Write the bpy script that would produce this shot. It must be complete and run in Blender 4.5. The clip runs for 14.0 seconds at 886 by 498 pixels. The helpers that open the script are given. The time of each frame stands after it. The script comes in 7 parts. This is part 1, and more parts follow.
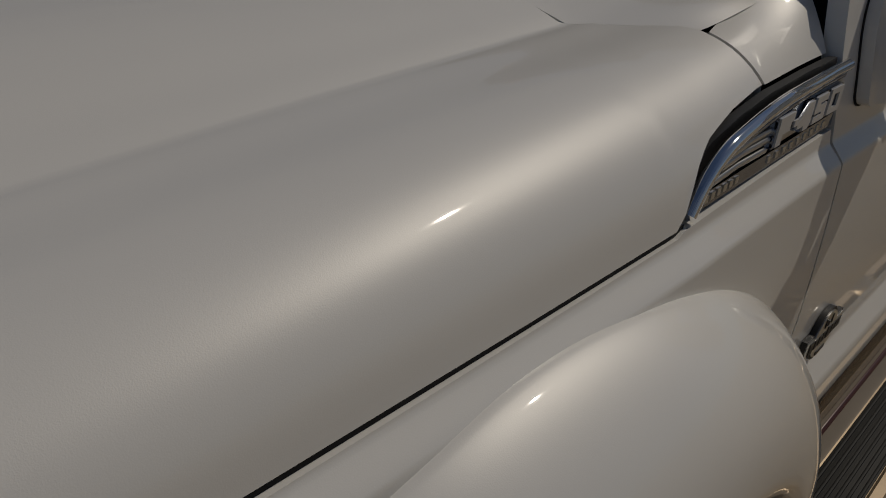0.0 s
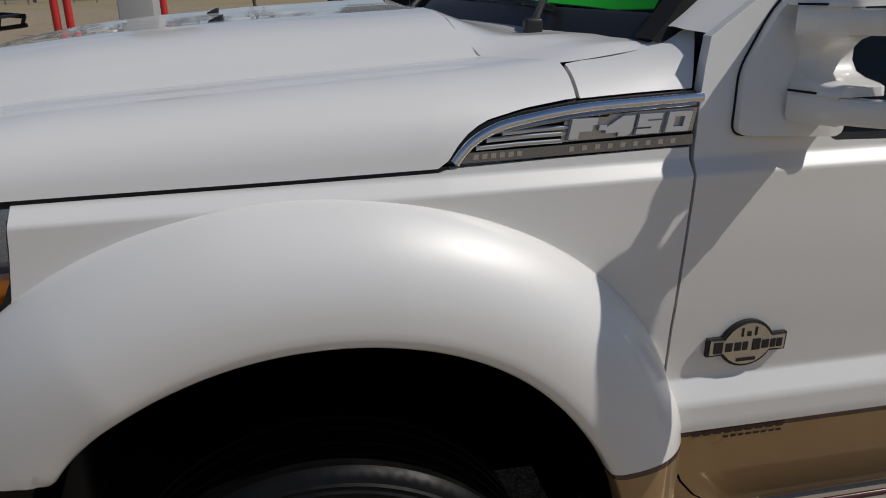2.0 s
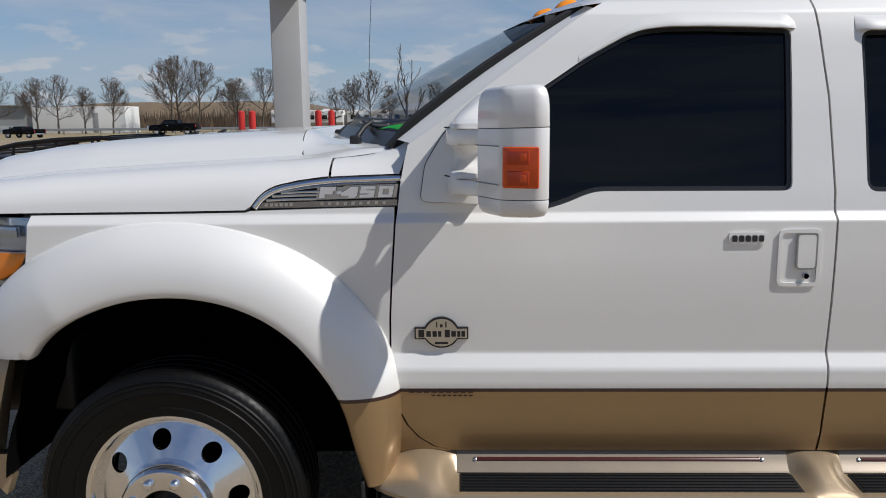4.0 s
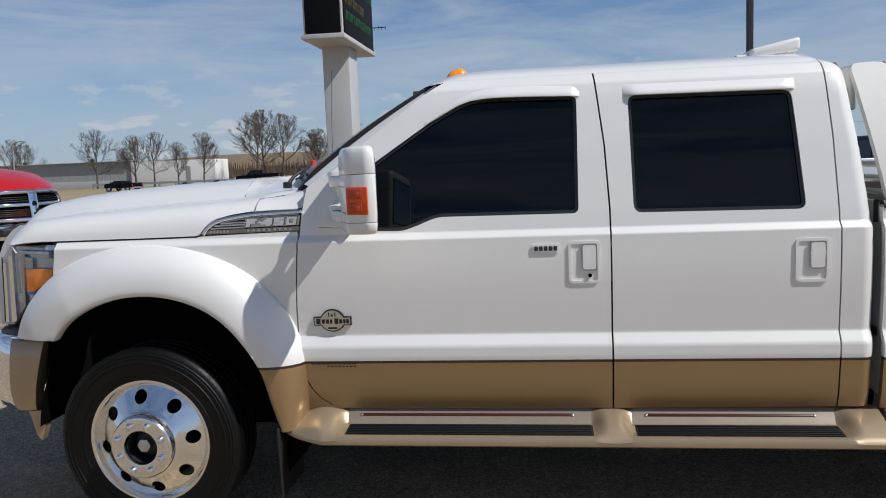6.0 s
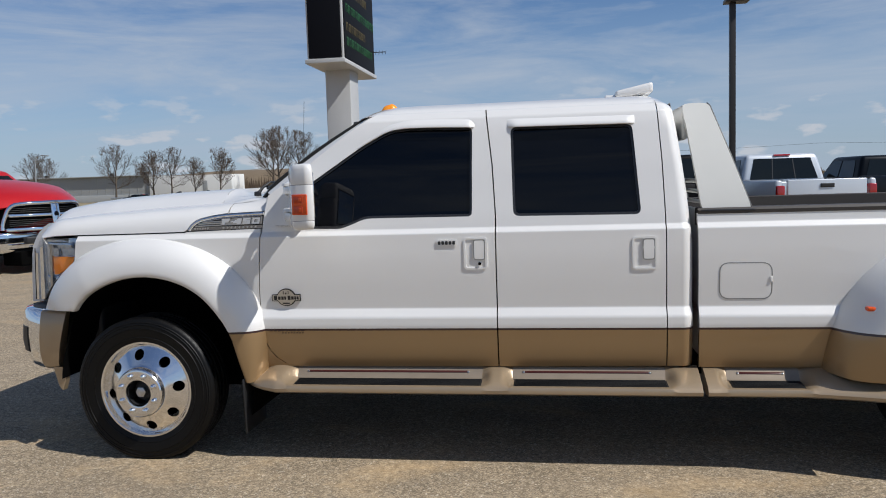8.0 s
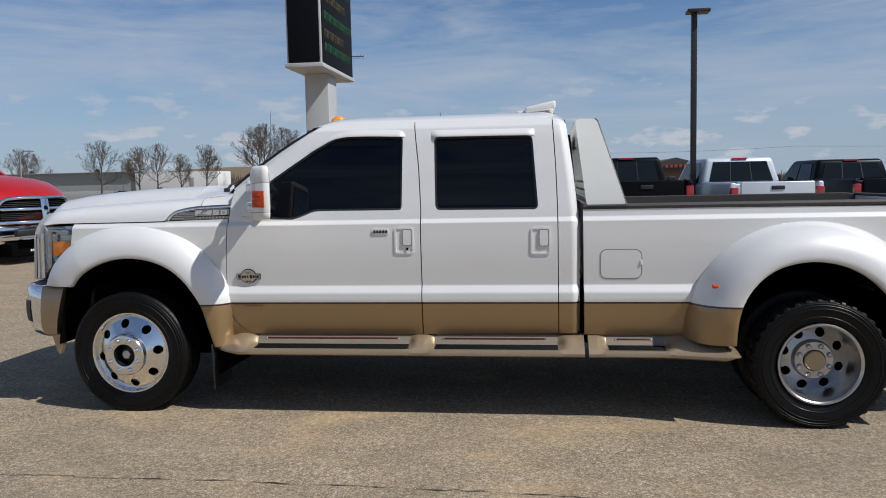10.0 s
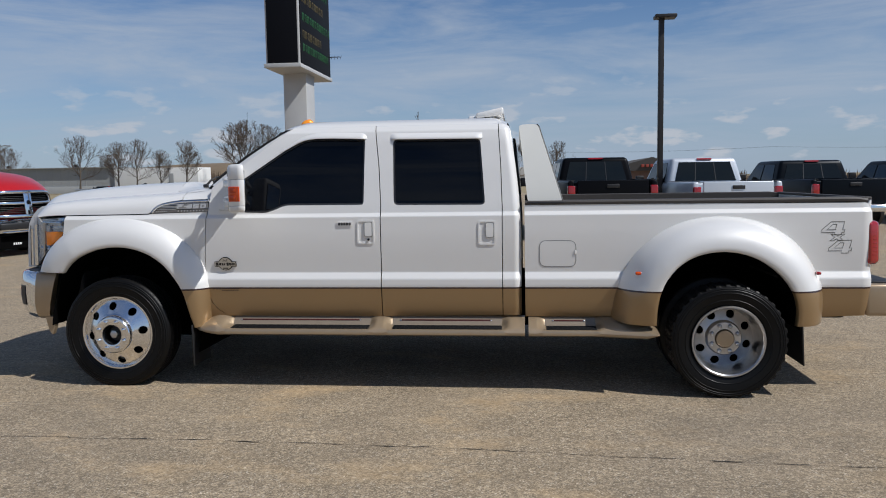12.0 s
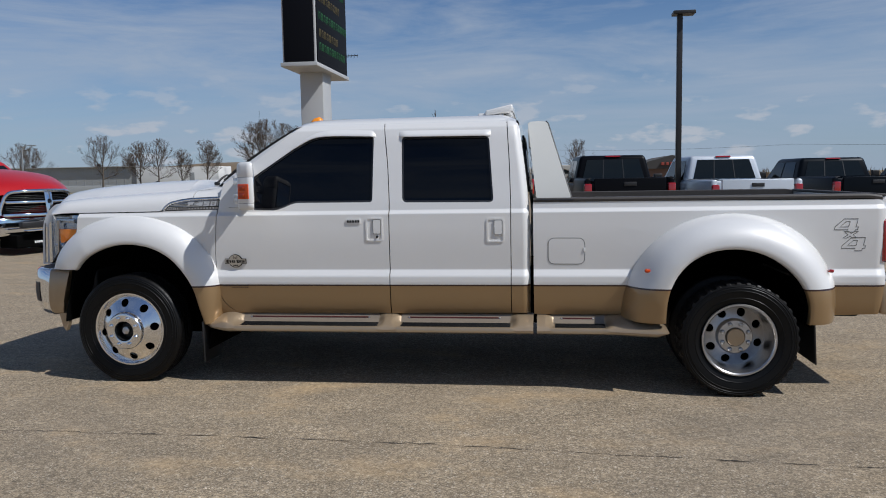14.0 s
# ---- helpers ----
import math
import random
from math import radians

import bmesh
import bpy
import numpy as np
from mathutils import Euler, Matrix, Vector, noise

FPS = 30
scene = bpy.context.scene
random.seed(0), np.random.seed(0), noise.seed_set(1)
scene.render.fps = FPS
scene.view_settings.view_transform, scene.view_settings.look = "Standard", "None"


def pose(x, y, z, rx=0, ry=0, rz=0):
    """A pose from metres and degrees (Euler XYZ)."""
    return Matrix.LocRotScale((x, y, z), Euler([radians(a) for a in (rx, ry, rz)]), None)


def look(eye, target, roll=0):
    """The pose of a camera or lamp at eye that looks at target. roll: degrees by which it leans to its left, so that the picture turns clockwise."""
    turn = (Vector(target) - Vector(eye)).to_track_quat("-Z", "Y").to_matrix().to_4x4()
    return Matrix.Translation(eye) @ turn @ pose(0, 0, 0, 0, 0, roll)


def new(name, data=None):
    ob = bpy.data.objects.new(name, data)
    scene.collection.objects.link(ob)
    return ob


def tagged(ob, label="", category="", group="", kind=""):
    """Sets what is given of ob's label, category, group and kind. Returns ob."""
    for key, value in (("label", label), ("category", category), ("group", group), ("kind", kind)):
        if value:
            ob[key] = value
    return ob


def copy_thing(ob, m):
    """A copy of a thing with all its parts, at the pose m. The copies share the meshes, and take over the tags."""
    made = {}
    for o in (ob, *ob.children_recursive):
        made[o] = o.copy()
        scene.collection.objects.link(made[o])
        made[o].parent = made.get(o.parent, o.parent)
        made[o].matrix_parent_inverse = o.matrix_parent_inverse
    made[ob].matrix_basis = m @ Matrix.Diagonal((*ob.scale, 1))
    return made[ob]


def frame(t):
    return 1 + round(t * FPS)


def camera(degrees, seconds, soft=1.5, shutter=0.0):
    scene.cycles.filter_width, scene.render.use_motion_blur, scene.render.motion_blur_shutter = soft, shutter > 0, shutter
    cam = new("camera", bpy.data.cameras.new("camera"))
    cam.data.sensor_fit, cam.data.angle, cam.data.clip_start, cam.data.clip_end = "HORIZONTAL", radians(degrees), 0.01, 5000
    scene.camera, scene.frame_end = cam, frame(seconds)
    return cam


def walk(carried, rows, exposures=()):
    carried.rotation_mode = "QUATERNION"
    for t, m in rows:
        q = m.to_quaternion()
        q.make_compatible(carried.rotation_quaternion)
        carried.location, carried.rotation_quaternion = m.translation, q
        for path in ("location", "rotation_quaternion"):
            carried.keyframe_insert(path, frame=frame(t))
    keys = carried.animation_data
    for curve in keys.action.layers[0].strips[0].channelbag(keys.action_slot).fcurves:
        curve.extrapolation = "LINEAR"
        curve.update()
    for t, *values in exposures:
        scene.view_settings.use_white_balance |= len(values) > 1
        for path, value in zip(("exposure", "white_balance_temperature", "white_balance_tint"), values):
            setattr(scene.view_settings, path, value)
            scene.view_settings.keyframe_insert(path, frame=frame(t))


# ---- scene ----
cam = camera(60.0, 14.0, 1.0)
PATH = [
    (0, (-0.428, -0.294, 1.604), (0.871, 0.937, 0.711), 1.1),
    (0.5, (-0.383, -0.495, 1.613), (0.538, 1.037, 0.716), -2.1),
    (0.7, (-0.359, -0.565, 1.587), (0.501, 1.031, 0.743), -1.6),
    (1, (-0.283, -0.713, 1.603), (0.435, 0.946, 0.749), -1.5),
    (1.5, (-0.121, -0.956, 1.593), (0.333, 0.836, 0.831), -1.6),
    (2, (0.015, -1.193, 1.573), (0.361, 0.662, 0.912), -1.4),
    (2.5, (0.184, -1.455, 1.583), (0.438, 0.446, 1.017), -1.2),
    (3, (0.425, -1.706, 1.563), (0.587, 0.229, 1.086), -1.0),
    (3.5, (0.652, -1.973, 1.549), (0.698, -0.012, 1.16), -0.8),
    (3.7, (0.745, -2.092, 1.545), (0.753, -0.125, 1.181), -0.6),
    (5.8, (1.642, -3.064, 1.552), (1.386, -1.094, 1.328), -2.3),
    (6, (1.72, -3.132, 1.546), (1.462, -1.161, 1.328), -2.3),
    (6.5, (1.923, -3.326, 1.533), (1.64, -1.357, 1.321), -2.2),
    (7, (2.074, -3.557, 1.529), (1.787, -1.588, 1.333), -2.0),
    (7.5, (2.194, -3.812, 1.522), (1.898, -1.843, 1.338), -1.9),
    (8, (2.319, -4.047, 1.514), (2.023, -2.077, 1.341), -1.8),
    (8.2, (2.383, -4.145, 1.519), (2.083, -2.176, 1.336), -1.9),
    (10.3, (2.857, -4.981, 1.504), (2.599, -3.005, 1.328), -1.2),
    (10.5, (2.903, -5.047, 1.491), (2.649, -3.072, 1.307), -1.2),
    (11, (2.955, -5.189, 1.493), (2.721, -3.212, 1.308), -1.2),
    (11.5, (3.004, -5.353, 1.502), (2.774, -3.375, 1.318), -1.0),
    (12, (3.04, -5.446, 1.509), (2.824, -3.466, 1.326), -0.9),
    (12.5, (3.065, -5.474, 1.513), (2.85, -3.495, 1.324), -1.0),
    (13, (3.094, -5.435, 1.507), (2.867, -3.457, 1.315), -0.9),
    (13.5, (3.109, -5.436, 1.501), (2.861, -3.46, 1.314), -1.0),
    (14, (3.117, -5.433, 1.499), (2.851, -3.459, 1.313), -1.0),
]
EXPOSURES = [(0.0, -1.95, 7150, 10), (0.5, -1.87, 6680, 10), (1.0, -1.53, 6550, 10), (1.5, -1.12, 6420, 10), (2.2, -0.68, 6350, 10), (3.0, -0.35, 6230, 10), (3.7, -0.27, 6210, 10), (6.0, -0.15, 6170, 10), (8.2, -0.13, 6140, 10), (10.3, -0.20, 6110, 10), (12.0, -0.25, 6070, 10), (13.0, -0.30, 6020, 10), (14.0, -0.35, 5950, 10)]
walk(cam, [(t, look(eye, target, roll)) for t, eye, target, roll in PATH], EXPOSURES)


# ---- daylight ----
SUN = Vector((0.95, -0.34, 1.16)).normalized()
ELEV = math.asin(SUN.z)
AZIM = math.atan2(SUN.x, SUN.y)

world = bpy.data.worlds.new("sky")
world.use_nodes = True
scene.world = world
wt = world.node_tree
wt.nodes.clear()
w_out = wt.nodes.new("ShaderNodeOutputWorld")
w_bg = wt.nodes.new("ShaderNodeBackground")
w_sky = wt.nodes.new("ShaderNodeTexSky")
w_sky.sky_type = "NISHITA"
w_sky.sun_disc = False
w_sky.sun_elevation = ELEV
w_sky.sun_rotation = AZIM
w_sky.air_density = 1.0
w_sky.dust_density = 0.25
w_sky.ozone_density = 1.5
w_co = wt.nodes.new("ShaderNodeTexCoord")
w_map = wt.nodes.new("ShaderNodeMapping")
w_map.inputs["Scale"].default_value = (1.0, 1.0, 6.5)
w_map.inputs["Rotation"].default_value = (0.12, 0.10, 0.4)
w_n1 = wt.nodes.new("ShaderNodeTexNoise")
w_n1.inputs["Scale"].default_value = 2.6
w_n1.inputs["Detail"].default_value = 9
w_n1.inputs["Roughness"].default_value = 0.62
w_n1.inputs["Distortion"].default_value = 0.5
w_ramp = wt.nodes.new("ShaderNodeValToRGB")
w_ramp.color_ramp.elements[0].position = 0.385
w_ramp.color_ramp.elements[0].color = (0, 0, 0, 1)
w_ramp.color_ramp.elements[1].position = 0.68
w_ramp.color_ramp.elements[1].color = (0.82, 0.82, 0.82, 1)
w_mix = wt.nodes.new("ShaderNodeMix")
w_mix.data_type = "RGBA"
w_mix.inputs["B"].default_value = (7.6, 8.2, 9.0, 1)
wt.links.new(w_co.outputs["Generated"], w_map.inputs["Vector"])
wt.links.new(w_map.outputs["Vector"], w_n1.inputs["Vector"])
wt.links.new(w_n1.outputs["Fac"], w_ramp.inputs["Fac"])
w_up = wt.nodes.new("ShaderNodeValToRGB")
w_up.color_ramp.elements[0].position, w_up.color_ramp.elements[0].color = 0.35, (1, 1, 1, 1)
w_up.color_ramp.elements[1].position, w_up.color_ramp.elements[1].color = 0.85, (0.15, 0.15, 0.15, 1)
w_cf = wt.nodes.new("ShaderNodeMath")
w_cf.operation = "MULTIPLY"
w_sep = wt.nodes.new("ShaderNodeSeparateXYZ")
wt.links.new(w_co.outputs["Generated"], w_sep.inputs["Vector"])
wt.links.new(w_sep.outputs["Z"], w_up.inputs["Fac"])
wt.links.new(w_ramp.outputs["Color"], w_cf.inputs[0])
wt.links.new(w_up.outputs["Color"], w_cf.inputs[1])
wt.links.new(w_cf.outputs[0], w_mix.inputs["Factor"])
w_tint = wt.nodes.new("ShaderNodeMix")
w_tint.data_type, w_tint.blend_type = "RGBA", "MULTIPLY"
w_tint.inputs["Factor"].default_value = 1.0
w_tint.inputs["B"].default_value = (0.93, 1.09, 1.32, 1)
wt.links.new(w_sky.outputs["Color"], w_tint.inputs["A"])
wt.links.new(w_tint.outputs["Result"], w_mix.inputs["A"])
w_hz = wt.nodes.new("ShaderNodeValToRGB")
w_hz.color_ramp.elements[0].position, w_hz.color_ramp.elements[0].color = 0.0, (0.70, 0.70, 0.70, 1)
w_hz.color_ramp.elements[1].position, w_hz.color_ramp.elements[1].color = 0.22, (0, 0, 0, 1)
w_hmix = wt.nodes.new("ShaderNodeMix")
w_hmix.data_type = "RGBA"
w_hmix.inputs["B"].default_value = (5.8, 7.2, 9.1, 1)
wt.links.new(w_sep.outputs["Z"], w_hz.inputs["Fac"])
wt.links.new(w_hz.outputs["Color"], w_hmix.inputs["Factor"])
wt.links.new(w_mix.outputs["Result"], w_hmix.inputs["A"])
w_pm = wt.nodes.new("ShaderNodeMapping")
w_pm.inputs["Scale"].default_value = (1.0, 1.0, 3.0)
w_pm.inputs["Location"].default_value = (0.23, 0.41, 0.17)
w_n2 = wt.nodes.new("ShaderNodeTexNoise")
w_n2.inputs["Scale"].default_value = 16.0
w_n2.inputs["Detail"].default_value = 6
w_n2.inputs["Roughness"].default_value = 0.5
w_pr = wt.nodes.new("ShaderNodeValToRGB")
w_pr.color_ramp.elements[0].position, w_pr.color_ramp.elements[0].color = 0.57, (0, 0, 0, 1)
w_pr.color_ramp.elements[1].position, w_pr.color_ramp.elements[1].color = 0.645, (0.80, 0.85, 0.85, 1)
w_low = wt.nodes.new("ShaderNodeValToRGB")
w_low.color_ramp.elements[0].position, w_low.color_ramp.elements[0].color = 0.05, (1, 1, 1, 1)
w_low.color_ramp.elements[1].position, w_low.color_ramp.elements[1].color = 0.15, (0, 0, 0, 1)
w_pf = wt.nodes.new("ShaderNodeMath")
w_pf.operation = "MULTIPLY"
w_pmix = wt.nodes.new("ShaderNodeMix")
w_pmix.data_type = "RGBA"
w_pmix.inputs["B"].default_value = (9.0, 9.2, 9.6, 1)
wt.links.new(w_co.outputs["Generated"], w_pm.inputs["Vector"])
wt.links.new(w_pm.outputs["Vector"], w_n2.inputs["Vector"])
wt.links.new(w_n2.outputs["Fac"], w_pr.inputs["Fac"])
wt.links.new(w_sep.outputs["Z"], w_low.inputs["Fac"])
wt.links.new(w_pr.outputs["Color"], w_pf.inputs[0])
wt.links.new(w_low.outputs["Color"], w_pf.inputs[1])
wt.links.new(w_pf.outputs[0], w_pmix.inputs["Factor"])
wt.links.new(w_hmix.outputs["Result"], w_pmix.inputs["A"])
wt.links.new(w_pmix.outputs["Result"], w_bg.inputs["Color"])
wt.links.new(w_bg.outputs["Background"], w_out.inputs["Surface"])
w_bg.inputs["Strength"].default_value = 0.066

sun_data = bpy.data.lights.new("sun", "SUN")
sun_data.energy = 4.9
sun_data.angle = radians(0.53)
sun_data.color = (1.0, 0.95, 0.88)
sun = new("sun", sun_data)
sun.matrix_world = look(SUN * 30, (0, 0, 0))


# ---- materials ----
def material(name, color, rough=0.5, metal=0.0, **kw):
    m = bpy.data.materials.new(name)
    m.use_nodes = True
    b = m.node_tree.nodes["Principled BSDF"]
    b.inputs["Base Color"].default_value = (*color, 1)
    b.inputs["Roughness"].default_value = rough
    b.inputs["Metallic"].default_value = metal
    for key, value in kw.items():
        b.inputs[key.replace("_", " ")].default_value = value
    return m


def node(m, kind, **kw):
    n = m.node_tree.nodes.new(kind)
    for key, value in kw.items():
        n.inputs[key].default_value = value
    return n


def mixed(m, a, b, fac_socket):
    n = m.node_tree.nodes.new("ShaderNodeMix")
    n.data_type = "RGBA"
    for key, value in (("A", a), ("B", b)):
        if isinstance(value, tuple):
            n.inputs[key].default_value = (*value, 1)
        else:
            m.node_tree.links.new(value, n.inputs[key])
    m.node_tree.links.new(fac_socket, n.inputs["Factor"])
    return n.outputs["Result"]


def ramp(m, socket, lo, hi, c0=(0, 0, 0), c1=(1, 1, 1)):
    n = m.node_tree.nodes.new("ShaderNodeValToRGB")
    n.color_ramp.elements[0].position, n.color_ramp.elements[1].position = lo, hi
    n.color_ramp.elements[0].color, n.color_ramp.elements[1].color = (*c0, 1), (*c1, 1)
    m.node_tree.links.new(socket, n.inputs["Fac"])
    return n.outputs["Color"]


def noisy(m, scale, detail=4, rough=0.55, stretch=None, vector="Object"):
    co = m.node_tree.nodes.new("ShaderNodeTexCoord")
    n = node(m, "ShaderNodeTexNoise", Scale=scale, Detail=detail, Roughness=rough)
    src = co.outputs[vector]
    if stretch:
        mp = node(m, "ShaderNodeMapping", Scale=stretch)
        m.node_tree.links.new(src, mp.inputs["Vector"])
        src = mp.outputs["Vector"]
    m.node_tree.links.new(src, n.inputs["Vector"])
    return n.outputs["Fac"]


def bumped(m, socket, strength=0.2, distance=0.01):
    n = node(m, "ShaderNodeBump", Strength=strength, Distance=distance)
    m.node_tree.links.new(socket, n.inputs["Height"])
    m.node_tree.links.new(n.outputs["Normal"], bsdf(m).inputs["Normal"])
    return n


def bsdf(m):
    return m.node_tree.nodes["Principled BSDF"]


def feed(m, socket, name):
    m.node_tree.links.new(socket, bsdf(m).inputs[name])


WHITE, GOLD, STRIPE = (0.765, 0.752, 0.722), (0.34, 0.222, 0.105), (0.028, 0.005, 0.004)


def pearl(name, two_tone=False):
    """Pearl white clear-coated paint; the two-tone one turns champagne gold below a dark red pinstripe."""
    m = material(name, WHITE, 0.46, 0.06, Coat_Weight=0.9, Coat_Roughness=0.03)
    fine = noisy(m, 900, 1, 0.5)
    broad = noisy(m, 2.2, 3)
    base = mixed(m, (0.735, 0.720, 0.688), WHITE, broad)
    if two_tone:
        g = m.node_tree.nodes.new("ShaderNodeNewGeometry")
        s = m.node_tree.nodes.new("ShaderNodeSeparateXYZ")
        m.node_tree.links.new(g.outputs["Position"], s.inputs["Vector"])
        r = m.node_tree.nodes.new("ShaderNodeValToRGB")
        r.color_ramp.interpolation = "CONSTANT"
        r.color_ramp.elements[0].position = 0.0
        r.color_ramp.elements[0].color = (1, 0, 0, 1)
        e = r.color_ramp.elements.new(0.7150)
        e.color = (0, 1, 0, 1)
        r.color_ramp.elements[2].position = 0.7275
        r.color_ramp.elements[2].color = (0, 0, 1, 1)
        m.node_tree.links.new(s.outputs["Z"], r.inputs["Fac"])
        parts = m.node_tree.nodes.new("ShaderNodeSeparateColor")
        m.node_tree.links.new(r.outputs["Color"], parts.inputs["Color"])
        base = mixed(m, base, GOLD, parts.outputs["Red"])
        base = mixed(m, base, STRIPE, parts.outputs["Green"])
        mt = m.node_tree.nodes.new("ShaderNodeMath")
        mt.operation = "MULTIPLY_ADD"
        mt.inputs[1].default_value = 0.50
        mt.inputs[2].default_value = 0.07
        m.node_tree.links.new(parts.outputs["Red"], mt.inputs[0])
        feed(m, mt.outputs[0], "Metallic")
    feed(m, base, "Base Color")
    bumped(m, fine, 0.12, 0.0005)
    return m


M_WHITE = pearl("pearl_white_paint")
M_TWO = pearl("two_tone_paint", True)
M_GOLD = material("champagne_gold_paint", (0.42, 0.335, 0.235), 0.36, 0.45, Coat_Weight=0.8, Coat_Roughness=0.05)
feed(M_GOLD, mixed(M_GOLD, (0.34, 0.255, 0.160), (0.41, 0.31, 0.200), noisy(M_GOLD, 6, 4)), "Base Color")
M_CHROME = material("chrome", (0.80, 0.82, 0.85), 0.06, 1.0)
M_DARK_CHROME = material("dark_chrome", (0.30, 0.33, 0.40), 0.10, 1.0)
M_ALLOY = material("polished_alloy", (0.80, 0.80, 0.81), 0.13, 1.0)
feed(M_ALLOY, ramp(M_ALLOY, noisy(M_ALLOY, 14, 6), 0.3, 0.8, (0.08,) * 3, (0.24,) * 3), "Roughness")
M_ALLOY_DULL = material("dull_alloy", (0.55, 0.55, 0.56), 0.34, 1.0)
feed(M_ALLOY_DULL, mixed(M_ALLOY_DULL, (0.40, 0.39, 0.38), (0.62, 0.62, 0.63), noisy(M_ALLOY_DULL, 22, 6)), "Base Color")
M_BLACK = material("black_plastic", (0.012, 0.012, 0.013), 0.5)
M_TRIM = material("satin_black_trim", (0.02, 0.02, 0.022), 0.3)
M_SEAM = material("panel_gap_shadow", (0.008, 0.008, 0.008), 0.9)
M_RUBBER = material("tyre_rubber", (0.004, 0.004, 0.004), 0.45, Specular_IOR_Level=0.22)
feed(M_RUBBER, mixed(M_RUBBER, (0.0016, 0.0016, 0.0016), (0.0045, 0.0042, 0.004), noisy(M_RUBBER, 9, 6)), "Base Color")
feed(M_RUBBER, ramp(M_RUBBER, noisy(M_RUBBER, 30, 4), 0.3, 0.7, (0.36,) * 3, (0.58,) * 3), "Roughness")
M_LINER = material("wheel_well_liner", (0.003, 0.003, 0.003), 0.95, Specular_IOR_Level=0.03)
bumped(M_LINER, noisy(M_LINER, 120, 3), 0.4, 0.004)
M_TINT = material("tinted_glass", (0.0015, 0.002, 0.0035), 0.015, 0.0, IOR=1.34)
M_SCREEN = material("windscreen_glass", (0.004, 0.014, 0.018), 0.01, 0.0, Alpha=0.36, IOR=1.36)
M_LENS = material("clear_lens", (0.8, 0.85, 0.9), 0.02, 0.0, Alpha=0.10)
M_AMBER = material("amber_lens", (0.85, 0.17, 0.008), 0.25, 0.0, Coat_Weight=0.2, Coat_Roughness=0.02)
feed(M_AMBER, mixed(M_AMBER, (0.50, 0.045, 0.001), (0.80, 0.100, 0.002), noisy(M_AMBER, 60, 3)), "Base Color")
M_AMBER_DEEP = material("deep_amber_lens", (0.46, 0.040, 0.001), 0.2, 0.0, Coat_Weight=0.2, Coat_Roughness=0.02)
M_AMBER_BRIGHT = material("bright_amber_lens", (1.0, 0.33, 0.015), 0.25, 0.0, Coat_Weight=0.5, Coat_Roughness=0.02)
feed(M_AMBER_BRIGHT, mixed(M_AMBER_BRIGHT, (0.90, 0.22, 0.008), (1.0, 0.40, 0.025), noisy(M_AMBER_BRIGHT, 45, 3)), "Base Color")
M_AMBER_REFLECT = material("reflective_amber_lens", (1.0, 0.30, 0.01), 0.28, 0.45, Coat_Weight=0.5, Coat_Roughness=0.02)
feed(M_AMBER_REFLECT, mixed(M_AMBER_REFLECT, (0.90, 0.20, 0.006), (1.0, 0.32, 0.012), noisy(M_AMBER_REFLECT, 50, 3)), "Base Color")
M_RED = material("red_lens", (0.30, 0.006, 0.006), 0.12, 0.0, Coat_Weight=1.0, Coat_Roughness=0.02)
M_MIRROR = material("mirror_glass", (0.9, 0.9, 0.9), 0.01, 1.0)
M_SILVER = material("satin_silver", (0.62, 0.62, 0.61), 0.28, 1.0)
M_PALE_SILVER = material("pale_silver", (0.62, 0.63, 0.65), 0.3, 0.35)
M_DASH = material("dashboard_vinyl", (0.014, 0.014, 0.015), 0.7)
M_FLYER = material("green_paper", (0.02, 0.80, 0.03), 0.6)
feed(M_FLYER, mixed(M_FLYER, (0.02, 0.74, 0.03), (0.04, 0.86, 0.05), noisy(M_FLYER, 5, 3)), "Base Color")
M_BROWN_STRIP = material("reddish_reflector", (0.060, 0.012, 0.008), 0.3)
# darker copy of the board's gold: the recess shade is in the colour
M_POCKET = material("bronze_step_plastic", (0.26, 0.21, 0.155), 0.40, 0.25)
feed(M_POCKET, mixed(M_POCKET, (0.22, 0.178, 0.130), (0.29, 0.235, 0.175), noisy(M_POCKET, 12, 4)), "Base Color")
M_RAIL = material("brown_grey_rail_cap", (0.050, 0.043, 0.037), 0.6)
bumped(M_RAIL, noisy(M_RAIL, 200, 2), 0.3, 0.002)
M_GREYLINE = material("grey_decal", (0.22, 0.22, 0.21), 0.5)
M_PAD = material("ribbed_step_rubber", (0.012, 0.012, 0.012), 0.6, Specular_IOR_Level=0.2)
M_CREAM = material("cream_white_rack", (0.62, 0.615, 0.57), 0.4, 0.0, Coat_Weight=0.4, Coat_Roughness=0.15)
feed(M_CREAM, mixed(M_CREAM, (0.58, 0.575, 0.53), (0.65, 0.645, 0.60), noisy(M_CREAM, 3, 4)), "Base Color")


# ---- mesh helpers ----
def finish(me, sharp=32):
    for p in me.polygons:
        p.use_smooth = True
    me.set_sharp_from_angle(angle=radians(sharp))


def thing(name, at, label, category, group="", kind=""):
    e = new(name)
    e.empty_display_size = 0.2
    e.location = at
    return tagged(e, label, category, group, kind)


def adopt(ob, parent, label=""):
    if parent is not None:
        chain = Matrix.Identity(4)
        p = parent
        while p is not None:
            chain = p.matrix_basis @ chain if p.parent is None else p.matrix_parent_inverse @ p.matrix_basis @ chain
            p = p.parent
        ob.parent = parent
        ob.matrix_parent_inverse = chain.inverted()
    if label:
        ob["label"] = label
    return ob


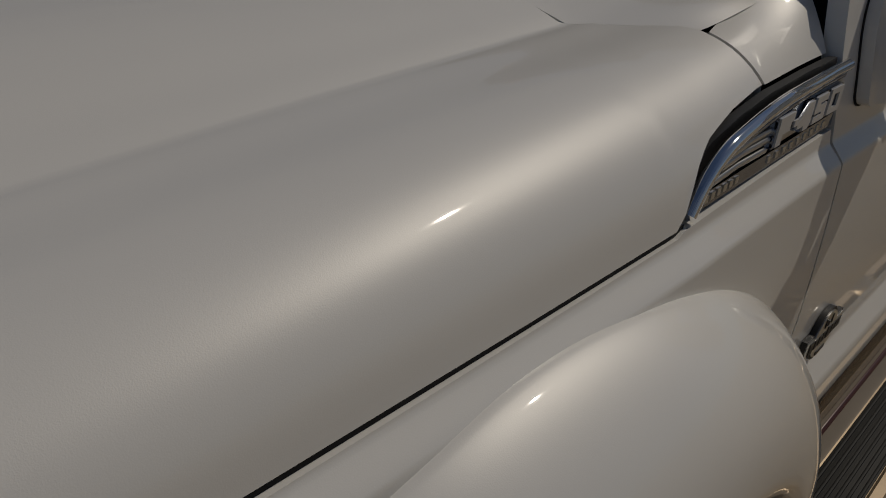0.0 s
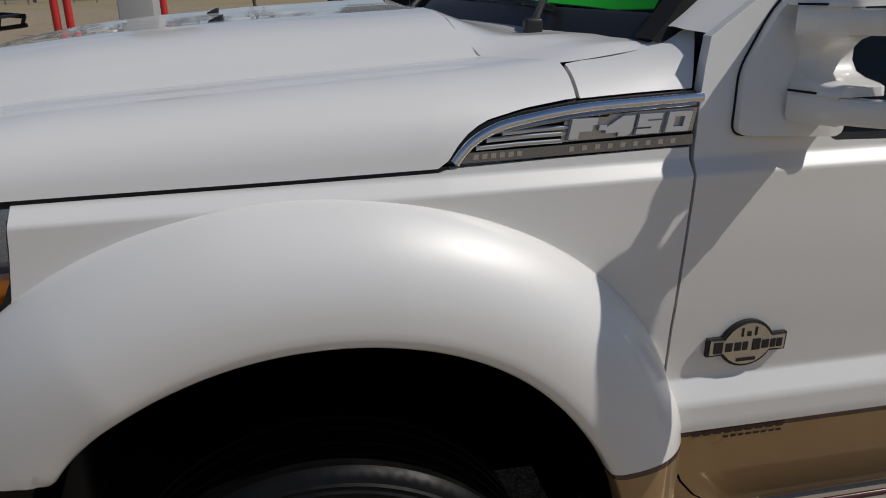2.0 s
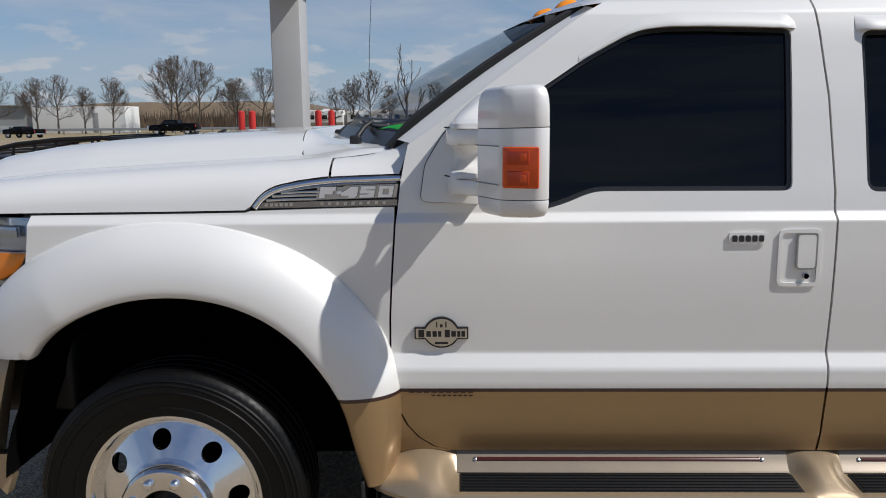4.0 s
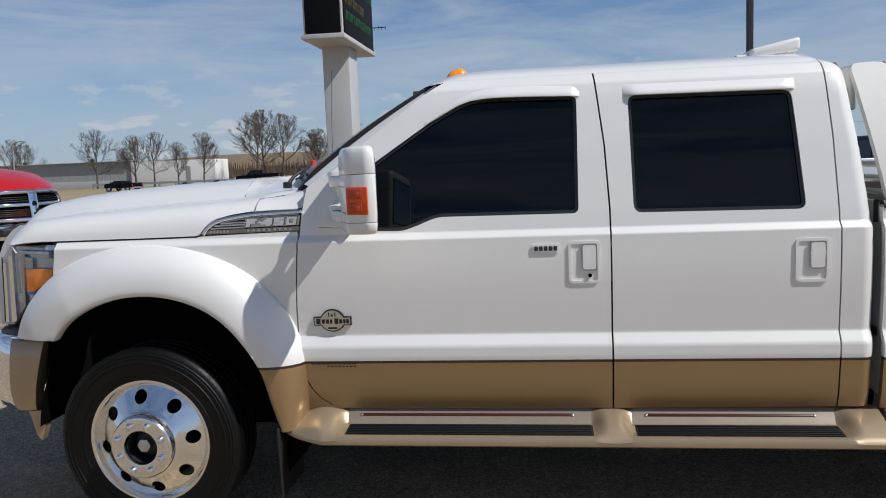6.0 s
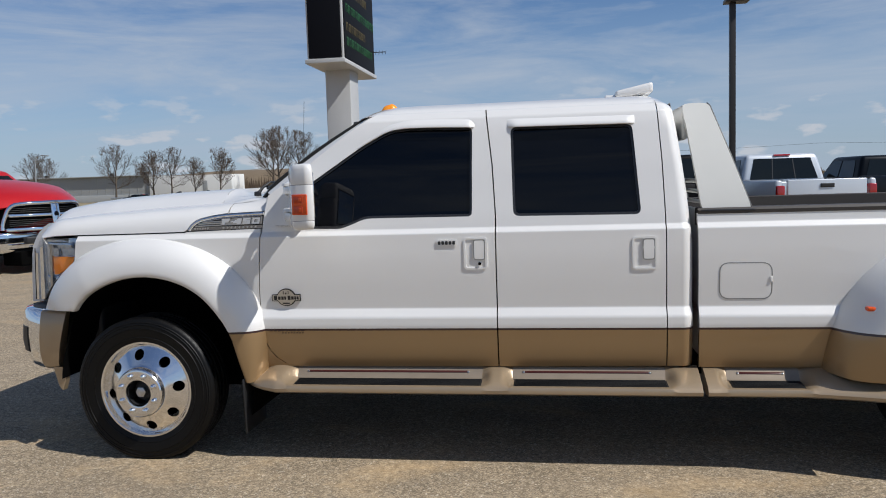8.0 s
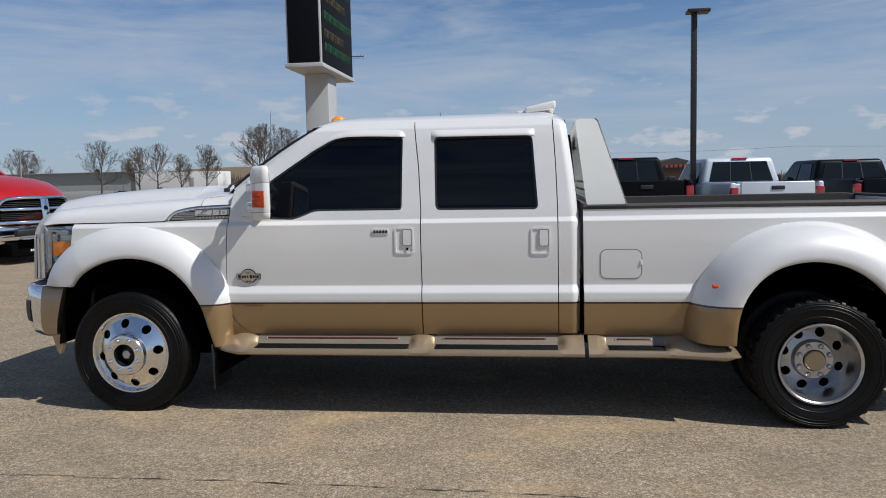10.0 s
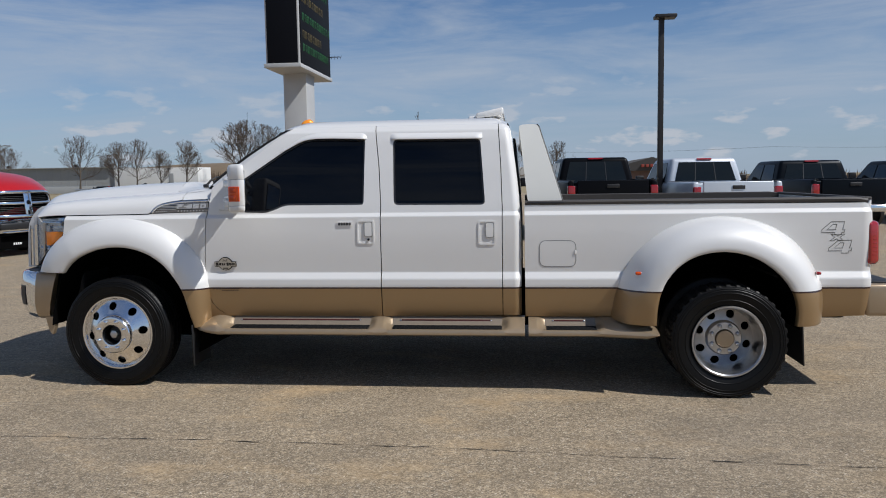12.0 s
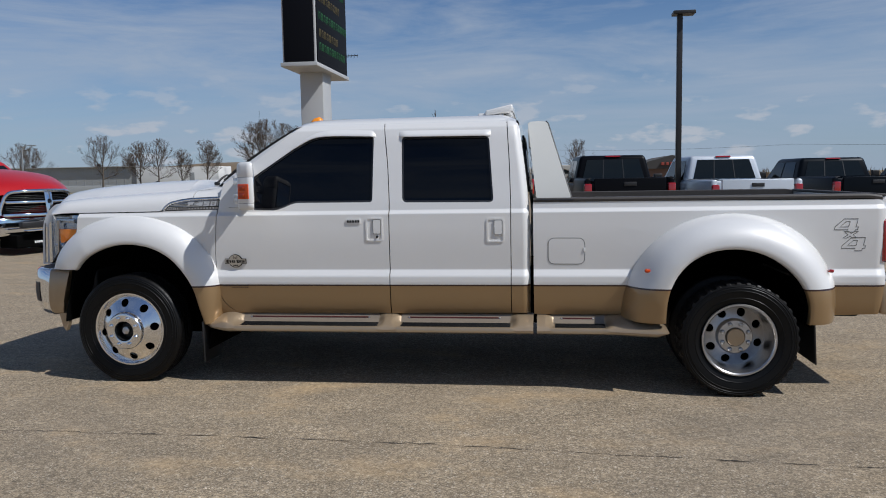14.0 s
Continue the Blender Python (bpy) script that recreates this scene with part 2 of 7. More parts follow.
def part(name, bm, mat, parent, label="", sharp=32):
    """Links a bmesh as one mesh object under a thing or a part."""
    bmesh.ops.recalc_face_normals(bm, faces=bm.faces)
    me = bpy.data.meshes.new(name)
    bm.to_mesh(me)
    bm.free()
    me.materials.append(mat)
    finish(me, sharp)
    return adopt(new(name, me), parent, label)


def pymesh(name, verts, faces, mat, parent, label="", sharp=32, fix=True):
    bm = bmesh.new()
    vs = [bm.verts.new(v) for v in verts]
    for f in faces:
        if len(set(f)) > 2:
            try:
                bm.faces.new([vs[i] for i in f])
            except ValueError:
                pass
    if fix:
        bmesh.ops.remove_doubles(bm, verts=bm.verts, dist=1e-5)
    return part(name, bm, mat, parent, label, sharp)


def grid_faces(n, m, wrap=False):
    return [(i * m + j, i * m + (j + 1) % m, (i + 1) * m + (j + 1) % m, (i + 1) * m + j)
            for i in range(n - 1) for j in range(m if wrap else m - 1)]


def crom(pts, n):
    """n samples of a smooth curve through the points."""
    pts = [np.array(p, float) for p in pts]
    d = [0.0]
    for a, b in zip(pts, pts[1:]):
        d.append(d[-1] + max(1e-6, np.linalg.norm(b - a)))
    d = np.array(d) / d[-1]
    P = np.array(pts)
    tan = np.zeros_like(P)
    tan[0], tan[-1] = (P[1] - P[0]) / (d[1] - d[0]), (P[-1] - P[-2]) / (d[-1] - d[-2])
    for i in range(1, len(P) - 1):
        a, b = (P[i] - P[i - 1]) / (d[i] - d[i - 1]), (P[i + 1] - P[i]) / (d[i + 1] - d[i])
        w = (d[i + 1] - d[i]) / (d[i + 1] - d[i - 1])
        tan[i] = a * w + b * (1 - w)
    q = np.linspace(0, 1, n)
    i = np.clip(np.searchsorted(d, q, "right") - 1, 0, len(P) - 2)
    h = (d[i + 1] - d[i])[:, None]
    t = (q - d[i])[:, None] / h
    return ((2 * t**3 - 3 * t**2 + 1) * P[i] + (t**3 - 2 * t**2 + t) * h * tan[i]
            + (-2 * t**3 + 3 * t**2) * P[i + 1] + (t**3 - t**2) * h * tan[i + 1])


def rbox(bm, lo, hi, r=0.01, seg=3, shape=None):
    """A box with rounded edges added to bm; shape(Vector) may bend it."""
    lo, hi = Vector(lo), Vector(hi)
    r = min(r, *(0.499 * (hi[i] - lo[i]) for i in range(3)))
    ax = []
    for i in range(3):
        a = [lo[i] + r * (1 - math.cos(math.pi / 2 * k / seg)) for k in range(seg + 1)]
        b = [hi[i] - r * (1 - math.cos(math.pi / 2 * k / seg)) for k in range(seg, -1, -1)]
        ax.append(a + b)
    n = len(ax[0])
    made = {}

    def vert(i, j, k):
        if (i, j, k) not in made:
            p = Vector((ax[0][i], ax[1][j], ax[2][k]))
            c = Vector([min(max(p[q], lo[q] + r), hi[q] - r) for q in range(3)])
            d = p - c
            if d.length > 1e-9:
                p = c + d.normalized() * r
            made[i, j, k] = bm.verts.new(shape(p) if shape else p)
        return made[i, j, k]

    e = n - 1
    faces = []
    for a in range(e):
        for b in range(e):
            for quad in (((0, a, b), (0, a, b + 1), (0, a + 1, b + 1), (0, a + 1, b)),
                         ((e, a, b), (e, a + 1, b), (e, a + 1, b + 1), (e, a, b + 1)),
                         ((a, 0, b), (a + 1, 0, b), (a + 1, 0, b + 1), (a, 0, b + 1)),
                         ((a, e, b), (a, e, b + 1), (a + 1, e, b + 1), (a + 1, e, b)),
                         ((a, b, 0), (a, b + 1, 0), (a + 1, b + 1, 0), (a + 1, b, 0)),
                         ((a, b, e), (a + 1, b, e), (a + 1, b + 1, e), (a, b + 1, e))):
                faces.append(bm.faces.new([vert(*q) for q in quad]))
    return faces


def rounded(name, lo, hi, r, mat, parent, label="", seg=3, shape=None):
    bm = bmesh.new()
    rbox(bm, lo, hi, r, seg, shape)
    return part(name, bm, mat, parent, label, 50)


def lathe(bm, profile, c, n=64, axis="y", warp=None, close=False):
    """Turns a profile of (radius, along) round an axis through c."""
    rows = []
    for i in range(n):
        a = 2 * math.pi * i / n
        row = []
        for j, (r, h) in enumerate(profile):
            if warp:
                r, h = warp(i, j, r, h)
            ca, sa = math.cos(a) * r, math.sin(a) * r
            p = {"y": (ca, h, sa), "z": (ca, sa, h), "x": (h, ca, sa)}[axis]
            row.append(bm.verts.new(Vector(c) + Vector(p)))
        rows.append(row)
    m = len(profile)
    for i in range(n):
        a, b = rows[i], rows[(i + 1) % n]
        for j in range(m - 1 if not close else m):
            k = (j + 1) % m
            bm.faces.new((a[j], a[k], b[k], b[j]))


def turned(name, profile, c, mat, parent, label="", n=64, axis="y", warp=None, sharp=32):
    bm = bmesh.new()
    lathe(bm, profile, c, n, axis, warp)
    bmesh.ops.remove_doubles(bm, verts=bm.verts, dist=1e-6)
    return part(name, bm, mat, parent, label, sharp)


def tube(bm, pts, r, n=8, closed=False, taper=None):
    pts = [Vector(p) for p in pts]
    rings = []
    up = Vector((0.03, 0.1, 1)).normalized()
    k = len(pts)
    for i, p in enumerate(pts):
        if closed:
            d = pts[(i + 1) % k] - pts[i - 1]
        else:
            d = pts[min(i + 1, k - 1)] - pts[max(i - 1, 0)]
        d.normalize()
        s = d.cross(up)
        if s.length < 1e-3:
            s = d.cross(Vector((1, 0, 0)))
        s.normalize()
        u = s.cross(d)
        rr = r if taper is None else r * taper(i / max(1, k - 1))
        rings.append([bm.verts.new(p + (s * math.cos(2 * math.pi * q / n) + u * math.sin(2 * math.pi * q / n)) * rr) for q in range(n)])
    for i in range(k if closed else k - 1):
        a, b = rings[i], rings[(i + 1) % k]
        for q in range(n):
            bm.faces.new((a[q], a[(q + 1) % n], b[(q + 1) % n], b[q]))
    if not closed:
        bm.faces.new(rings[0])
        bm.faces.new(rings[-1])


def prism(name, outline, y0, y1, mat, parent, label="", holes=(), yfun=None, sharp=32):
    """A flat piece with an outline in x and z, from y0 to y1 (added to yfun(x, z) if given)."""
    bm = bmesh.new()
    for loop in (outline, *holes):
        vs = [bm.verts.new((x, 0, z)) for x, z in loop]
        for a, b in zip(vs, vs[1:] + vs[:1]):
            bm.edges.new((a, b))
    bmesh.ops.triangle_fill(bm, use_beauty=True, use_dissolve=False, edges=bm.edges)
    front = list(bm.faces)
    ret = bmesh.ops.extrude_face_region(bm, geom=front)
    top = {v for v in ret["geom"] if isinstance(v, bmesh.types.BMVert)}
    for v in bm.verts:
        base = yfun(v.co.x, v.co.z) if yfun else 0
        v.co.y = base + (y1 if v in top else y0)
    return part(name, bm, mat, parent, label, sharp)


def mir(v):
    return (v[0], 2 * YC - v[1], v[2])


# ---- the white pickup: surfaces ----
YC = 1.0
_z = np.arange(0.30, 2.10, 0.002)
_pts = ((0.30, 0.09), (0.40, 0.07), (0.48, 0.045), (0.52, 0.025), (0.58, 0.008), (0.70, -0.006), (0.745, -0.013), (0.792, -0.013), (0.838, 0.013),
        (0.862, 0.011), (1.0, 0.001), (1.12, -0.002), (1.243, 0.0005), (1.268, 0.0230), (1.285, 0.0250), (1.33, 0.031), (1.60, 0.080),
        (1.80, 0.125), (1.86, 0.146), (1.895, 0.178), (1.918, 0.232), (1.932, 0.32), (1.94, 0.42), (2.1, 0.9))
_y = np.interp(_z, [p[0] for p in _pts], [p[1] for p in _pts])
_k = np.exp(-0.5 * (np.arange(-12, 13) * 0.002 / 0.0024) ** 2)
_y = np.convolve(np.pad(_y, 12, mode="edge"), _k / _k.sum(), "valid")


def prof(z):
    return float(np.interp(z, _z, _y))


def taper(x):
    return -0.012 * max(0.0, min(1.0, (0.65 - x) / 0.4))


def cab_rear(z):
    return 3.006 - 0.075 * max(0.0, min(1.0, (z - 1.15) / 0.70)) ** 1.4 - 0.09 * max(0.0, (z - 1.85) / 0.08) ** 2


def side(x, z):
    y = prof(z) + taper(x)
    d = (x - (cab_rear(z) - 0.055)) / 0.055
    if 0 < d and x < 3.02:
        y += 0.055 * (1 - math.sqrt(max(0.0, 1 - min(d, 0.995) ** 2)))
    return y


def bed_side(x, z):
    y = prof(min(z, 1.30))
    d = (x - 5.30) / 0.085
    if d > 0:
        y += 0.06 * (1 - math.sqrt(max(0.0, 1 - min(d, 0.99) ** 2)))
    return y


ZS = [0.50, 0.52, 0.54, 0.58, 0.64, 0.70, 0.735, 0.745, 0.755, 0.765, 0.78, 0.80, 0.82, 0.832, 0.84, 0.848, 0.858, 0.88, 0.94, 1.0, 1.08, 1.15,
      1.20, 1.228, 1.234, 1.238, 1.242, 1.246, 1.252, 1.258, 1.264, 1.268, 1.273, 1.278, 1.30, 1.36, 1.45, 1.55, 1.65, 1.75, 1.80, 1.83, 1.85, 1.865, 1.88,
      1.89, 1.90, 1.908, 1.915, 1.922, 1.93]


def panel(name, outline, mat, parent, surf=side, holes=(), xs=(), thick=0.028, mirror=False, label="", flange=True):
    """A pressed sheet that follows the body side, with its edges turned in."""
    bm = bmesh.new()
    for loop in (outline, *holes):
        vs = [bm.verts.new((x, 0, z)) for x, z in loop]
        for a, b in zip(vs, vs[1:] + vs[:1]):
            bm.edges.new((a, b))
    bmesh.ops.triangle_fill(bm, use_beauty=True, use_dissolve=False, edges=bm.edges)
    z0, z1 = min(v.co.z for v in bm.verts), max(v.co.z for v in bm.verts)
    for z in ZS:
        if z0 < z < z1:
            bmesh.ops.bisect_plane(bm, geom=bm.verts[:] + bm.edges[:] + bm.faces[:], dist=1e-5, plane_co=(0, 0, z), plane_no=(0, 0, 1))
    for x in xs:
        bmesh.ops.bisect_plane(bm, geom=bm.verts[:] + bm.edges[:] + bm.faces[:], dist=1e-5, plane_co=(x, 0, 0), plane_no=(1, 0, 0))
    bm.verts.index_update()
    sgn = -1 if not mirror else 1
    co, nor = [], []
    for v in bm.verts:
        x, z = v.co.x, v.co.z
        y = surf(x, z)
        e = 0.002
        fx, fz = (surf(x + e, z) - surf(x - e, z)) / (2 * e), (surf(x, z + e) - surf(x, z - e)) / (2 * e)
        co.append((x, y if not mirror else 2 * YC - y, z))
        nor.append(Vector((fx, sgn, fz)).normalized())
    faces, kinds = [], []
    for f in bm.faces:
        idx = [v.index for v in f.verts]
        a, b, c = (Vector(co[i]) for i in idx[:3])
        if (b - a).cross(c - a).dot(nor[idx[0]]) < 0:
            idx.reverse()
        faces.append(idx)
        kinds.append(0)
    if flange:
        back = {}
        for ed in bm.edges:
            if len(ed.link_faces) == 1:
                ids = []
                for v in ed.verts:
                    if v.index not in back:
                        c = co[v.index]
                        back[v.index] = len(co)
                        co.append((c[0], c[1] - sgn * thick, c[2]))
                        nor.append(nor[v.index])
                a, b = ed.verts[0].index, ed.verts[1].index
                mid = ed.link_faces[0].calc_center_median()
                q = [a, b, back[b], back[a]]
                n = (Vector(co[b]) - Vector(co[a])).cross(Vector(co[back[b]]) - Vector(co[a]))
                out = Vector(((co[a][0] + co[b][0]) / 2 - mid.x, 0, (co[a][2] + co[b][2]) / 2 - mid.z))
                if n.dot(out) < 0:
                    q.reverse()
                faces.append(q)
                kinds.append(1)
    bm.free()
    me = bpy.data.meshes.new(name)
    me.from_pydata(co, [], faces)
    me.materials.append(mat)
    normals = []
    for p, k in zip(me.polygons, kinds):
        p.use_smooth = True
        for vi in p.vertices:
            normals.append(tuple(p.normal) if k else tuple(nor[vi]))
    me.normals_split_custom_set(normals)
    return adopt(new(name, me), parent, label)


def seam(name, pts, width, parent, surf=side, mat=None, lift=0.0015, mirror=False):
    """A thin dark line laid on the body side."""
    L, vs = [Vector((x, 0, z)) for x, z in pts], []
    for i, p in enumerate(L):
        d = (L[min(i + 1, len(L) - 1)] - L[max(i - 1, 0)]).normalized()
        n = Vector((-d.z, 0, d.x)) * width / 2
        for q in (p + n, p - n):
            y = surf(q.x, q.z) - lift
            vs += [(q.x, y, q.z), (q.x, y + 0.003, q.z)]
    fs = []
    for i in range(len(L) - 1):
        a, b = 4 * i, 4 * i + 4
        fs += [(a, a + 2, b + 2, b), (a, b, b + 1, a + 1), (a + 2, a + 3, b + 3, b + 2)]
    if mirror:
        vs = [mir(v) for v in vs]
    return pymesh(name, vs, fs, mat or M_SEAM, parent)


# hood cross-section: from the side gap over the shoulder to the middle
def gap_z(x):
    return float(np.interp(x, [-0.9, -0.5, -0.3, 0.0, 0.25], [1.275, 1.276, 1.2775, 1.279, 1.282]))


def hood_section(x, n=97):
    y0, zg = taper(x) + 0.026, gap_z(x)
    zc = float(np.interp(x, [-0.95, -0.7, -0.4, 0.0, 0.35, 0.5, 0.75], [1.312, 1.362, 1.393, 1.416, 1.433, 1.445, 1.458]))
    zt = float(np.interp(x, [-0.95, -0.8, -0.6, -0.4, -0.1, 0.2, 0.35, 0.75], [1.383, 1.422, 1.456, 1.477, 1.496, 1.507, 1.512, 1.522]))
    zt = max(zt, zc + 0.02)
    up = zt - zc
    h = zc - zg
    pts = [(y0, zg), (y0 + 0.008, zg + 0.28 * h), (y0 + 0.028, zg + 0.55 * h), (y0 + 0.068, zg + 0.78 * h), (y0 + 0.13, zg + 0.925 * h), (0.215, zc - 0.005),
           (0.245, zc - 0.0012), (0.2585, zc - 0.0006), (0.2635, zc + 0.0004), (0.269, zc + 0.0028), (0.283, zc + 0.0090), (0.31, zc + 0.0195), (0.355, zc + 0.46 * up), (0.42, zc + 0.74 * up), (0.50, zc + 0.93 * up), (0.58, zc + up),
           (0.68, zc + up - 0.001), (0.80, zc + up - 0.003), (1.0, zc + up - 0.004)]
    # closer rows where the crease of the raised centre runs
    row = crom(pts, 601)
    dense = np.cumsum(1 + 7 * np.exp(-((row[:, 0] - 0.264) / 0.011) ** 2))
    pick = np.interp(np.linspace(dense[0], dense[-1], n), dense, np.arange(601))
    return np.column_stack([np.interp(pick, np.arange(601), row[:, k]) for k in (0, 1)])


VENT_ARC = ((0.250, 1.2845), (0.258, 1.297), (0.269, 1.311), (0.287, 1.329), (0.304, 1.340), (0.326, 1.350), (0.39, 1.364), (0.473, 1.3745), (0.586, 1.379), (0.698, 1.382))


def vent_top(x):
    return float(np.interp(x, [p[0] for p in VENT_ARC], [p[1] for p in VENT_ARC]))


def hood_rear(y):
    return float(np.interp(y, [0.0, 0.125, 0.16, 0.262, 0.35, 0.5, 0.78, 1.0], [0.484, 0.484, 0.468, 0.362, 0.342, 0.327, 0.30, 0.29]))


def hood_front(y):
    return -0.93 + 0.30 * max(0.0, 1 - y / 0.8) ** 2.2


def lean_up(y):
    """The truck stands on a lot that falls slightly to its near side."""
    return 0.011 * max(0.0, y - 0.3)


def build_hood(truck):
    NV, NX = 97, 56
    half = []
    for k in range(NX):
        u = (k / (NX - 1)) ** 0.85
        row = []
        for j in range(NV):
            v = j / (NV - 1)
            x = -0.5
            for _ in range(3):
                y = hood_section(x)[j][0]
                x = hood_front(y) + (hood_rear(y) - hood_front(y)) * u
            s = hood_section(x)
            if x > 0.250:
                zz = vent_top(x) + 0.004
                j0 = float(np.interp(zz, s[:40, 1], np.arange(40)))
            else:
                j0 = 0.0
            q = j0 + (NV - 1 - j0) * v
            i0 = min(NV - 2, int(q))
            p = s[i0] + (s[i0 + 1] - s[i0]) * (q - i0)
            f = max(0.0, 1 - (x - hood_front(p[0])) / 0.15)
            z = p[1] - (p[1] - 1.262) * 0.80 * f**2.4
            row.append((x, p[0], z))
        half.append(row)
    m = 2 * NV - 1 + 2
    vs, fs = [], []
    for row in half:
        edge = row[0]
        full = [(edge[0], edge[1] + 0.025, edge[2] - 0.004)] + row
        full = full + [mir(p) for p in full[-2::-1]]
        vs += [(p[0], p[1], p[2] + lean_up(p[1])) for p in full]
    m = 2 * (NV + 1) - 1
    fs = grid_faces(NX, m)
    n0 = len(vs)
    for k in (0, NX - 1):
        base = len(vs)
        vs += [(p[0] + (0.02 if k == 0 else -0.006), p[1], p[2] - 0.035) for p in vs[k * m:(k + 1) * m]]
        fs += [(k * m + j, k * m + j + 1, base + j + 1, base + j) for j in range(m - 1)]
    return pymesh("hood", vs, fs, M_WHITE, truck, "pearl white hood with raised centre", 42)


def build_fender_top(truck, mirror):
    """The strip of bodywork between the hood's rear cut and the door, over the side vent."""
    NV, NX, vs = 18, 16, []
    for k in range(NX):
        x = 0.491 + (0.698 - 0.491) * k / (NX - 1)
        s = hood_section(x)
        j0 = float(np.interp(vent_top(x) + 0.003, s[:40, 1], np.arange(40)))
        u = k / (NX - 1)
        y_end = 0.135 + 0.02 * math.sin(math.pi * u)
        j1 = float(np.interp(y_end, s[:, 0], np.arange(len(s))))
        row = []
        for j in range(NV):
            q = j0 + (j1 - j0) * j / (NV - 1)
            i0 = int(q)
            p = s[i0] + (s[i0 + 1] - s[i0]) * (q - i0)
            v = j / (NV - 1)
            row.append((x + 0.036 * v * u, p[0], p[1] + 0.050 * u**2.6 * v**1.2))
        row = [(x, row[0][1] + 0.03, row[0][2])] + row + [(row[-1][0], row[-1][1] + 0.004, row[-1][2] - 0.03)]
        vs += row
    m = NV + 2
    fs = grid_faces(NX, m)
    for k in (0, NX - 1):
        base = len(vs)
        vs += [(p[0], p[1] + 0.03, p[2] - 0.01) for p in vs[k * m:(k + 1) * m]]
        fs += [(k * m + j, k * m + j + 1, base + j + 1, base + j) for j in range(m - 1)]
    if mirror:
        vs = [mir(v) for v in vs]
    return pymesh("fender_top", vs, fs, M_WHITE, truck, sharp=40)


def screen_base(y):
    return float(np.interp(min(y, 2 * YC - y), [0.14, 0.19, 0.25, 0.5, 0.65, 1.0], [0.690, 0.668, 0.638, 0.530, 0.475, 0.375]))


def build_cowl(truck):
    vs = []
    ys = [0.143, 0.155, 0.175, 0.20, 0.23, 0.262, 0.30, 0.36, 0.44, 0.54, 0.66, 0.8, 1.0]
    ys = ys + [2 * YC - y for y in ys[-2::-1]]
    NX = 12
    for y in ys:
        yy = min(y, 2 * YC - y)
        x0, x1 = hood_rear(yy) + 0.007, screen_base(y) + 0.02
        for k in range(NX):
            t = k / (NX - 1)
            x = x0 + (x1 - x0) * t
            s = hood_section(min(0.50, x0))
            z0 = float(np.interp(yy, s[:, 0], s[:, 1]))
            zs = float(np.interp(yy, [0.14, 0.25, 0.6, 1.0], [1.458, 1.462, 1.475, 1.485]))
            z = z0 + (zs - z0) * t**1.6
            z += (0.012 if yy < 0.30 else 0.012 - 0.034 * min(1.0, (yy - 0.30) / 0.12)) * math.sin(math.pi * t) * min(1.0, (yy - 0.135) / 0.04)
            vs.append((x, y, z + lean_up(y)))
    base = len(vs)
    fs = grid_faces(len(ys), NX)
    vs += [(v[0], v[1], v[2] - 0.05) for v in vs[::NX]]
    fs += [(i * NX, (i + 1) * NX, base + i + 1, base + i) for i in range(len(ys) - 1)]
    return pymesh("cowl_panel", vs, fs, M_WHITE, truck, "white cowl panel under the windscreen", 45)


def flare(truck, c, outer, inner, depth, lip, mirror, label, z_end, surf, name="wheel_flare", z_front=0.0):
    """A bulging arch: outer and inner are (angle, radius) rows round c."""
    a0, a1 = outer[0][0], outer[-1][0]
    NA, NW = 90, 22
    vs = []
    oa, orr = [p[0] for p in outer], [p[1] for p in outer]
    ia, irr = [p[0] for p in inner], [p[1] for p in inner]

    def smooth(a, xs, ys):
        w = [(-9, 1), (-4.5, 2), (0, 3), (4.5, 2), (9, 1)]
        return sum(float(np.interp(a + d, xs, ys)) * q for d, q in w) / 9

    for i in range(NA):
        t = i / (NA - 1)
        a = a0 + (a1 - a0) * t
        ro, ri = smooth(a, oa, orr), smooth(a, ia, irr)
        row = []
        for j in range(NW):
            w = j / (NW - 1)
            w = w ** 1.5 if w < 0.999 else w
            r = ro + (ri - ro) * w
            x, z = c[0] + r * math.cos(radians(a)), c[1] + r * math.sin(radians(a))
            if z < z_end:
                z = z_end
            if z < z_front and a > 100:
                z = z_front
            xo, zo = c[0] + ro * math.cos(radians(a)), c[1] + ro * math.sin(radians(a))
            yb = surf(min(max(xo, -0.9), 5.3), min(max(zo, 0.45), 1.26))
            d = depth(a)
            y = yb + 0.004 + (-d - yb) * (1 - (1 - w) ** 2.7) ** 0.82
            if w > 0.95:
                y += 0.004 * ((w - 0.95) / 0.05) ** 2
            if j == 0:
                row.append((x, y, z))
            row.append((x, y - 0.008 * (1 - w) ** 3, z))
        x, y, z = row[-1]
        cx, cz = c
        for q, inn in ((0.006, 0.005), (0.03, 0.008), (lip, 0.008)):
            dx, dz = x - cx, z - cz
            L = math.hypot(dx, dz)
            row.append((x - dx / L * inn, y + q, max(z - dz / L * inn, z_end)))
        vs += row
    m = NW + 4
    fs = grid_faces(NA, m)
    if mirror:
        vs = [mir(v) for v in vs]
    return pymesh(name, vs, fs, M_TWO, truck, label, 50)


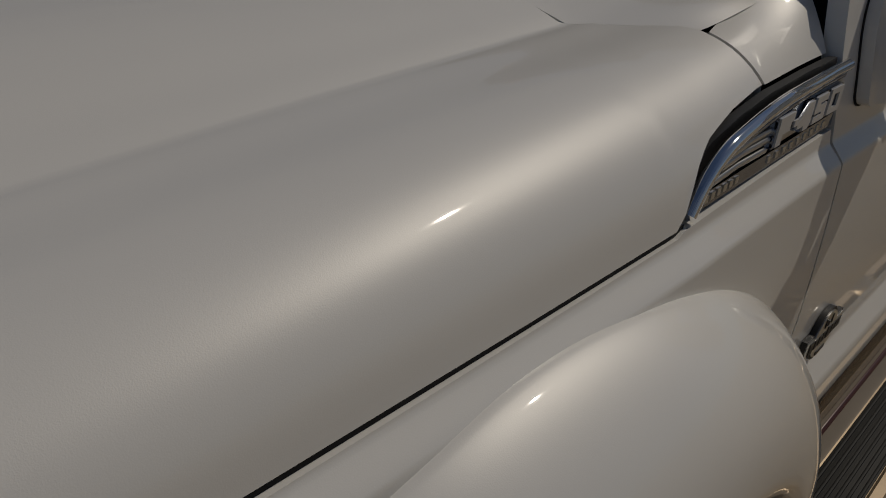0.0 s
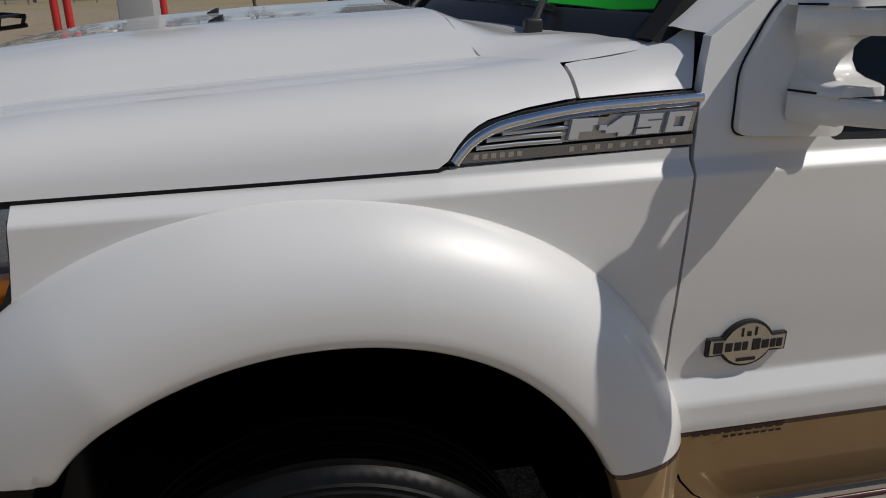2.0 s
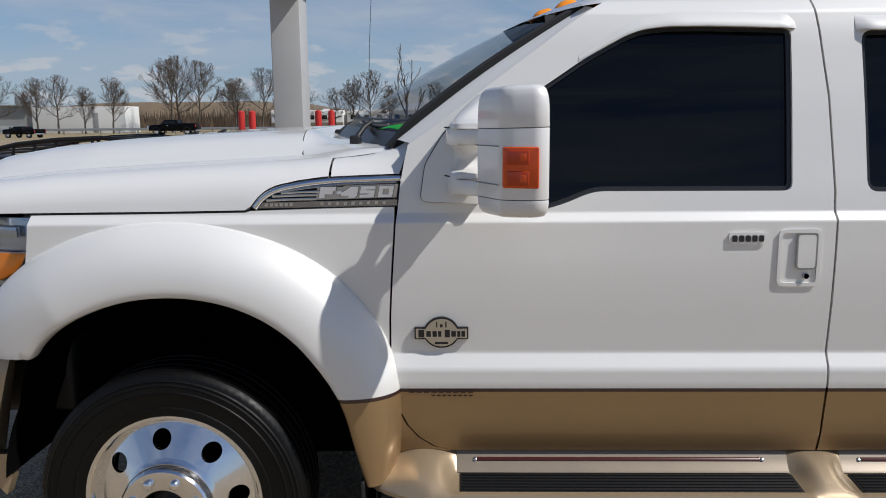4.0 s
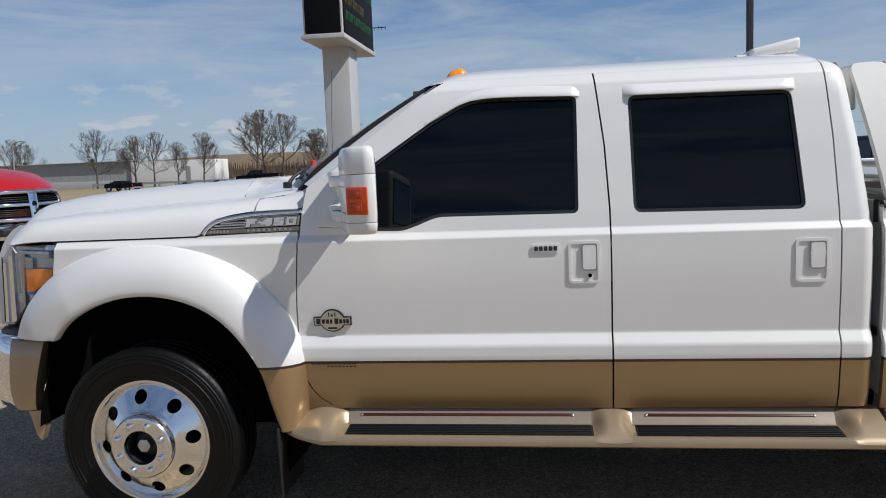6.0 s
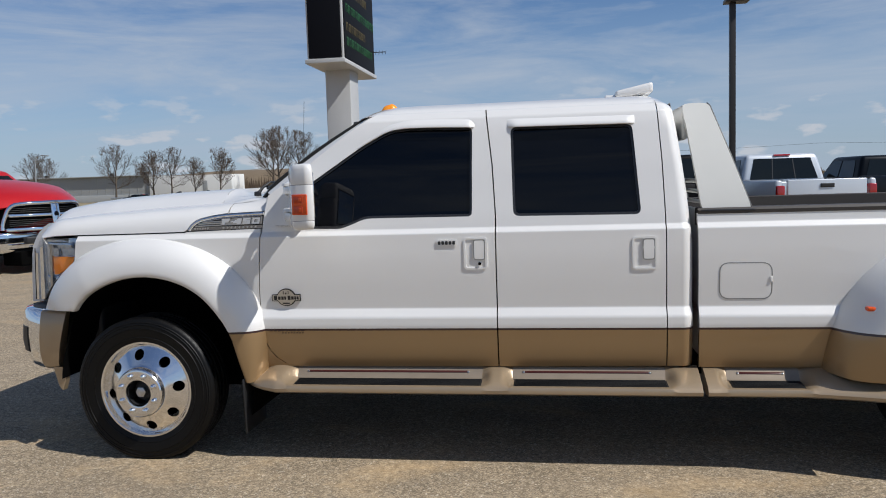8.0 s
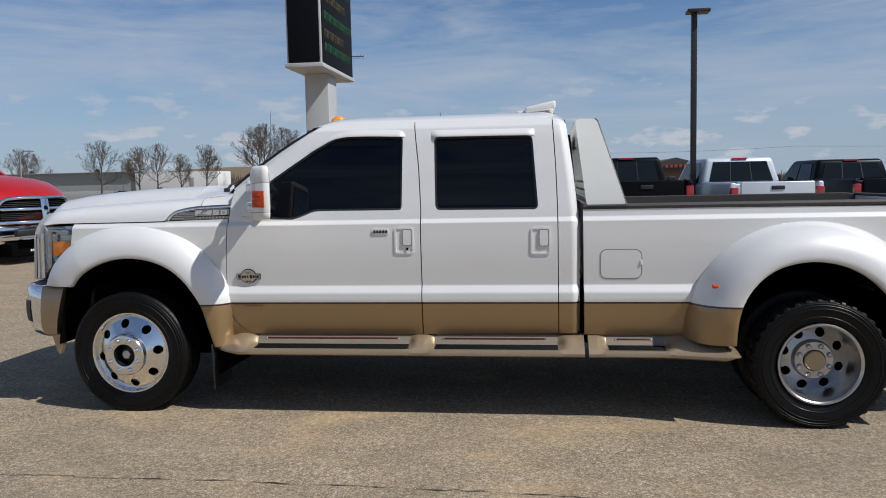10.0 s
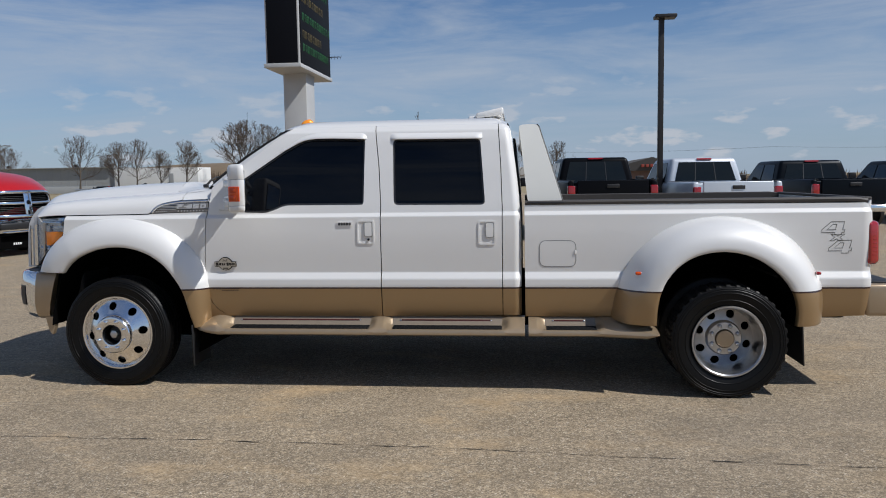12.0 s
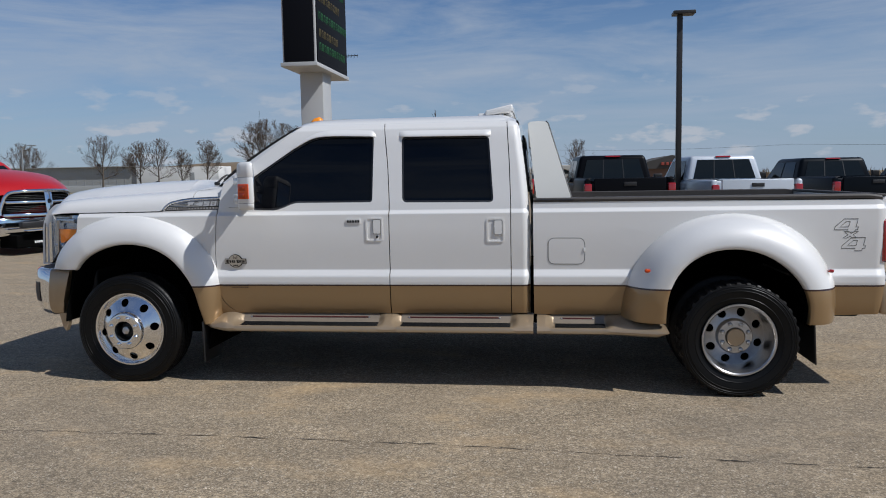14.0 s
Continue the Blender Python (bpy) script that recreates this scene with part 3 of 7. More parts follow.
FRONT_OUTER = ((4, 0.64), (12, 0.665), (20, 0.695), (28, 0.742), (36, 0.775), (44, 0.804), (55, 0.828), (65, 0.838), (75, 0.842), (84, 0.846), (93, 0.852),
               (104, 0.861), (113, 0.866), (120, 0.871), (133, 0.858), (145, 0.832), (152, 0.78))
FRONT_INNER = ((4, 0.560), (12, 0.545), (22, 0.552), (30, 0.577), (38, 0.590), (47, 0.605), (57, 0.628), (68, 0.641), (80, 0.647), (90, 0.647), (104, 0.650),
               (115, 0.649), (124, 0.652), (132, 0.645), (142, 0.615), (152, 0.575))
REAR_OUTER = ((6, 0.67), (10, 0.682), (18, 0.71), (26, 0.738), (31, 0.752), (43, 0.784), (57, 0.810), (74, 0.820), (92, 0.820), (113, 0.828), (129, 0.820),
              (143, 0.804), (155, 0.780), (163, 0.765), (172, 0.75))
REAR_INNER = ((6, 0.445), (13, 0.462), (25, 0.50), (39, 0.537), (56, 0.558), (73, 0.583), (94, 0.604), (114, 0.613), (130, 0.590), (143, 0.552), (156, 0.508), (168, 0.476), (172, 0.470))


def arc_between(c, rows, a_from, a_to, n, shrink=0.0):
    xs, ys = [p[0] for p in rows], [p[1] for p in rows]
    out = []
    for i in range(n):
        a = a_from + (a_to - a_from) * i / (n - 1)
        r = float(np.interp(a, xs, ys)) - shrink
        out.append((c[0] + r * math.cos(radians(a)), c[1] + r * math.sin(radians(a))))
    return out


CF, CR = (0.04, 0.40), (4.38, 0.40)
DOOR_FRONT = ((0.862, 0.512), (0.80, 0.528), (0.755, 0.56), (0.718, 0.605), (0.694, 0.655), (0.678, 0.72), (0.668, 0.83), (0.670, 0.95), (0.678, 1.08), (0.690, 1.243), (0.703, 1.36), (0.714, 1.42))


def glass_edge(pts, r=0.03, n=5):
    """Rounds the corners of an outline."""
    out = []
    k = len(pts)
    for i in range(k):
        p, a, b = Vector(pts[i]), Vector(pts[i - 1]), Vector(pts[(i + 1) % k])
        da, db = (a - p), (b - p)
        ra = min(r, 0.45 * da.length, 0.45 * db.length)
        s, e = p + da.normalized() * ra, p + db.normalized() * ra
        for q in range(n):
            t = q / (n - 1)
            out.append(tuple((1 - t) ** 2 * s + 2 * t * (1 - t) * p + t**2 * e))
    return out


F_WIN = glass_edge([(0.955, 1.282), (1.135, 1.276), (1.20, 1.296), (1.262, 1.322), (1.30, 1.330), (1.868, 1.328), (1.872, 1.806), (1.62, 1.814), (1.50, 1.814), (1.43, 1.806),
                    (1.38, 1.788), (1.25, 1.718), (1.142, 1.646), (1.05, 1.585), (0.952, 1.520)], 0.026)
R_WIN = glass_edge([(2.088, 1.324), (2.750, 1.318), (2.715, 1.79), (2.078, 1.798)], 0.035)


def shrink(loop, d):
    c = Vector((sum(p[0] for p in loop) / len(loop), sum(p[1] for p in loop) / len(loop)))
    out = []
    k = len(loop)
    for i in range(k):
        a, b = Vector(loop[i - 1]), Vector(loop[(i + 1) % k])
        t = (b - a).normalized()
        n = Vector((-t.y, t.x))
        p = Vector(loop[i])
        if n.dot(c - p) < 0:
            n = -n
        out.append(tuple(p + n * d))
    return out


def glass(name, loop, truck, surf, inset, mirror, label=""):
    return panel(name, shrink(loop, -0.008), M_TINT, truck, lambda x, z: surf(x, z) + inset, mirror=mirror, label=label, thick=0.005)


def window_rubber(loop, door, surf, mirror):
    """The black seal round a pane."""
    inner = shrink(loop, 0.013)
    return panel("window_seal", loop, M_TRIM, door, lambda x, z: surf(x, z) + 0.010, holes=[inner], mirror=mirror, thick=0.012)


def visor(door, xs, zfun, mirror, grow=0.03):
    """The painted rain visor over a side window."""
    vs = []
    n = len(xs)
    for i, x in enumerate(xs):
        t = i / (n - 1)
        e = max(0.0, min(1.0, (x - xs[0]) / grow)) ** 1.2 * max(0.0, min(1.0, (xs[-1] - x) / 0.03)) ** 0.5
        zt = zfun(x)
        hgt, out = 0.020 + 0.026 * (e if grow > 0.1 else 1.0), 0.003 + 0.020 * e
        for dz, dy in ((hgt, -0.001), (hgt * 0.90, -0.006 * e), (hgt * 0.48, -out * 0.78), (0.006, -out), (0.001, -out + 0.002), (0.002, -out + 0.005), (hgt * 0.5, 0.004)):
            vs.append((x, side(x, zt + dz) + dy, zt + dz))
    fs = grid_faces(n, 7)
    base = [tuple(range(0, 7)), tuple(range((n - 1) * 7, n * 7))]
    if mirror:
        vs = [mir(v) for v in vs]
    return pymesh("rain_visor", vs, fs + base, M_WHITE, door, sharp=50)


def door_handle(door, x, z, keyed, mirror=False):
    """Recessed pull with its flap, x and z at the upper front corner."""
    w, h = 0.126, 0.172
    loop = glass_edge([(x, z - h), (x + w, z - h), (x + w, z), (x, z)], 0.022)
    inner = shrink(loop, 0.011)
    b = part_of = panel("door_handle", loop, M_WHITE, door, lambda a, q: side(a, q) - 0.006, holes=[inner], mirror=mirror, thick=0.012)
    cup = panel("handle_cup", inner, M_WHITE, b, lambda a, q: side(a, q) + 0.002 + 0.015 * max(0.0, 1 - ((a - x - 0.03) / 0.05) ** 2), xs=[x + 0.02 * i for i in range(1, 6)],
                mirror=mirror, flange=False)
    flap = glass_edge([(x + 0.055, z - 0.118), (x + 0.112, z - 0.118), (x + 0.112, z - 0.014), (x + 0.055, z - 0.014)], 0.012)
    panel("handle_flap", flap, M_WHITE, b, lambda a, q: side(a, q) - 0.008, mirror=mirror, thick=0.012)
    seam("flap_gap", flap + flap[:1], 0.005, b, lambda a, q: side(a, q) - 0.0068, M_GREYLINE, mirror=mirror)
    if keyed:
        y = side(x + 0.085, z - 0.14)
        turned("lock_cylinder", [(0.001, -0.012), (0.008, -0.012), (0.0085, 0.004)], (x + 0.085, y, z - 0.14), M_CHROME, b, n=16)
    return b


def wheel(truck, cx, cz, front, sgn, yo):
    """A ten-inch-wide steel-shod wheel; yo is the plane of the tyre's middle, sgn -1 on the near side."""
    w = adopt(new("front_wheel" if front else "rear_wheel"), truck, "bright polished alloy wheel with convex hub" if front else "dished alloy dual wheel with gold centre cap")
    c = (cx, yo, cz)
    s = sgn
    R, K = (0.412, 1.0) if front else (0.388, 0.92)
    q = R / 0.413
    groove = []
    for a in ((-0.068, -0.055), (-0.030, -0.019), (0.019, 0.030), (0.055, 0.068)):
        groove += [(R, a[0]), (R - 0.013, a[0] + 0.002), (R - 0.013, a[1] - 0.002), (R, a[1])]
    wall = [(0.255, 0.086), (0.266, 0.094), (0.280, 0.100), (0.300, 0.106), (0.303, 0.109), (0.306, 0.1065), (0.330, 0.111), (0.352, 0.1125), (0.354, 0.1155), (0.357, 0.1125),
            (0.371, 0.1115), (0.374, 0.1140), (0.378, 0.1110), (0.384, 0.1100), (0.387, 0.1125), (0.391, 0.1085), (0.398, 0.1060), (0.405, 0.1030), (0.411, 0.0970), (0.413, 0.0890)]
    wall = [(r * q, h) for r, h in wall]
    prof_t = [(r, -h) for r, h in wall] + groove + wall[::-1]
    prof_t = [(r, h * s * -1) for r, h in prof_t]

    def lugs(i, j, r, h):
        if front and 0.095 < abs(h) < 0.105 and r > R - 0.01 and i % 2:
            r -= 0.005
        if not front and r > R - 0.012 and (i // 3) % 2:
            r -= 0.009
        return r, h

    turned("tyre", prof_t, c, M_RUBBER, w, "black radial tyre", 216, warp=lugs, sharp=24)
    if front:
        pr = [(0.255, 0.06), (0.262, -0.080), (0.274, -0.087), (0.277, -0.093), (0.273, -0.098), (0.263, -0.098), (0.256, -0.092), (0.250, -0.080), (0.246, -0.076)]
        hub = [(0.158, -0.124), (0.146, -0.130), (0.139, -0.138), (0.1365, -0.170), (0.131, -0.177), (0.122, -0.179), (0.082, -0.179), (0.075, -0.177), (0.072, -0.170), (0.070, -0.11)]
        zone, hole_r, hole_c, hz = (0.246, 0.158), 0.0290, 0.203, (-0.076, -0.124)
        lug_r, lug_y, capc = 0.103, -0.179, None
    else:
        pr = [(0.235, 0.10), (0.246, -0.080), (0.262, -0.092), (0.266, -0.100), (0.262, -0.106), (0.252, -0.106), (0.244, -0.098), (0.238, -0.07), (0.234, 0.0), (0.229, 0.070), (0.222, 0.085)]
        hub = [(0.132, 0.058), (0.128, 0.048), (0.126, 0.020), (0.120, 0.012), (0.072, 0.010), (0.068, 0.016), (0.066, 0.03)]
        zone, hole_r, hole_c, hz = (0.222, 0.132), 0.031, 0.182, (0.085, 0.058)
        lug_r, lug_y, capc = 0.100, 0.010, -0.012
    pr, hub = [(r * K, h) for r, h in pr], [(r * K, h) for r, h in hub]
    zone, hole_r, hole_c, lug_r = (zone[0] * K, zone[1] * K), hole_r * K, hole_c * K, lug_r * K
    mat = M_ALLOY if front else M_ALLOY_DULL
    flip = lambda P: [(r, -h * s) for r, h in P]
    rim = turned("rim", flip(pr), c, mat, w, n=96, sharp=30)
    # the disc with its eight hand holes
    bm = bmesh.new()
    N = 96
    for r, n in ((zone[0], N), (zone[1], N)):
        vs = [bm.verts.new((r * math.cos(2 * math.pi * i / n), 0, r * math.sin(2 * math.pi * i / n))) for i in range(n)]
        for a, b in zip(vs, vs[1:] + vs[:1]):
            bm.edges.new((a, b))
    holes = []
    for k in range(8):
        a = 2 * math.pi * (k + (0.15 if front else 0.62)) / 8
        q = [(hole_c * math.cos(a) + hole_r * math.cos(2 * math.pi * i / 20), hole_c * math.sin(a) + hole_r * math.sin(2 * math.pi * i / 20)) for i in range(20)]
        holes.append(q)
        vs = [bm.verts.new((x, 0, z)) for x, z in q]
        for e, f in zip(vs, vs[1:] + vs[:1]):
            bm.edges.new((e, f))
    bmesh.ops.triangle_fill(bm, use_beauty=True, use_dissolve=False, edges=bm.edges)
    ret = bmesh.ops.extrude_face_region(bm, geom=list(bm.faces))
    deep = {v for v in ret["geom"] if isinstance(v, bmesh.types.BMVert)}
    for v in bm.verts:
        r = math.hypot(v.co.x, v.co.z)
        t = (zone[0] - r) / (zone[0] - zone[1])
        h = hz[0] + (hz[1] - hz[0]) * t + (0.014 if v in deep else 0)
        v.co = Vector((cx + v.co.x, yo - h * s, cz + v.co.z))
    part("wheel_disc", bm, mat, w, sharp=25)
    turned("hub", flip(hub), c, mat, w, n=64, sharp=28)
    if front:
        turned("hub_bore", flip([(0.0695, -0.165), (0.067, -0.085), (0.052, -0.080), (0.050, -0.12), (0.036, -0.125), (0.001, -0.122)]), c, M_BLACK, w, n=48)
        bm = bmesh.new()
        lathe(bm, flip([(0.030, -0.10), (0.030, -0.150), (0.020, -0.154), (0.0008, -0.154)]), c, 6)
        part("locking_hub", bm, M_ALLOY_DULL, w)
    else:
        turned("centre_cap", flip([(0.0610, 0.03), (0.0600, capc + 0.006), (0.055, capc), (0.001, capc - 0.002)]), c, M_GOLD, w, "champagne gold centre cap", 48)
    for k in range(8):
        a = 2 * math.pi * (k + 0.5) / 8
        p = (cx + lug_r * math.cos(a), yo, cz + lug_r * math.sin(a))
        turned("lug_nut", flip([(0.0150, lug_y + 0.004), (0.0150, lug_y - 0.010), (0.0125, lug_y - 0.015), (0.007, lug_y - 0.018), (0.0006, lug_y - 0.019)]), p, mat, w, n=12, sharp=40)
    turned("brake_drum", flip([(0.20, 0.02 if front else 0.09), (0.20, 0.12), (0.02, 0.125)] if front else [(0.21, 0.075), (0.21, 0.2), (0.02, 0.2)]), c, M_LINER, w, n=40)
    return w


# ---- the white pickup ----
truck = thing("pickup_truck", (2.2, YC, 0), "pearl white and champagne gold crew-cab dually pickup truck parked on asphalt", "truck")
hood = build_hood(truck)
for x, y in ((-0.149, 0.715), (-0.20, 1.245)):
    s = hood_section(x)
    z = float(np.interp(min(y, 2 - y), s[:, 0], s[:, 1])) + lean_up(y)
    bm = bmesh.new()
    rbox(bm, (x - 0.016, y - 0.016, z - 0.004), (x + 0.018, y + 0.016, z + 0.016), 0.004, 2, lambda p: Vector((p.x, p.y, p.z - 0.42 * (x + 0.018 - p.x) if p.z > z + 0.004 else p.z)))
    part("washer_nozzle", bm, M_BLACK, hood, "black washer nozzle")
build_cowl(truck)


def near_far(make):
    for mirror in (False, True):
        make(mirror)


def fenders(mirror):
    build_fender_top(truck, mirror)
    rows = [(float(x), taper(float(x)) + dy, gap_z(float(x)) + dz) for x in np.linspace(-0.44, 0.254, 24) for dy, dz in ((0.0285, -0.012), (0.0285, 0.002))]
    pymesh("hood_gap", [mir(v) if mirror else v for v in rows], grid_faces(24, 2), M_SEAM, truck)
    arch = [(-0.470, 0.852)] + [p for p in arc_between(CF, FRONT_INNER, 128, 4, 40, -0.035)]
    top = [(x, gap_z(x) - 0.0075) for x in (-0.415, -0.3, -0.1, 0.1, 0.236)] + [(0.250, 1.279), (0.45, 1.284), (0.684, 1.288)]
    back = [(x - 0.006, z) for x, z in DOOR_FRONT if z < 1.25]
    outline = [(-0.415, gap_z(-0.415) - 0.0075)] + top[1:] + [p for p in reversed(back)] + [(0.72, 0.478), (0.63, 0.46)] + list(reversed(arch)) + [(-0.468, 0.95), (-0.452, 1.08), (-0.432, 1.13), (-0.422, 1.20)]
    panel("front_fender", outline, M_TWO, truck, side, xs=[-0.3, -0.15, 0, 0.15, 0.3, 0.45, 0.55], mirror=mirror, label="white front fender over the wheel")
    flare(truck, CF, FRONT_OUTER, FRONT_INNER, lambda a: float(np.interp(a, [4, 20, 45, 80, 120, 140, 152], [0.085, 0.105, 0.125, 0.135, 0.13, 0.10, 0.055])), 0.045, mirror,
          "bulging white and gold front wheel flare", 0.437, side, "front_wheel_flare", 0.852)
    rear_out = [(3.032, 0.515), (3.60, 0.515)] + arc_between(CR, REAR_INNER, 168, 8, 44, -0.05) + [(4.95, 0.515), (5.34, 0.53)]
    panel("bed_side", rear_out + [(5.372, 0.75), (5.376, 0.88), (5.350, 0.90), (5.352, 1.165), (5.372, 1.18), (5.366, 1.25), (5.352, 1.285), (5.325, 1.303), (3.028, 1.316)], M_TWO, truck, bed_side,
          xs=[3.3, 3.7, 4.1, 4.5, 4.9, 5.2, 5.30, 5.315, 5.33, 5.345, 5.36], mirror=mirror, label="white and gold pickup bed side")
    flare(truck, CR, REAR_OUTER, REAR_INNER, lambda a: float(np.interp(a, [6, 26, 60, 95, 130, 155, 172], [0.20, 0.225, 0.24, 0.245, 0.24, 0.225, 0.20])), 0.05, mirror,
          "wide bulging white and gold dual-wheel flare", 0.492, bed_side, "rear_wheel_flare")
    # dark liners in the wheel wells
    for c, rows, a0, a1, dep, y_out in ((CF, FRONT_INNER, -16, 176, 0.62, -0.03), (CR, REAR_INNER, 8, 170, 0.75, -0.185)):
        pts = arc_between(c, rows, a0, a1, 40, -0.02)
        vs, m = [], 3
        for x, z in pts:
            vs += [(x, y_out, z), (x, dep, z), (c[0], dep, min(z, c[1]))]
        if mirror:
            vs = [mir(v) for v in vs]
        pymesh("wheel_well_liner", vs, grid_faces(len(pts), m), M_LINER, truck)
        bm = bmesh.new()
        rbox(bm, (c[0] - 0.66, dep + 0.01, 0.24), (c[0] + 0.66, dep + 0.03, 1.20), 0.006, 1, lambda p: Vector(mir(p) if mirror else p))
        part("splash_shield", bm, M_LINER, truck)


near_far(fenders)


def doors(mirror):
    roof_edge = [(1.385, 1.9225), (1.34, 1.905), (1.29, 1.876), (1.22, 1.830), (1.10, 1.742), (0.95, 1.632), (0.82, 1.536), (0.726, 1.472)]
    d1 = list(DOOR_FRONT) + list(reversed(roof_edge)) + [(1.55, 1.9235), (1.938, 1.9235), (1.975, 1.60), (1.990, 1.33), (1.990, 0.514)]
    front = panel("front_door", d1, M_TWO, truck, side, holes=[F_WIN], xs=[0.8, 1.0, 1.2, 1.4, 1.6, 1.8], mirror=mirror, label="white front door with gold lower band")
    window_rubber(F_WIN, front, side, mirror)
    glass("window_pane", F_WIN, front, side, 0.018, mirror, "dark tinted side window")
    d2 = [(1.997, 0.514), (1.997, 1.33), (1.982, 1.60), (1.945, 1.9235), (2.838, 1.9235), (2.858, 1.60), (2.868, 1.30), (2.868, 0.522)]
    rear = panel("rear_door", d2, M_TWO, truck, side, holes=[R_WIN], xs=[2.2, 2.4, 2.6, 2.75], mirror=mirror, label="white rear door with gold lower band")
    window_rubber(R_WIN, rear, side, mirror)
    glass("window_pane", R_WIN, rear, side, 0.018, mirror, "dark tinted side window")
    fx = np.linspace(1.24, 1.885, 40)
    visor(front, [float(x) for x in fx], lambda x: float(np.interp(x, [1.24, 1.30, 1.38, 1.43, 1.5, 1.62, 1.72, 1.885], [1.713, 1.746, 1.788, 1.805, 1.813, 1.813, 1.810, 1.803])), mirror, 0.30)
    rx = np.linspace(2.062, 2.728, 30)
    visor(rear, [float(x) for x in rx], lambda x: 1.797 - 0.010 * (x - 2.06), mirror)
    corner = [(2.874, 0.522), (2.874, 1.30), (2.864, 1.60), (2.844, 1.9235)] + [(cab_rear(z), z) for z in (1.905, 1.88, 1.85, 1.75, 1.6, 1.45, 1.3, 1.15, 0.9, 0.6, 0.522)]
    panel("cab_corner", corner, M_TWO, truck, side, xs=[2.89, 2.90, 2.91, 2.92, 2.93, 2.94, 2.95, 2.96, 2.97, 2.98, 2.986, 2.992], mirror=mirror, label="white rear cab corner")
    door_handle(front, 1.822, 1.218, True, mirror)
    door_handle(rear, 2.699, 1.206, False, mirror)
    # keypad strip
    kp = glass_edge([(1.676, 1.174), (1.786, 1.173), (1.786, 1.209), (1.676, 1.210)], 0.012)
    k = panel("keypad", kp, M_WHITE, front, lambda x, z: side(x, z) - 0.006, mirror=mirror, thick=0.008)
    for i in range(5):
        x = 1.685 + i * 0.0195
        panel("keypad_button", glass_edge([(x, 1.182), (x + 0.0145, 1.182), (x + 0.0145, 1.201), (x, 1.201)], 0.004, 3), M_TRIM, k, lambda a, z: side(a, z) - 0.009, mirror=mirror, thick=0.005)
    build_mirror(front, mirror)
    return front


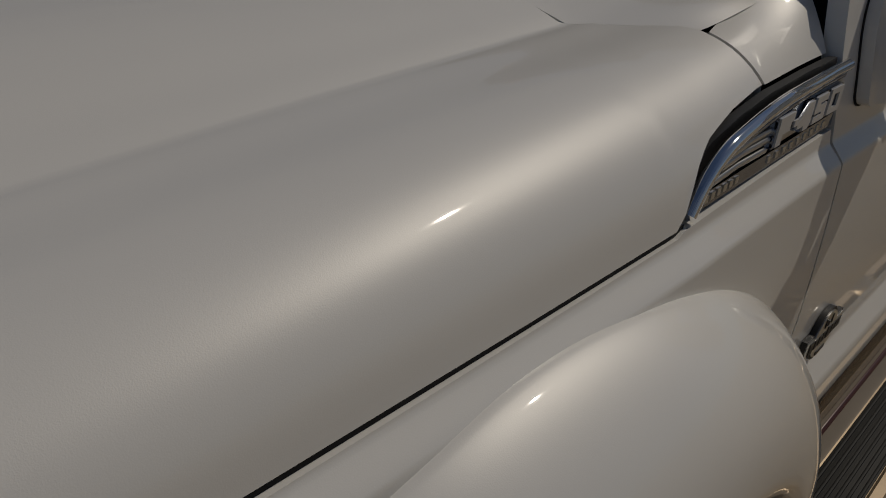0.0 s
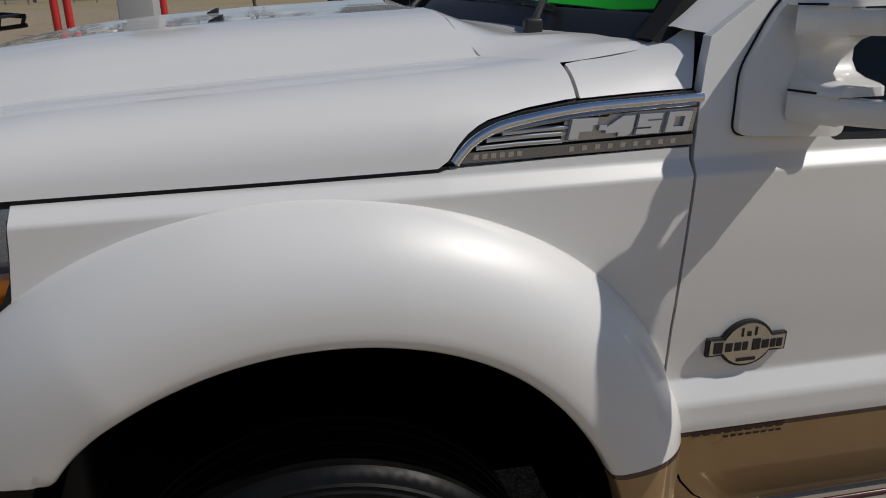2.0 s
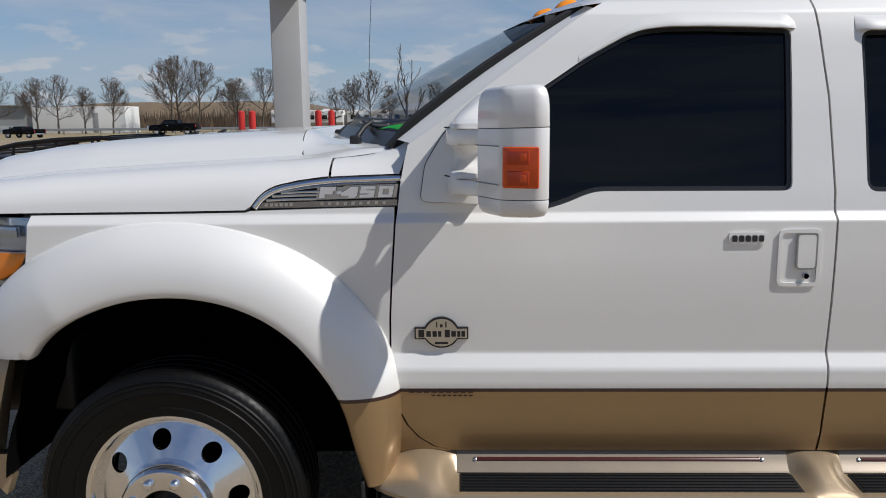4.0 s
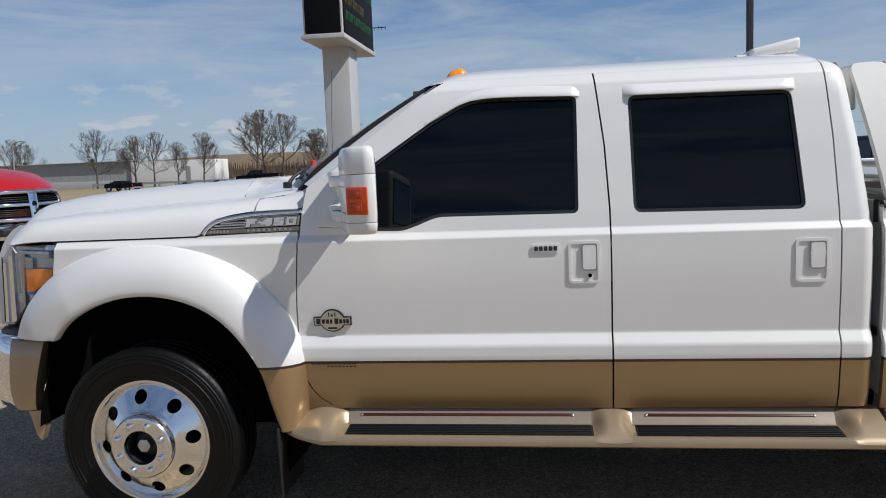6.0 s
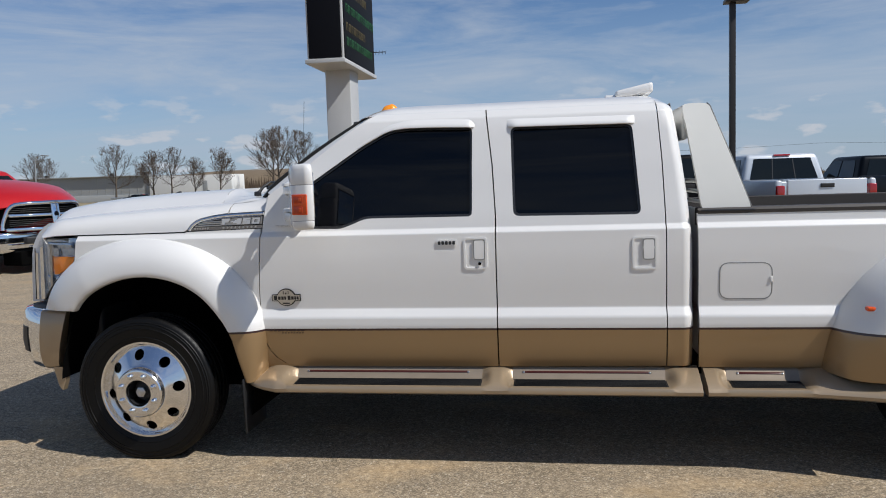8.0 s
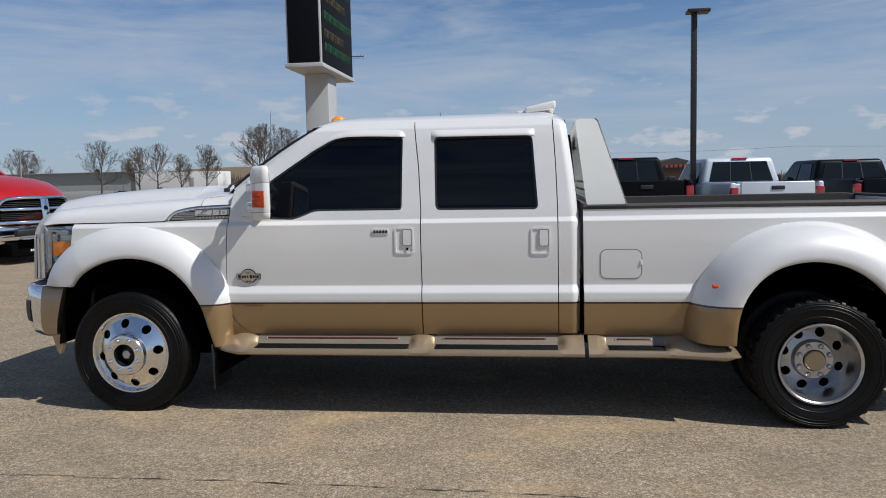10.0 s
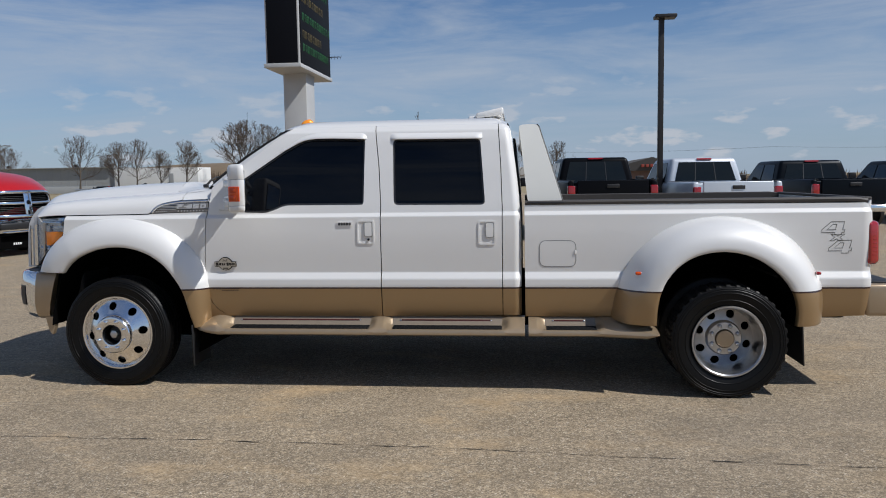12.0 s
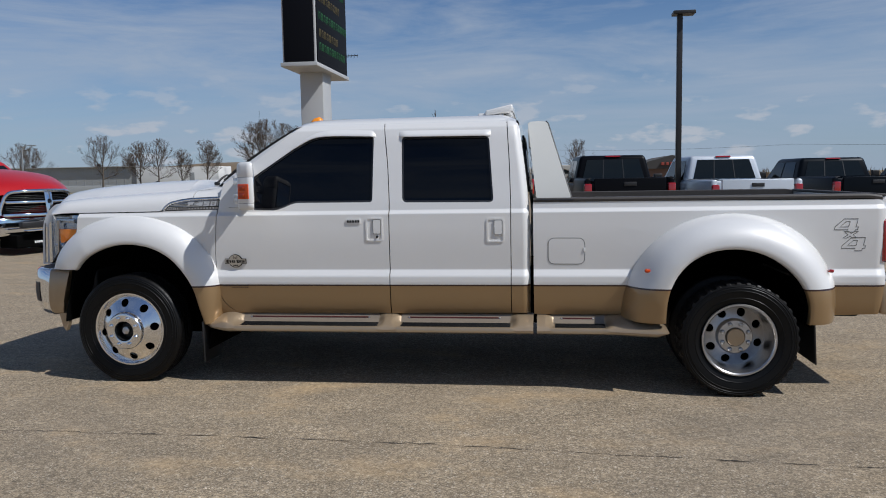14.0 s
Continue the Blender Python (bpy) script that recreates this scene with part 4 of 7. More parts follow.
def build_mirror(door, mirror):
    f = (lambda v: mir(v)) if mirror else (lambda v: v)
    sh = lambda p: Vector(f((p.x + 0.14 * max(0.0, -0.26 - p.y) + 0.05 * max(0, (p.y + 0.24)), p.y, p.z + 0.03 * (p.x - 1.0))))
    sail = glass_edge([(0.763, 1.305), (0.950, 1.300), (0.952, 1.50), (0.950, 1.622), (0.925, 1.597), (0.835, 1.506), (0.778, 1.415)], 0.022)
    m = panel("side_mirror", sail, M_WHITE, door, lambda x, z: side(x, z) - 0.020 - 0.045 * max(0.0, min(1.0, (x - 0.80) / 0.12)) * (0.6 if z < 1.5 else 0.35), xs=[0.80, 0.83, 0.86, 0.89, 0.92, 0.95], mirror=mirror,
              label="white extending tow mirror with amber signal", thick=0.05)
    seam("sail_gap", sail + sail[:1], 0.006, m, lambda x, z: side(x, z) - 0.0008, mirror=mirror)
    plan = [(0.926, -0.165), (0.984, -0.296), (1.010, -0.314), (1.080, -0.338), (1.112, -0.322), (1.046, -0.150), (1.030, -0.138), (0.95, -0.140)]
    ring = glass_edge(plan, 0.030, 6)
    cx0, cy0 = 1.03, -0.24

    def at(p, k, z):
        return f((cx0 + (p[0] - cx0) * k, cy0 + (p[1] - cy0) * k, z + 0.02 * (p[0] - 1.0)))

    def loft(name, levels, mat, parent, label=""):
        vs = [at(p, k, z) for z, k in levels for p in ring]
        n = len(ring)
        fs = grid_faces(len(levels), n, True) + [tuple(range(n - 1, -1, -1)), tuple(range((len(levels) - 1) * n, len(levels) * n))]
        return pymesh(name, vs, fs, mat, parent, label, 40)

    loft("mirror_housing", [(1.3415, 0.99), (1.345, 0.998), (1.43, 1.0), (1.519, 0.998), (1.5215, 0.99)], M_WHITE, m)
    loft("upper_shell", [(1.5235, 0.99), (1.526, 0.998), (1.575, 0.985), (1.600, 0.955), (1.616, 0.89), (1.625, 0.79), (1.629, 0.60), (1.6295, 0.2)], M_WHITE, m)
    loft("lower_shell", [(1.294, 0.3), (1.2945, 0.75), (1.298, 0.87), (1.307, 0.945), (1.322, 0.985), (1.336, 0.998), (1.3395, 0.99)], M_WHITE, m)
    loft("housing_seam", [(1.3390, 0.982), (1.3420, 0.982)], M_SEAM, m)
    loft("housing_seam", [(1.5210, 0.982), (1.5240, 0.982)], M_SEAM, m)
    bm = bmesh.new()
    rbox(bm, (1.088, -0.312, 1.345), (1.108, -0.156, 1.592), 0.008, 3, lambda p: Vector(f((p.x - 0.385 * (p.y + 0.31), p.y, p.z))))
    surround = part("mirror_frame", bm, M_TRIM, m, "black mirror frame")
    bm = bmesh.new()
    rbox(bm, (1.100, -0.302, 1.357), (1.111, -0.167, 1.582), 0.004, 2, lambda p: Vector(f((p.x - 0.385 * (p.y + 0.31), p.y, p.z))))
    part("mirror_glass", bm, M_MIRROR, surround, "reflecting mirror glass")

    def ribbon(name, path, z0, z1, thick, mat, parent, label=""):
        vs = []
        for i, p in enumerate(path):
            p = Vector(p)
            d = (Vector(path[min(i + 1, len(path) - 1)]) - Vector(path[max(i - 1, 0)])).normalized()
            nrm = Vector((d.y, -d.x))
            if nrm.x > 0:
                nrm = -nrm
            a, b, c = p - nrm * thick, p + nrm * 0.0, p - nrm * 0.004
            r = 0.006
            for q, z in ((a, z1), (c, z1), (b, z1 - r), (b, z0 + r), (c, z0), (a, z0)):
                vs.append(f((q.x, q.y, z)))
        n = len(path)
        return pymesh(name, vs, grid_faces(n, 6, True) + [tuple(range(6)), tuple(range(6 * (n - 1), 6 * n))], mat, parent, label, 40)

    for z0, z1 in ((1.477, 1.517), (1.336, 1.378)):
        path = crom([(0.845, -0.020), (0.862, -0.075), (0.893, -0.122), (0.924, -0.158), (0.942, -0.185), (0.958, -0.215)], 18)
        arm = ribbon("mirror_arm", [tuple(p) for p in path], z0, z1, 0.028, M_WHITE, m)
        ribbon("arm_joint", [(0.842, -0.004), (0.846, -0.028), (0.858, -0.064), (0.874, -0.092)], z0 - 0.004, z1 + 0.005, 0.050, M_WHITE, arm)
        bm = bmesh.new()
        tube(bm, [f((0.838, -0.010, z1 + 0.006)), f((0.853, -0.062, z1 + 0.006)), f((0.878, -0.098, z1 + 0.006)), f((0.93, -0.10, z1 + 0.006))], 0.0022, 6)
        part("joint_gap", bm, M_SEAM, arm)
    for z in (1.477, 1.378):
        bm = bmesh.new()
        tube(bm, [f(p) for p in ((0.9245, -0.167, z), (0.9535, -0.2315, z), (0.9800, -0.2910, z))], 0.0016, 6)
        part("arm_line", bm, M_GREYLINE, m)
    bm = bmesh.new()
    # the foot of each arm rises in a hollow curve from its shelf
    for rings in (((1.520, 0.852, -0.104), (1.534, 0.854, -0.102), (1.538, 0.862, -0.090), (1.544, 0.864, -0.060), (1.553, 0.870, -0.036), (1.568, 0.882, -0.018), (1.590, 0.906, 0.002), (1.618, 0.934, 0.026)),
                  ((1.381, 0.852, -0.104), (1.395, 0.854, -0.102), (1.399, 0.856, -0.090), (1.404, 0.858, -0.056), (1.412, 0.861, -0.032), (1.430, 0.863, -0.018), (1.450, 0.863, -0.018), (1.464, 0.861, -0.034), (1.473, 0.858, -0.062), (1.478, 0.860, -0.088))):
        loops = []
        for z, x, y in rings:
            loop = glass_edge([(x, y + 0.03), (x + 0.022, y), (0.953, y), (0.953, 0.07), (x, 0.07)], 0.014, 4)
            loops.append([bm.verts.new(f((px, py, z))) for px, py in loop])
        for lo, hi in zip(loops, loops[1:]):
            for k in range(len(lo)):
                bm.faces.new((lo[k], lo[(k + 1) % len(lo)], hi[(k + 1) % len(hi)], hi[k]))
        bm.faces.new(loops[0])
        bm.faces.new(loops[-1])
    part("mirror_bracket", bm, M_WHITE, m, sharp=60)
    # signal lens with two cells
    def on_face(p):
        return Vector(f((p.x, p.y - 0.314 - 0.345 * (p.x - 1.010) + (0.10 * max(0.0, 1.0 - p.x)), p.z)))
    bm = bmesh.new()
    rbox(bm, (0.990, -0.0065, 1.372), (1.080, 0.012, 1.476), 0.005, 3, on_face)
    lens = part("turn_signal", bm, M_AMBER, m, "orange turn signal lens", sharp=50)
    for z in (1.397, 1.450):
        bm = bmesh.new()
        rbox(bm, (1.000, -0.0085, z - 0.019), (1.056, 0.0, z + 0.019), 0.006, 3, on_face)
        part("signal_cell", bm, M_AMBER_DEEP, lens, sharp=50)
        bm = bmesh.new()
        rbox(bm, (1.030, -0.0095, z - 0.011), (1.050, 0.0, z + 0.011), 0.005, 3, on_face)
        part("signal_bulb", bm, M_AMBER, lens, sharp=50)


near_far(doors)

# roof
vs, xs = [], np.linspace(0.0, 1.0, 44)
ys = [0.192, 0.205, 0.235, 0.27, 0.32, 0.38, 0.46, 0.56, 0.70, 0.85, 1.0]
ys = ys + [2 - y for y in ys[-2::-1]]
for k in xs:
    for y in ys:
        yy = min(y, 2 - y)
        z = float(np.interp(yy, [0.192, 0.205, 0.235, 0.32, 0.42, 0.6, 1.0], [1.9005, 1.911, 1.9255, 1.948, 1.959, 1.968, 1.974]))
        x0 = float(np.interp(yy, [0.14, 0.25, 0.6, 1.0], [1.275, 1.228, 1.125, 1.060]))
        x = x0 + (2.905 - x0) * float(k)
        w = max(0.0, (1.46 - x) / (1.46 - x0)) ** 2.2
        z = z * (1 - w) + w * (float(np.interp(yy, [0.14, 0.25, 0.6, 1.0], [1.876, 1.878, 1.887, 1.892])) + 0.008)
        z -= 0.040 * max(0.0, (x - 2.78) / 0.125) ** 2.2
        rib = max(0.0, 1 - abs(yy - 0.34) / 0.035)
        z += 0.006 * rib * min(1.0, max(0.0, (x - 1.45) / 0.1)) * min(1.0, max(0.0, (2.86 - x) / 0.08))
        vs.append((x, y, z))
roof = pymesh("roof", vs, grid_faces(len(xs), len(ys)), M_WHITE, truck, "white cab roof", 60)
# dark lining inside the cabin, added across the side windows too to darken it
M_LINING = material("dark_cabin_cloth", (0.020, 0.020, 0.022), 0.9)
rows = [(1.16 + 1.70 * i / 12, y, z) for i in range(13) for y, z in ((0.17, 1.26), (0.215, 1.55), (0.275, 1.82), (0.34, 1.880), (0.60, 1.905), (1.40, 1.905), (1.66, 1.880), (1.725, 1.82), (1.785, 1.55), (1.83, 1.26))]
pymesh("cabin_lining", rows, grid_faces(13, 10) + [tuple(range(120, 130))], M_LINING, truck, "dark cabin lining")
# cab rear wall with its window
pymesh("cab_back", [(2.925, 0.23, 1.90), (2.925, 1.77, 1.90), (2.992, 1.93, 1.2), (2.992, 0.07, 1.2), (2.985, 0.07, 0.55), (2.985, 1.93, 0.55)], [(0, 1, 2, 3), (3, 2, 5, 4)], M_WHITE, truck)
bm = bmesh.new()
rbox(bm, (2.955, 0.35, 1.38), (2.975, 1.65, 1.80), 0.008, 2, lambda p: Vector((p.x - 0.095 * (p.z - 1.38) + 0.028, p.y, p.z)))
part("rear_window", bm, M_TINT, truck, "dark rear cab window")

# windscreen, its black border, the dashboard and the paper on it
def screen(y, t, proud=0.016):
    yy = min(y, 2 - y)
    b = (screen_base(y), float(np.interp(yy, [0.14, 0.25, 0.6, 1.0], [1.460, 1.464, 1.475, 1.485])))
    e = float(np.interp(yy, [0.14, 0.25, 0.6, 1.0], [1.290, 1.238, 1.135, 1.070]))
    ez = float(np.interp(yy, [0.14, 0.25, 0.6, 1.0], [1.876, 1.878, 1.887, 1.892]))
    bow = 0.012 * math.sin(math.pi * t) + proud * max(0.0, min(1.0, t / 0.12)) * (1 - 0.5 * max(0.0, t) ** 3)
    return Vector((b[0] + (e - b[0]) * t - bow * 0.7, y + (0.10 * t if y < YC else -0.10 * t) * (1 - yy), b[1] + (ez - b[1]) * t + bow))


ys = [0.155, 0.17, 0.19, 0.22, 0.26, 0.34, 0.44, 0.56, 0.7, 0.85, 1.0]
ys = ys + [2 - y for y in ys[-2::-1]]
glass_rows, band = [], []
for y in ys:
    glass_rows += [tuple(screen(y, t)) for t in np.linspace(0.0, 1.0, 17)]
pymesh("windscreen", glass_rows, grid_faces(len(ys), 17), M_SCREEN, truck, "sloping windscreen glass", 60)
for flipy in (False, True):
    for nm, mat, rows in (("windscreen_trim", M_SEAM, ((0.149, -0.026), (0.151, 0.002), (0.156, 0.006), (0.190, 0.008), (0.204, 0.002))), ("pillar_cover", M_WHITE, ((0.134, -0.004), (0.129, 0.001), (0.142, 0.007), (0.158, 0.006)))):
        vs = []
        for t in np.linspace(0.03 if mat is M_WHITE else -0.02, 1.0, 20):
            for y, up in rows:
                p = screen(y, float(t), 0.0 if mat is M_WHITE else 0.016)
                if up < 0 and mat is M_WHITE:
                    # the outer edge tucks under the door frame
                    x = float(np.interp(p.z, [1.472, 1.536, 1.632, 1.742, 1.830, 1.876], [0.726, 0.82, 0.95, 1.10, 1.22, 1.29])) + 0.012
                    vs.append((x, side(x, p.z) + 0.012, p.z))
                    continue
                vs.append((p.x - 0.014 * (up > 0.005), p.y - 0.012 * (y < 0.16), p.z + 0.006 + up * 0.8))
        if flipy:
            vs = [mir(v) for v in vs]
        pymesh(nm, vs, grid_faces(20, len(rows)), mat, truck)
vs = []
for y in [0.17 + 1.66 * i / 24 for i in range(25)]:
    for t, up in ((-0.03, 0.0), (0.0, 0.006), (0.055, 0.006), (0.07, 0.002)):
        p = screen(y, t)
        vs.append((p.x, p.y, p.z + up))
pymesh("cowl_grille", vs, grid_faces(25, 4), M_TRIM, truck)
rounded("dashboard", (0.62, 0.20, 1.15), (1.02, 1.80, 1.455), 0.05, M_DASH, truck, "dark dashboard behind the windscreen")
c00, c10, c01, c11 = Vector((0.575, 0.70, 1.512)), Vector((0.755, 0.345, 1.510)), Vector((0.635, 0.72, 1.522)), Vector((0.806, 0.365, 1.574))
vs = []
for i in range(5):
    for j in range(5):
        u, v = i / 4, j / 4
        vs.append(tuple(c00.lerp(c10, u).lerp(c01.lerp(c11, u), v) + Vector((0, 0, 0.006 * math.sin(6 * u + 2 * v)))))
fl = pymesh("window_flyer", vs + [(v[0], v[1], v[2] - 0.002) for v in vs], grid_faces(5, 5) + [tuple(25 + i for i in f) for f in grid_faces(5, 5)], M_FLYER, truck, "bright green paper flyer on the dashboard")
rounded("seat", (1.45, 0.20, 0.80), (1.75, 0.85, 1.45), 0.08, M_DASH, truck)
rounded("seat", (1.45, 1.15, 0.80), (1.75, 1.80, 1.45), 0.08, M_DASH, truck)
# wipers
for y0, y1 in ((0.42, 1.02), (1.10, 1.70)):
    bm = bmesh.new()
    a, b, c = screen(y0, 0.01) + Vector((-0.05, 0, 0.005)), screen(y0 + 0.05, 0.10) + Vector((-0.02, 0, 0.016)), screen(y1 - 0.12, 0.10) + Vector((-0.01, 0, 0.014))
    tube(bm, [a, a.lerp(b, 0.5) + Vector((0, 0, 0.008)), b, c], 0.008, 8, taper=lambda t: 1.3 - 0.7 * t)
    d, e = screen(y0 + 0.02, 0.05), screen(y1, 0.13)
    tube(bm, [d + Vector((-0.008, 0, 0.012)), d.lerp(e, 0.5) + Vector((-0.008, 0, 0.012)), e + Vector((-0.008, 0, 0.012))], 0.007, 6)
    rbox(bm, a - Vector((0.02, 0.014, 0.02)), a + Vector((0.02, 0.014, 0.014)), 0.008, 2)
    part("wiper", bm, M_BLACK, truck, "black windscreen wiper")

# roof marker lamps
for y in (0.46, 0.74, 1.0, 1.26, 1.54):
    yy = min(y, 2 - y)
    x, z = 1.345 - 0.12 * (yy - 0.46) / 0.54, 1.925 + 0.010 * (yy - 0.4)
    bm = bmesh.new()
    rbox(bm, (x - 0.050, y - 0.038, z - 0.015), (x + 0.056, y + 0.038, z + 0.060), 0.036, 6, lambda p: Vector((p.x, p.y, p.z - 0.42 * max(0, x + 0.005 - p.x) - 0.25 * max(0, p.x - x - 0.02))))
    part("roof_marker_lamp", bm, M_AMBER_BRIGHT, roof, "amber roof marker lamp", sharp=60)
# rear roof spoiler
bm = bmesh.new()
rbox(bm, (2.66, 0.50, 1.962), (2.872, 1.50, 2.024), 0.018, 3, lambda p: Vector((p.x, p.y, p.z + 0.11 * (p.x - 2.66) + (0.10 * (p.x - 2.86) if p.z > 1.99 else 0))))
spoiler = part("roof_spoiler", bm, M_WHITE, truck, "white rear roof spoiler", sharp=50)
for y in (0.53, 1.43):
    bm = bmesh.new()
    rbox(bm, (2.60, y, 1.930), (2.80, y + 0.05, 1.985), 0.014, 3, lambda p: Vector((p.x - 0.08 * max(0, 1.97 - p.z) * 8 * (1 if p.x < 2.7 else -0.2), p.y, p.z)))
    part("spoiler_foot", bm, M_WHITE, spoiler, sharp=50)

# side vents with raised emblem blocks
BLOCK_PLAIN = ((0, 0), (0.92, 0), (0.92, 1), (0, 1))
BLOCK_HOLE = ((0.30, 0.28), (0.62, 0.28), (0.62, 0.72), (0.30, 0.72))
BLOCK_STEP = ((0, 0), (0.34, 0), (0.34, 0.36), (0.78, 0.36), (0.78, 0.66), (0.92, 0.68), (0.92, 1), (0, 1))
BLOCK_WEDGE = ((0, 0.20), (0.46, 0.20), (0.46, 0), (0.80, 0), (0.92, 0.20), (0.92, 1), (0.52, 1), (0, 0.46))
BLOCK_NOTCH = ((0, 0), (0.92, 0), (0.92, 0.64), (0.36, 0.64), (0.36, 0.74), (0.92, 0.74), (0.92, 1), (0, 1), (0, 0.36), (0.56, 0.36), (0.56, 0.26), (0, 0.26))
for mirror in (False, True):
    F = (lambda x, z: 2 * YC - 0.0 - (taper(x) + 0.026)) if mirror else (lambda x, z: taper(x) + 0.026)
    sg = -1 if mirror else 1
    loop = list(VENT_ARC) + [(0.694, 1.2885), (0.45, 1.2855), (0.272, 1.2820)]
    v = prism("side_vent", loop, 0.018 * sg, 0.030 * sg, M_BLACK, truck, "chrome side vent with raised model emblem", yfun=F)
    yv = lambda x, z, d: F(x, z) + d * sg
    pts = crom([(x, z - 0.009) for x, z in VENT_ARC[1:]], 40)
    bm = bmesh.new()
    tube(bm, [(p[0] + 0.006, yv(p[0], p[1], 0.004), p[1]) for p in pts], 0.0085, 10)
    part("vent_frame", bm, M_CHROME, v, "chrome vent surround", 50)
    bm = bmesh.new()
    tube(bm, [(x, yv(x, z, 0.005), z) for x, z in ((0.33, 1.3365), (0.42, 1.348), (0.52, 1.357), (0.62, 1.3615), (0.692, 1.363))], 0.0055, 8)
    part("vent_bead", bm, M_DARK_CHROME, v, sharp=50)
    prism("vent_sill", [(0.272, 1.2865), (0.692, 1.292), (0.692, 1.310), (0.290, 1.304)], 0.004 * sg, 0.014 * sg, M_DARK_CHROME, v, yfun=F)
    for xa, xb, z in ((0.345, 0.460, 1.3345), (0.318, 0.455, 1.3245), (0.300, 0.450, 1.3125)):
        bm = bmesh.new()
        tube(bm, [(xa, yv(xa, z, 0.006), z - 0.002), ((xa + xb) / 2, yv(xb, z, 0.006), z), (xb, yv(xb, z, 0.006), z + 0.001)], 0.0046, 8)
        part("vent_slat", bm, M_SILVER, v, sharp=50)
    prism("emblem_plate", [(0.447, 1.311), (0.690, 1.316), (0.697, 1.356), (0.540, 1.354), (0.530, 1.349), (0.455, 1.349)], 0.005 * sg, 0.014 * sg, M_ALLOY_DULL, v, yfun=F)
    for x0, w, z0, h, shape, hole in ((0.455, 0.056, 0.0, 1.0, BLOCK_STEP, None), (0.509, 0.016, 0.36, 0.24, BLOCK_PLAIN, None), (0.520, 0.058, 0.0, 1.0, BLOCK_WEDGE, None),
                                      (0.577, 0.052, 0.0, 1.0, BLOCK_NOTCH, None), (0.632, 0.052, 0.0, 1.0, BLOCK_PLAIN, BLOCK_HOLE)):
        at_uv = lambda u, q: (x0 + w * u + 0.008 * (z0 + h * q), 1.3140 + 0.012 * (x0 - 0.455) + 0.037 * (z0 + h * q))
        out = [at_uv(*p) for p in shape]
        mid = [at_uv(*p) for p in hole] if hole else None
        eb = prism("emblem_block", out, -0.001 * sg, 0.006 * sg, M_DARK_CHROME, v, holes=[mid] if hole else (), yfun=F)
        c0 = (sum(p[0] for p in out) / len(out), sum(p[1] for p in out) / len(out))
        top = [(c0[0] + (x - c0[0]) * 0.90, c0[1] + (z - c0[1]) * 0.90) for x, z in out]
        if hole:
            mid = [(c0[0] + (x - c0[0]) * 1.10, c0[1] + (z - c0[1]) * 1.10) for x, z in mid]
        prism("emblem_face", top, -0.0035 * sg, -0.0005 * sg, M_PALE_SILVER, eb, holes=[mid] if hole else (), yfun=F)
    for a, b, n in ((0.295, 0.385, 6), (0.462, 0.672, 9)):
        for k in range(n):
            x = a + (b - a) * k / n
            prism("emblem_bar", [(x, 1.2925 + 0.012 * (x - 0.3)), (x + 0.009, 1.2925 + 0.012 * (x - 0.3)), (x + 0.010, 1.3010 + 0.012 * (x - 0.3)), (x + 0.001, 1.3010 + 0.012 * (x - 0.3))], 0.002 * sg, 0.006 * sg, M_SILVER, v, yfun=F)

# door badge: plain bars on a silver shape
front_door = next(o for o in truck.children if o.name.startswith("front_door"))
cx, cz, hw, bh = 0.823, 0.903, 0.082, 0.019
loop = []
for a in np.linspace(158, 22, 15):
    loop.append((cx + 0.054 * math.cos(radians(a)), cz + 0.052 * math.sin(radians(a))))
loop += [(cx + hw, cz + bh), (cx + hw, cz - bh)]
for a in np.linspace(-24, -156, 15):
    loop.append((cx + 0.054 * math.cos(radians(a)), cz + 0.047 * math.sin(radians(a))))
loop += [(cx - hw, cz - bh), (cx - hw, cz + bh)]
badge = prism("door_badge", loop, -0.010, -0.001, M_BLACK, front_door, "silver oval and bar door badge", yfun=side)
prism("badge_face", shrink(loop, 0.0055), -0.0125, -0.010, M_SILVER, badge, yfun=side)
for a, b, z0, z1 in ((-0.070, -0.052, -0.012, 0.012), (-0.046, -0.032, -0.010, 0.008), (-0.027, -0.014, -0.010, 0.008), (-0.010, 0.000, -0.010, 0.008), (0.010, 0.026, -0.012, 0.012), (0.030, 0.044, -0.010, 0.008), (0.048, 0.058, -0.010, 0.008), (0.061, 0.072, -0.010, 0.008),
                     (-0.016, -0.012, 0.020, 0.038), (-0.004, 0.004, 0.020, 0.030), (0.012, 0.016, 0.020, 0.038), (-0.020, 0.020, -0.034, -0.027)):
    prism("badge_bar", [(cx + a, cz + z0), (cx + b, cz + z0), (cx + b, cz + z1), (cx + a, cz + z1)], -0.0140, -0.0125, M_BLACK, badge, yfun=side)
M_DECAL = material("dark_decal", (0.030, 0.014, 0.012), 0.5)
for k in range(9):
    x = 0.722 + k * 0.0225
    panel("decal_bar", [(x, 0.716), (x + 0.017, 0.716), (x + 0.021, 0.728), (x + 0.004, 0.728)], M_DECAL, front_door, lambda a, z: side(a, z) - 0.0012, flange=False)
for k in range(8):
    x = 0.79 + k * 0.0165
    panel("decal_bar", [(x, 0.704), (x + 0.011, 0.704), (x + 0.013, 0.709), (x + 0.002, 0.709)], M_DECAL, front_door, lambda a, z: side(a, z) - 0.0012, flange=False)

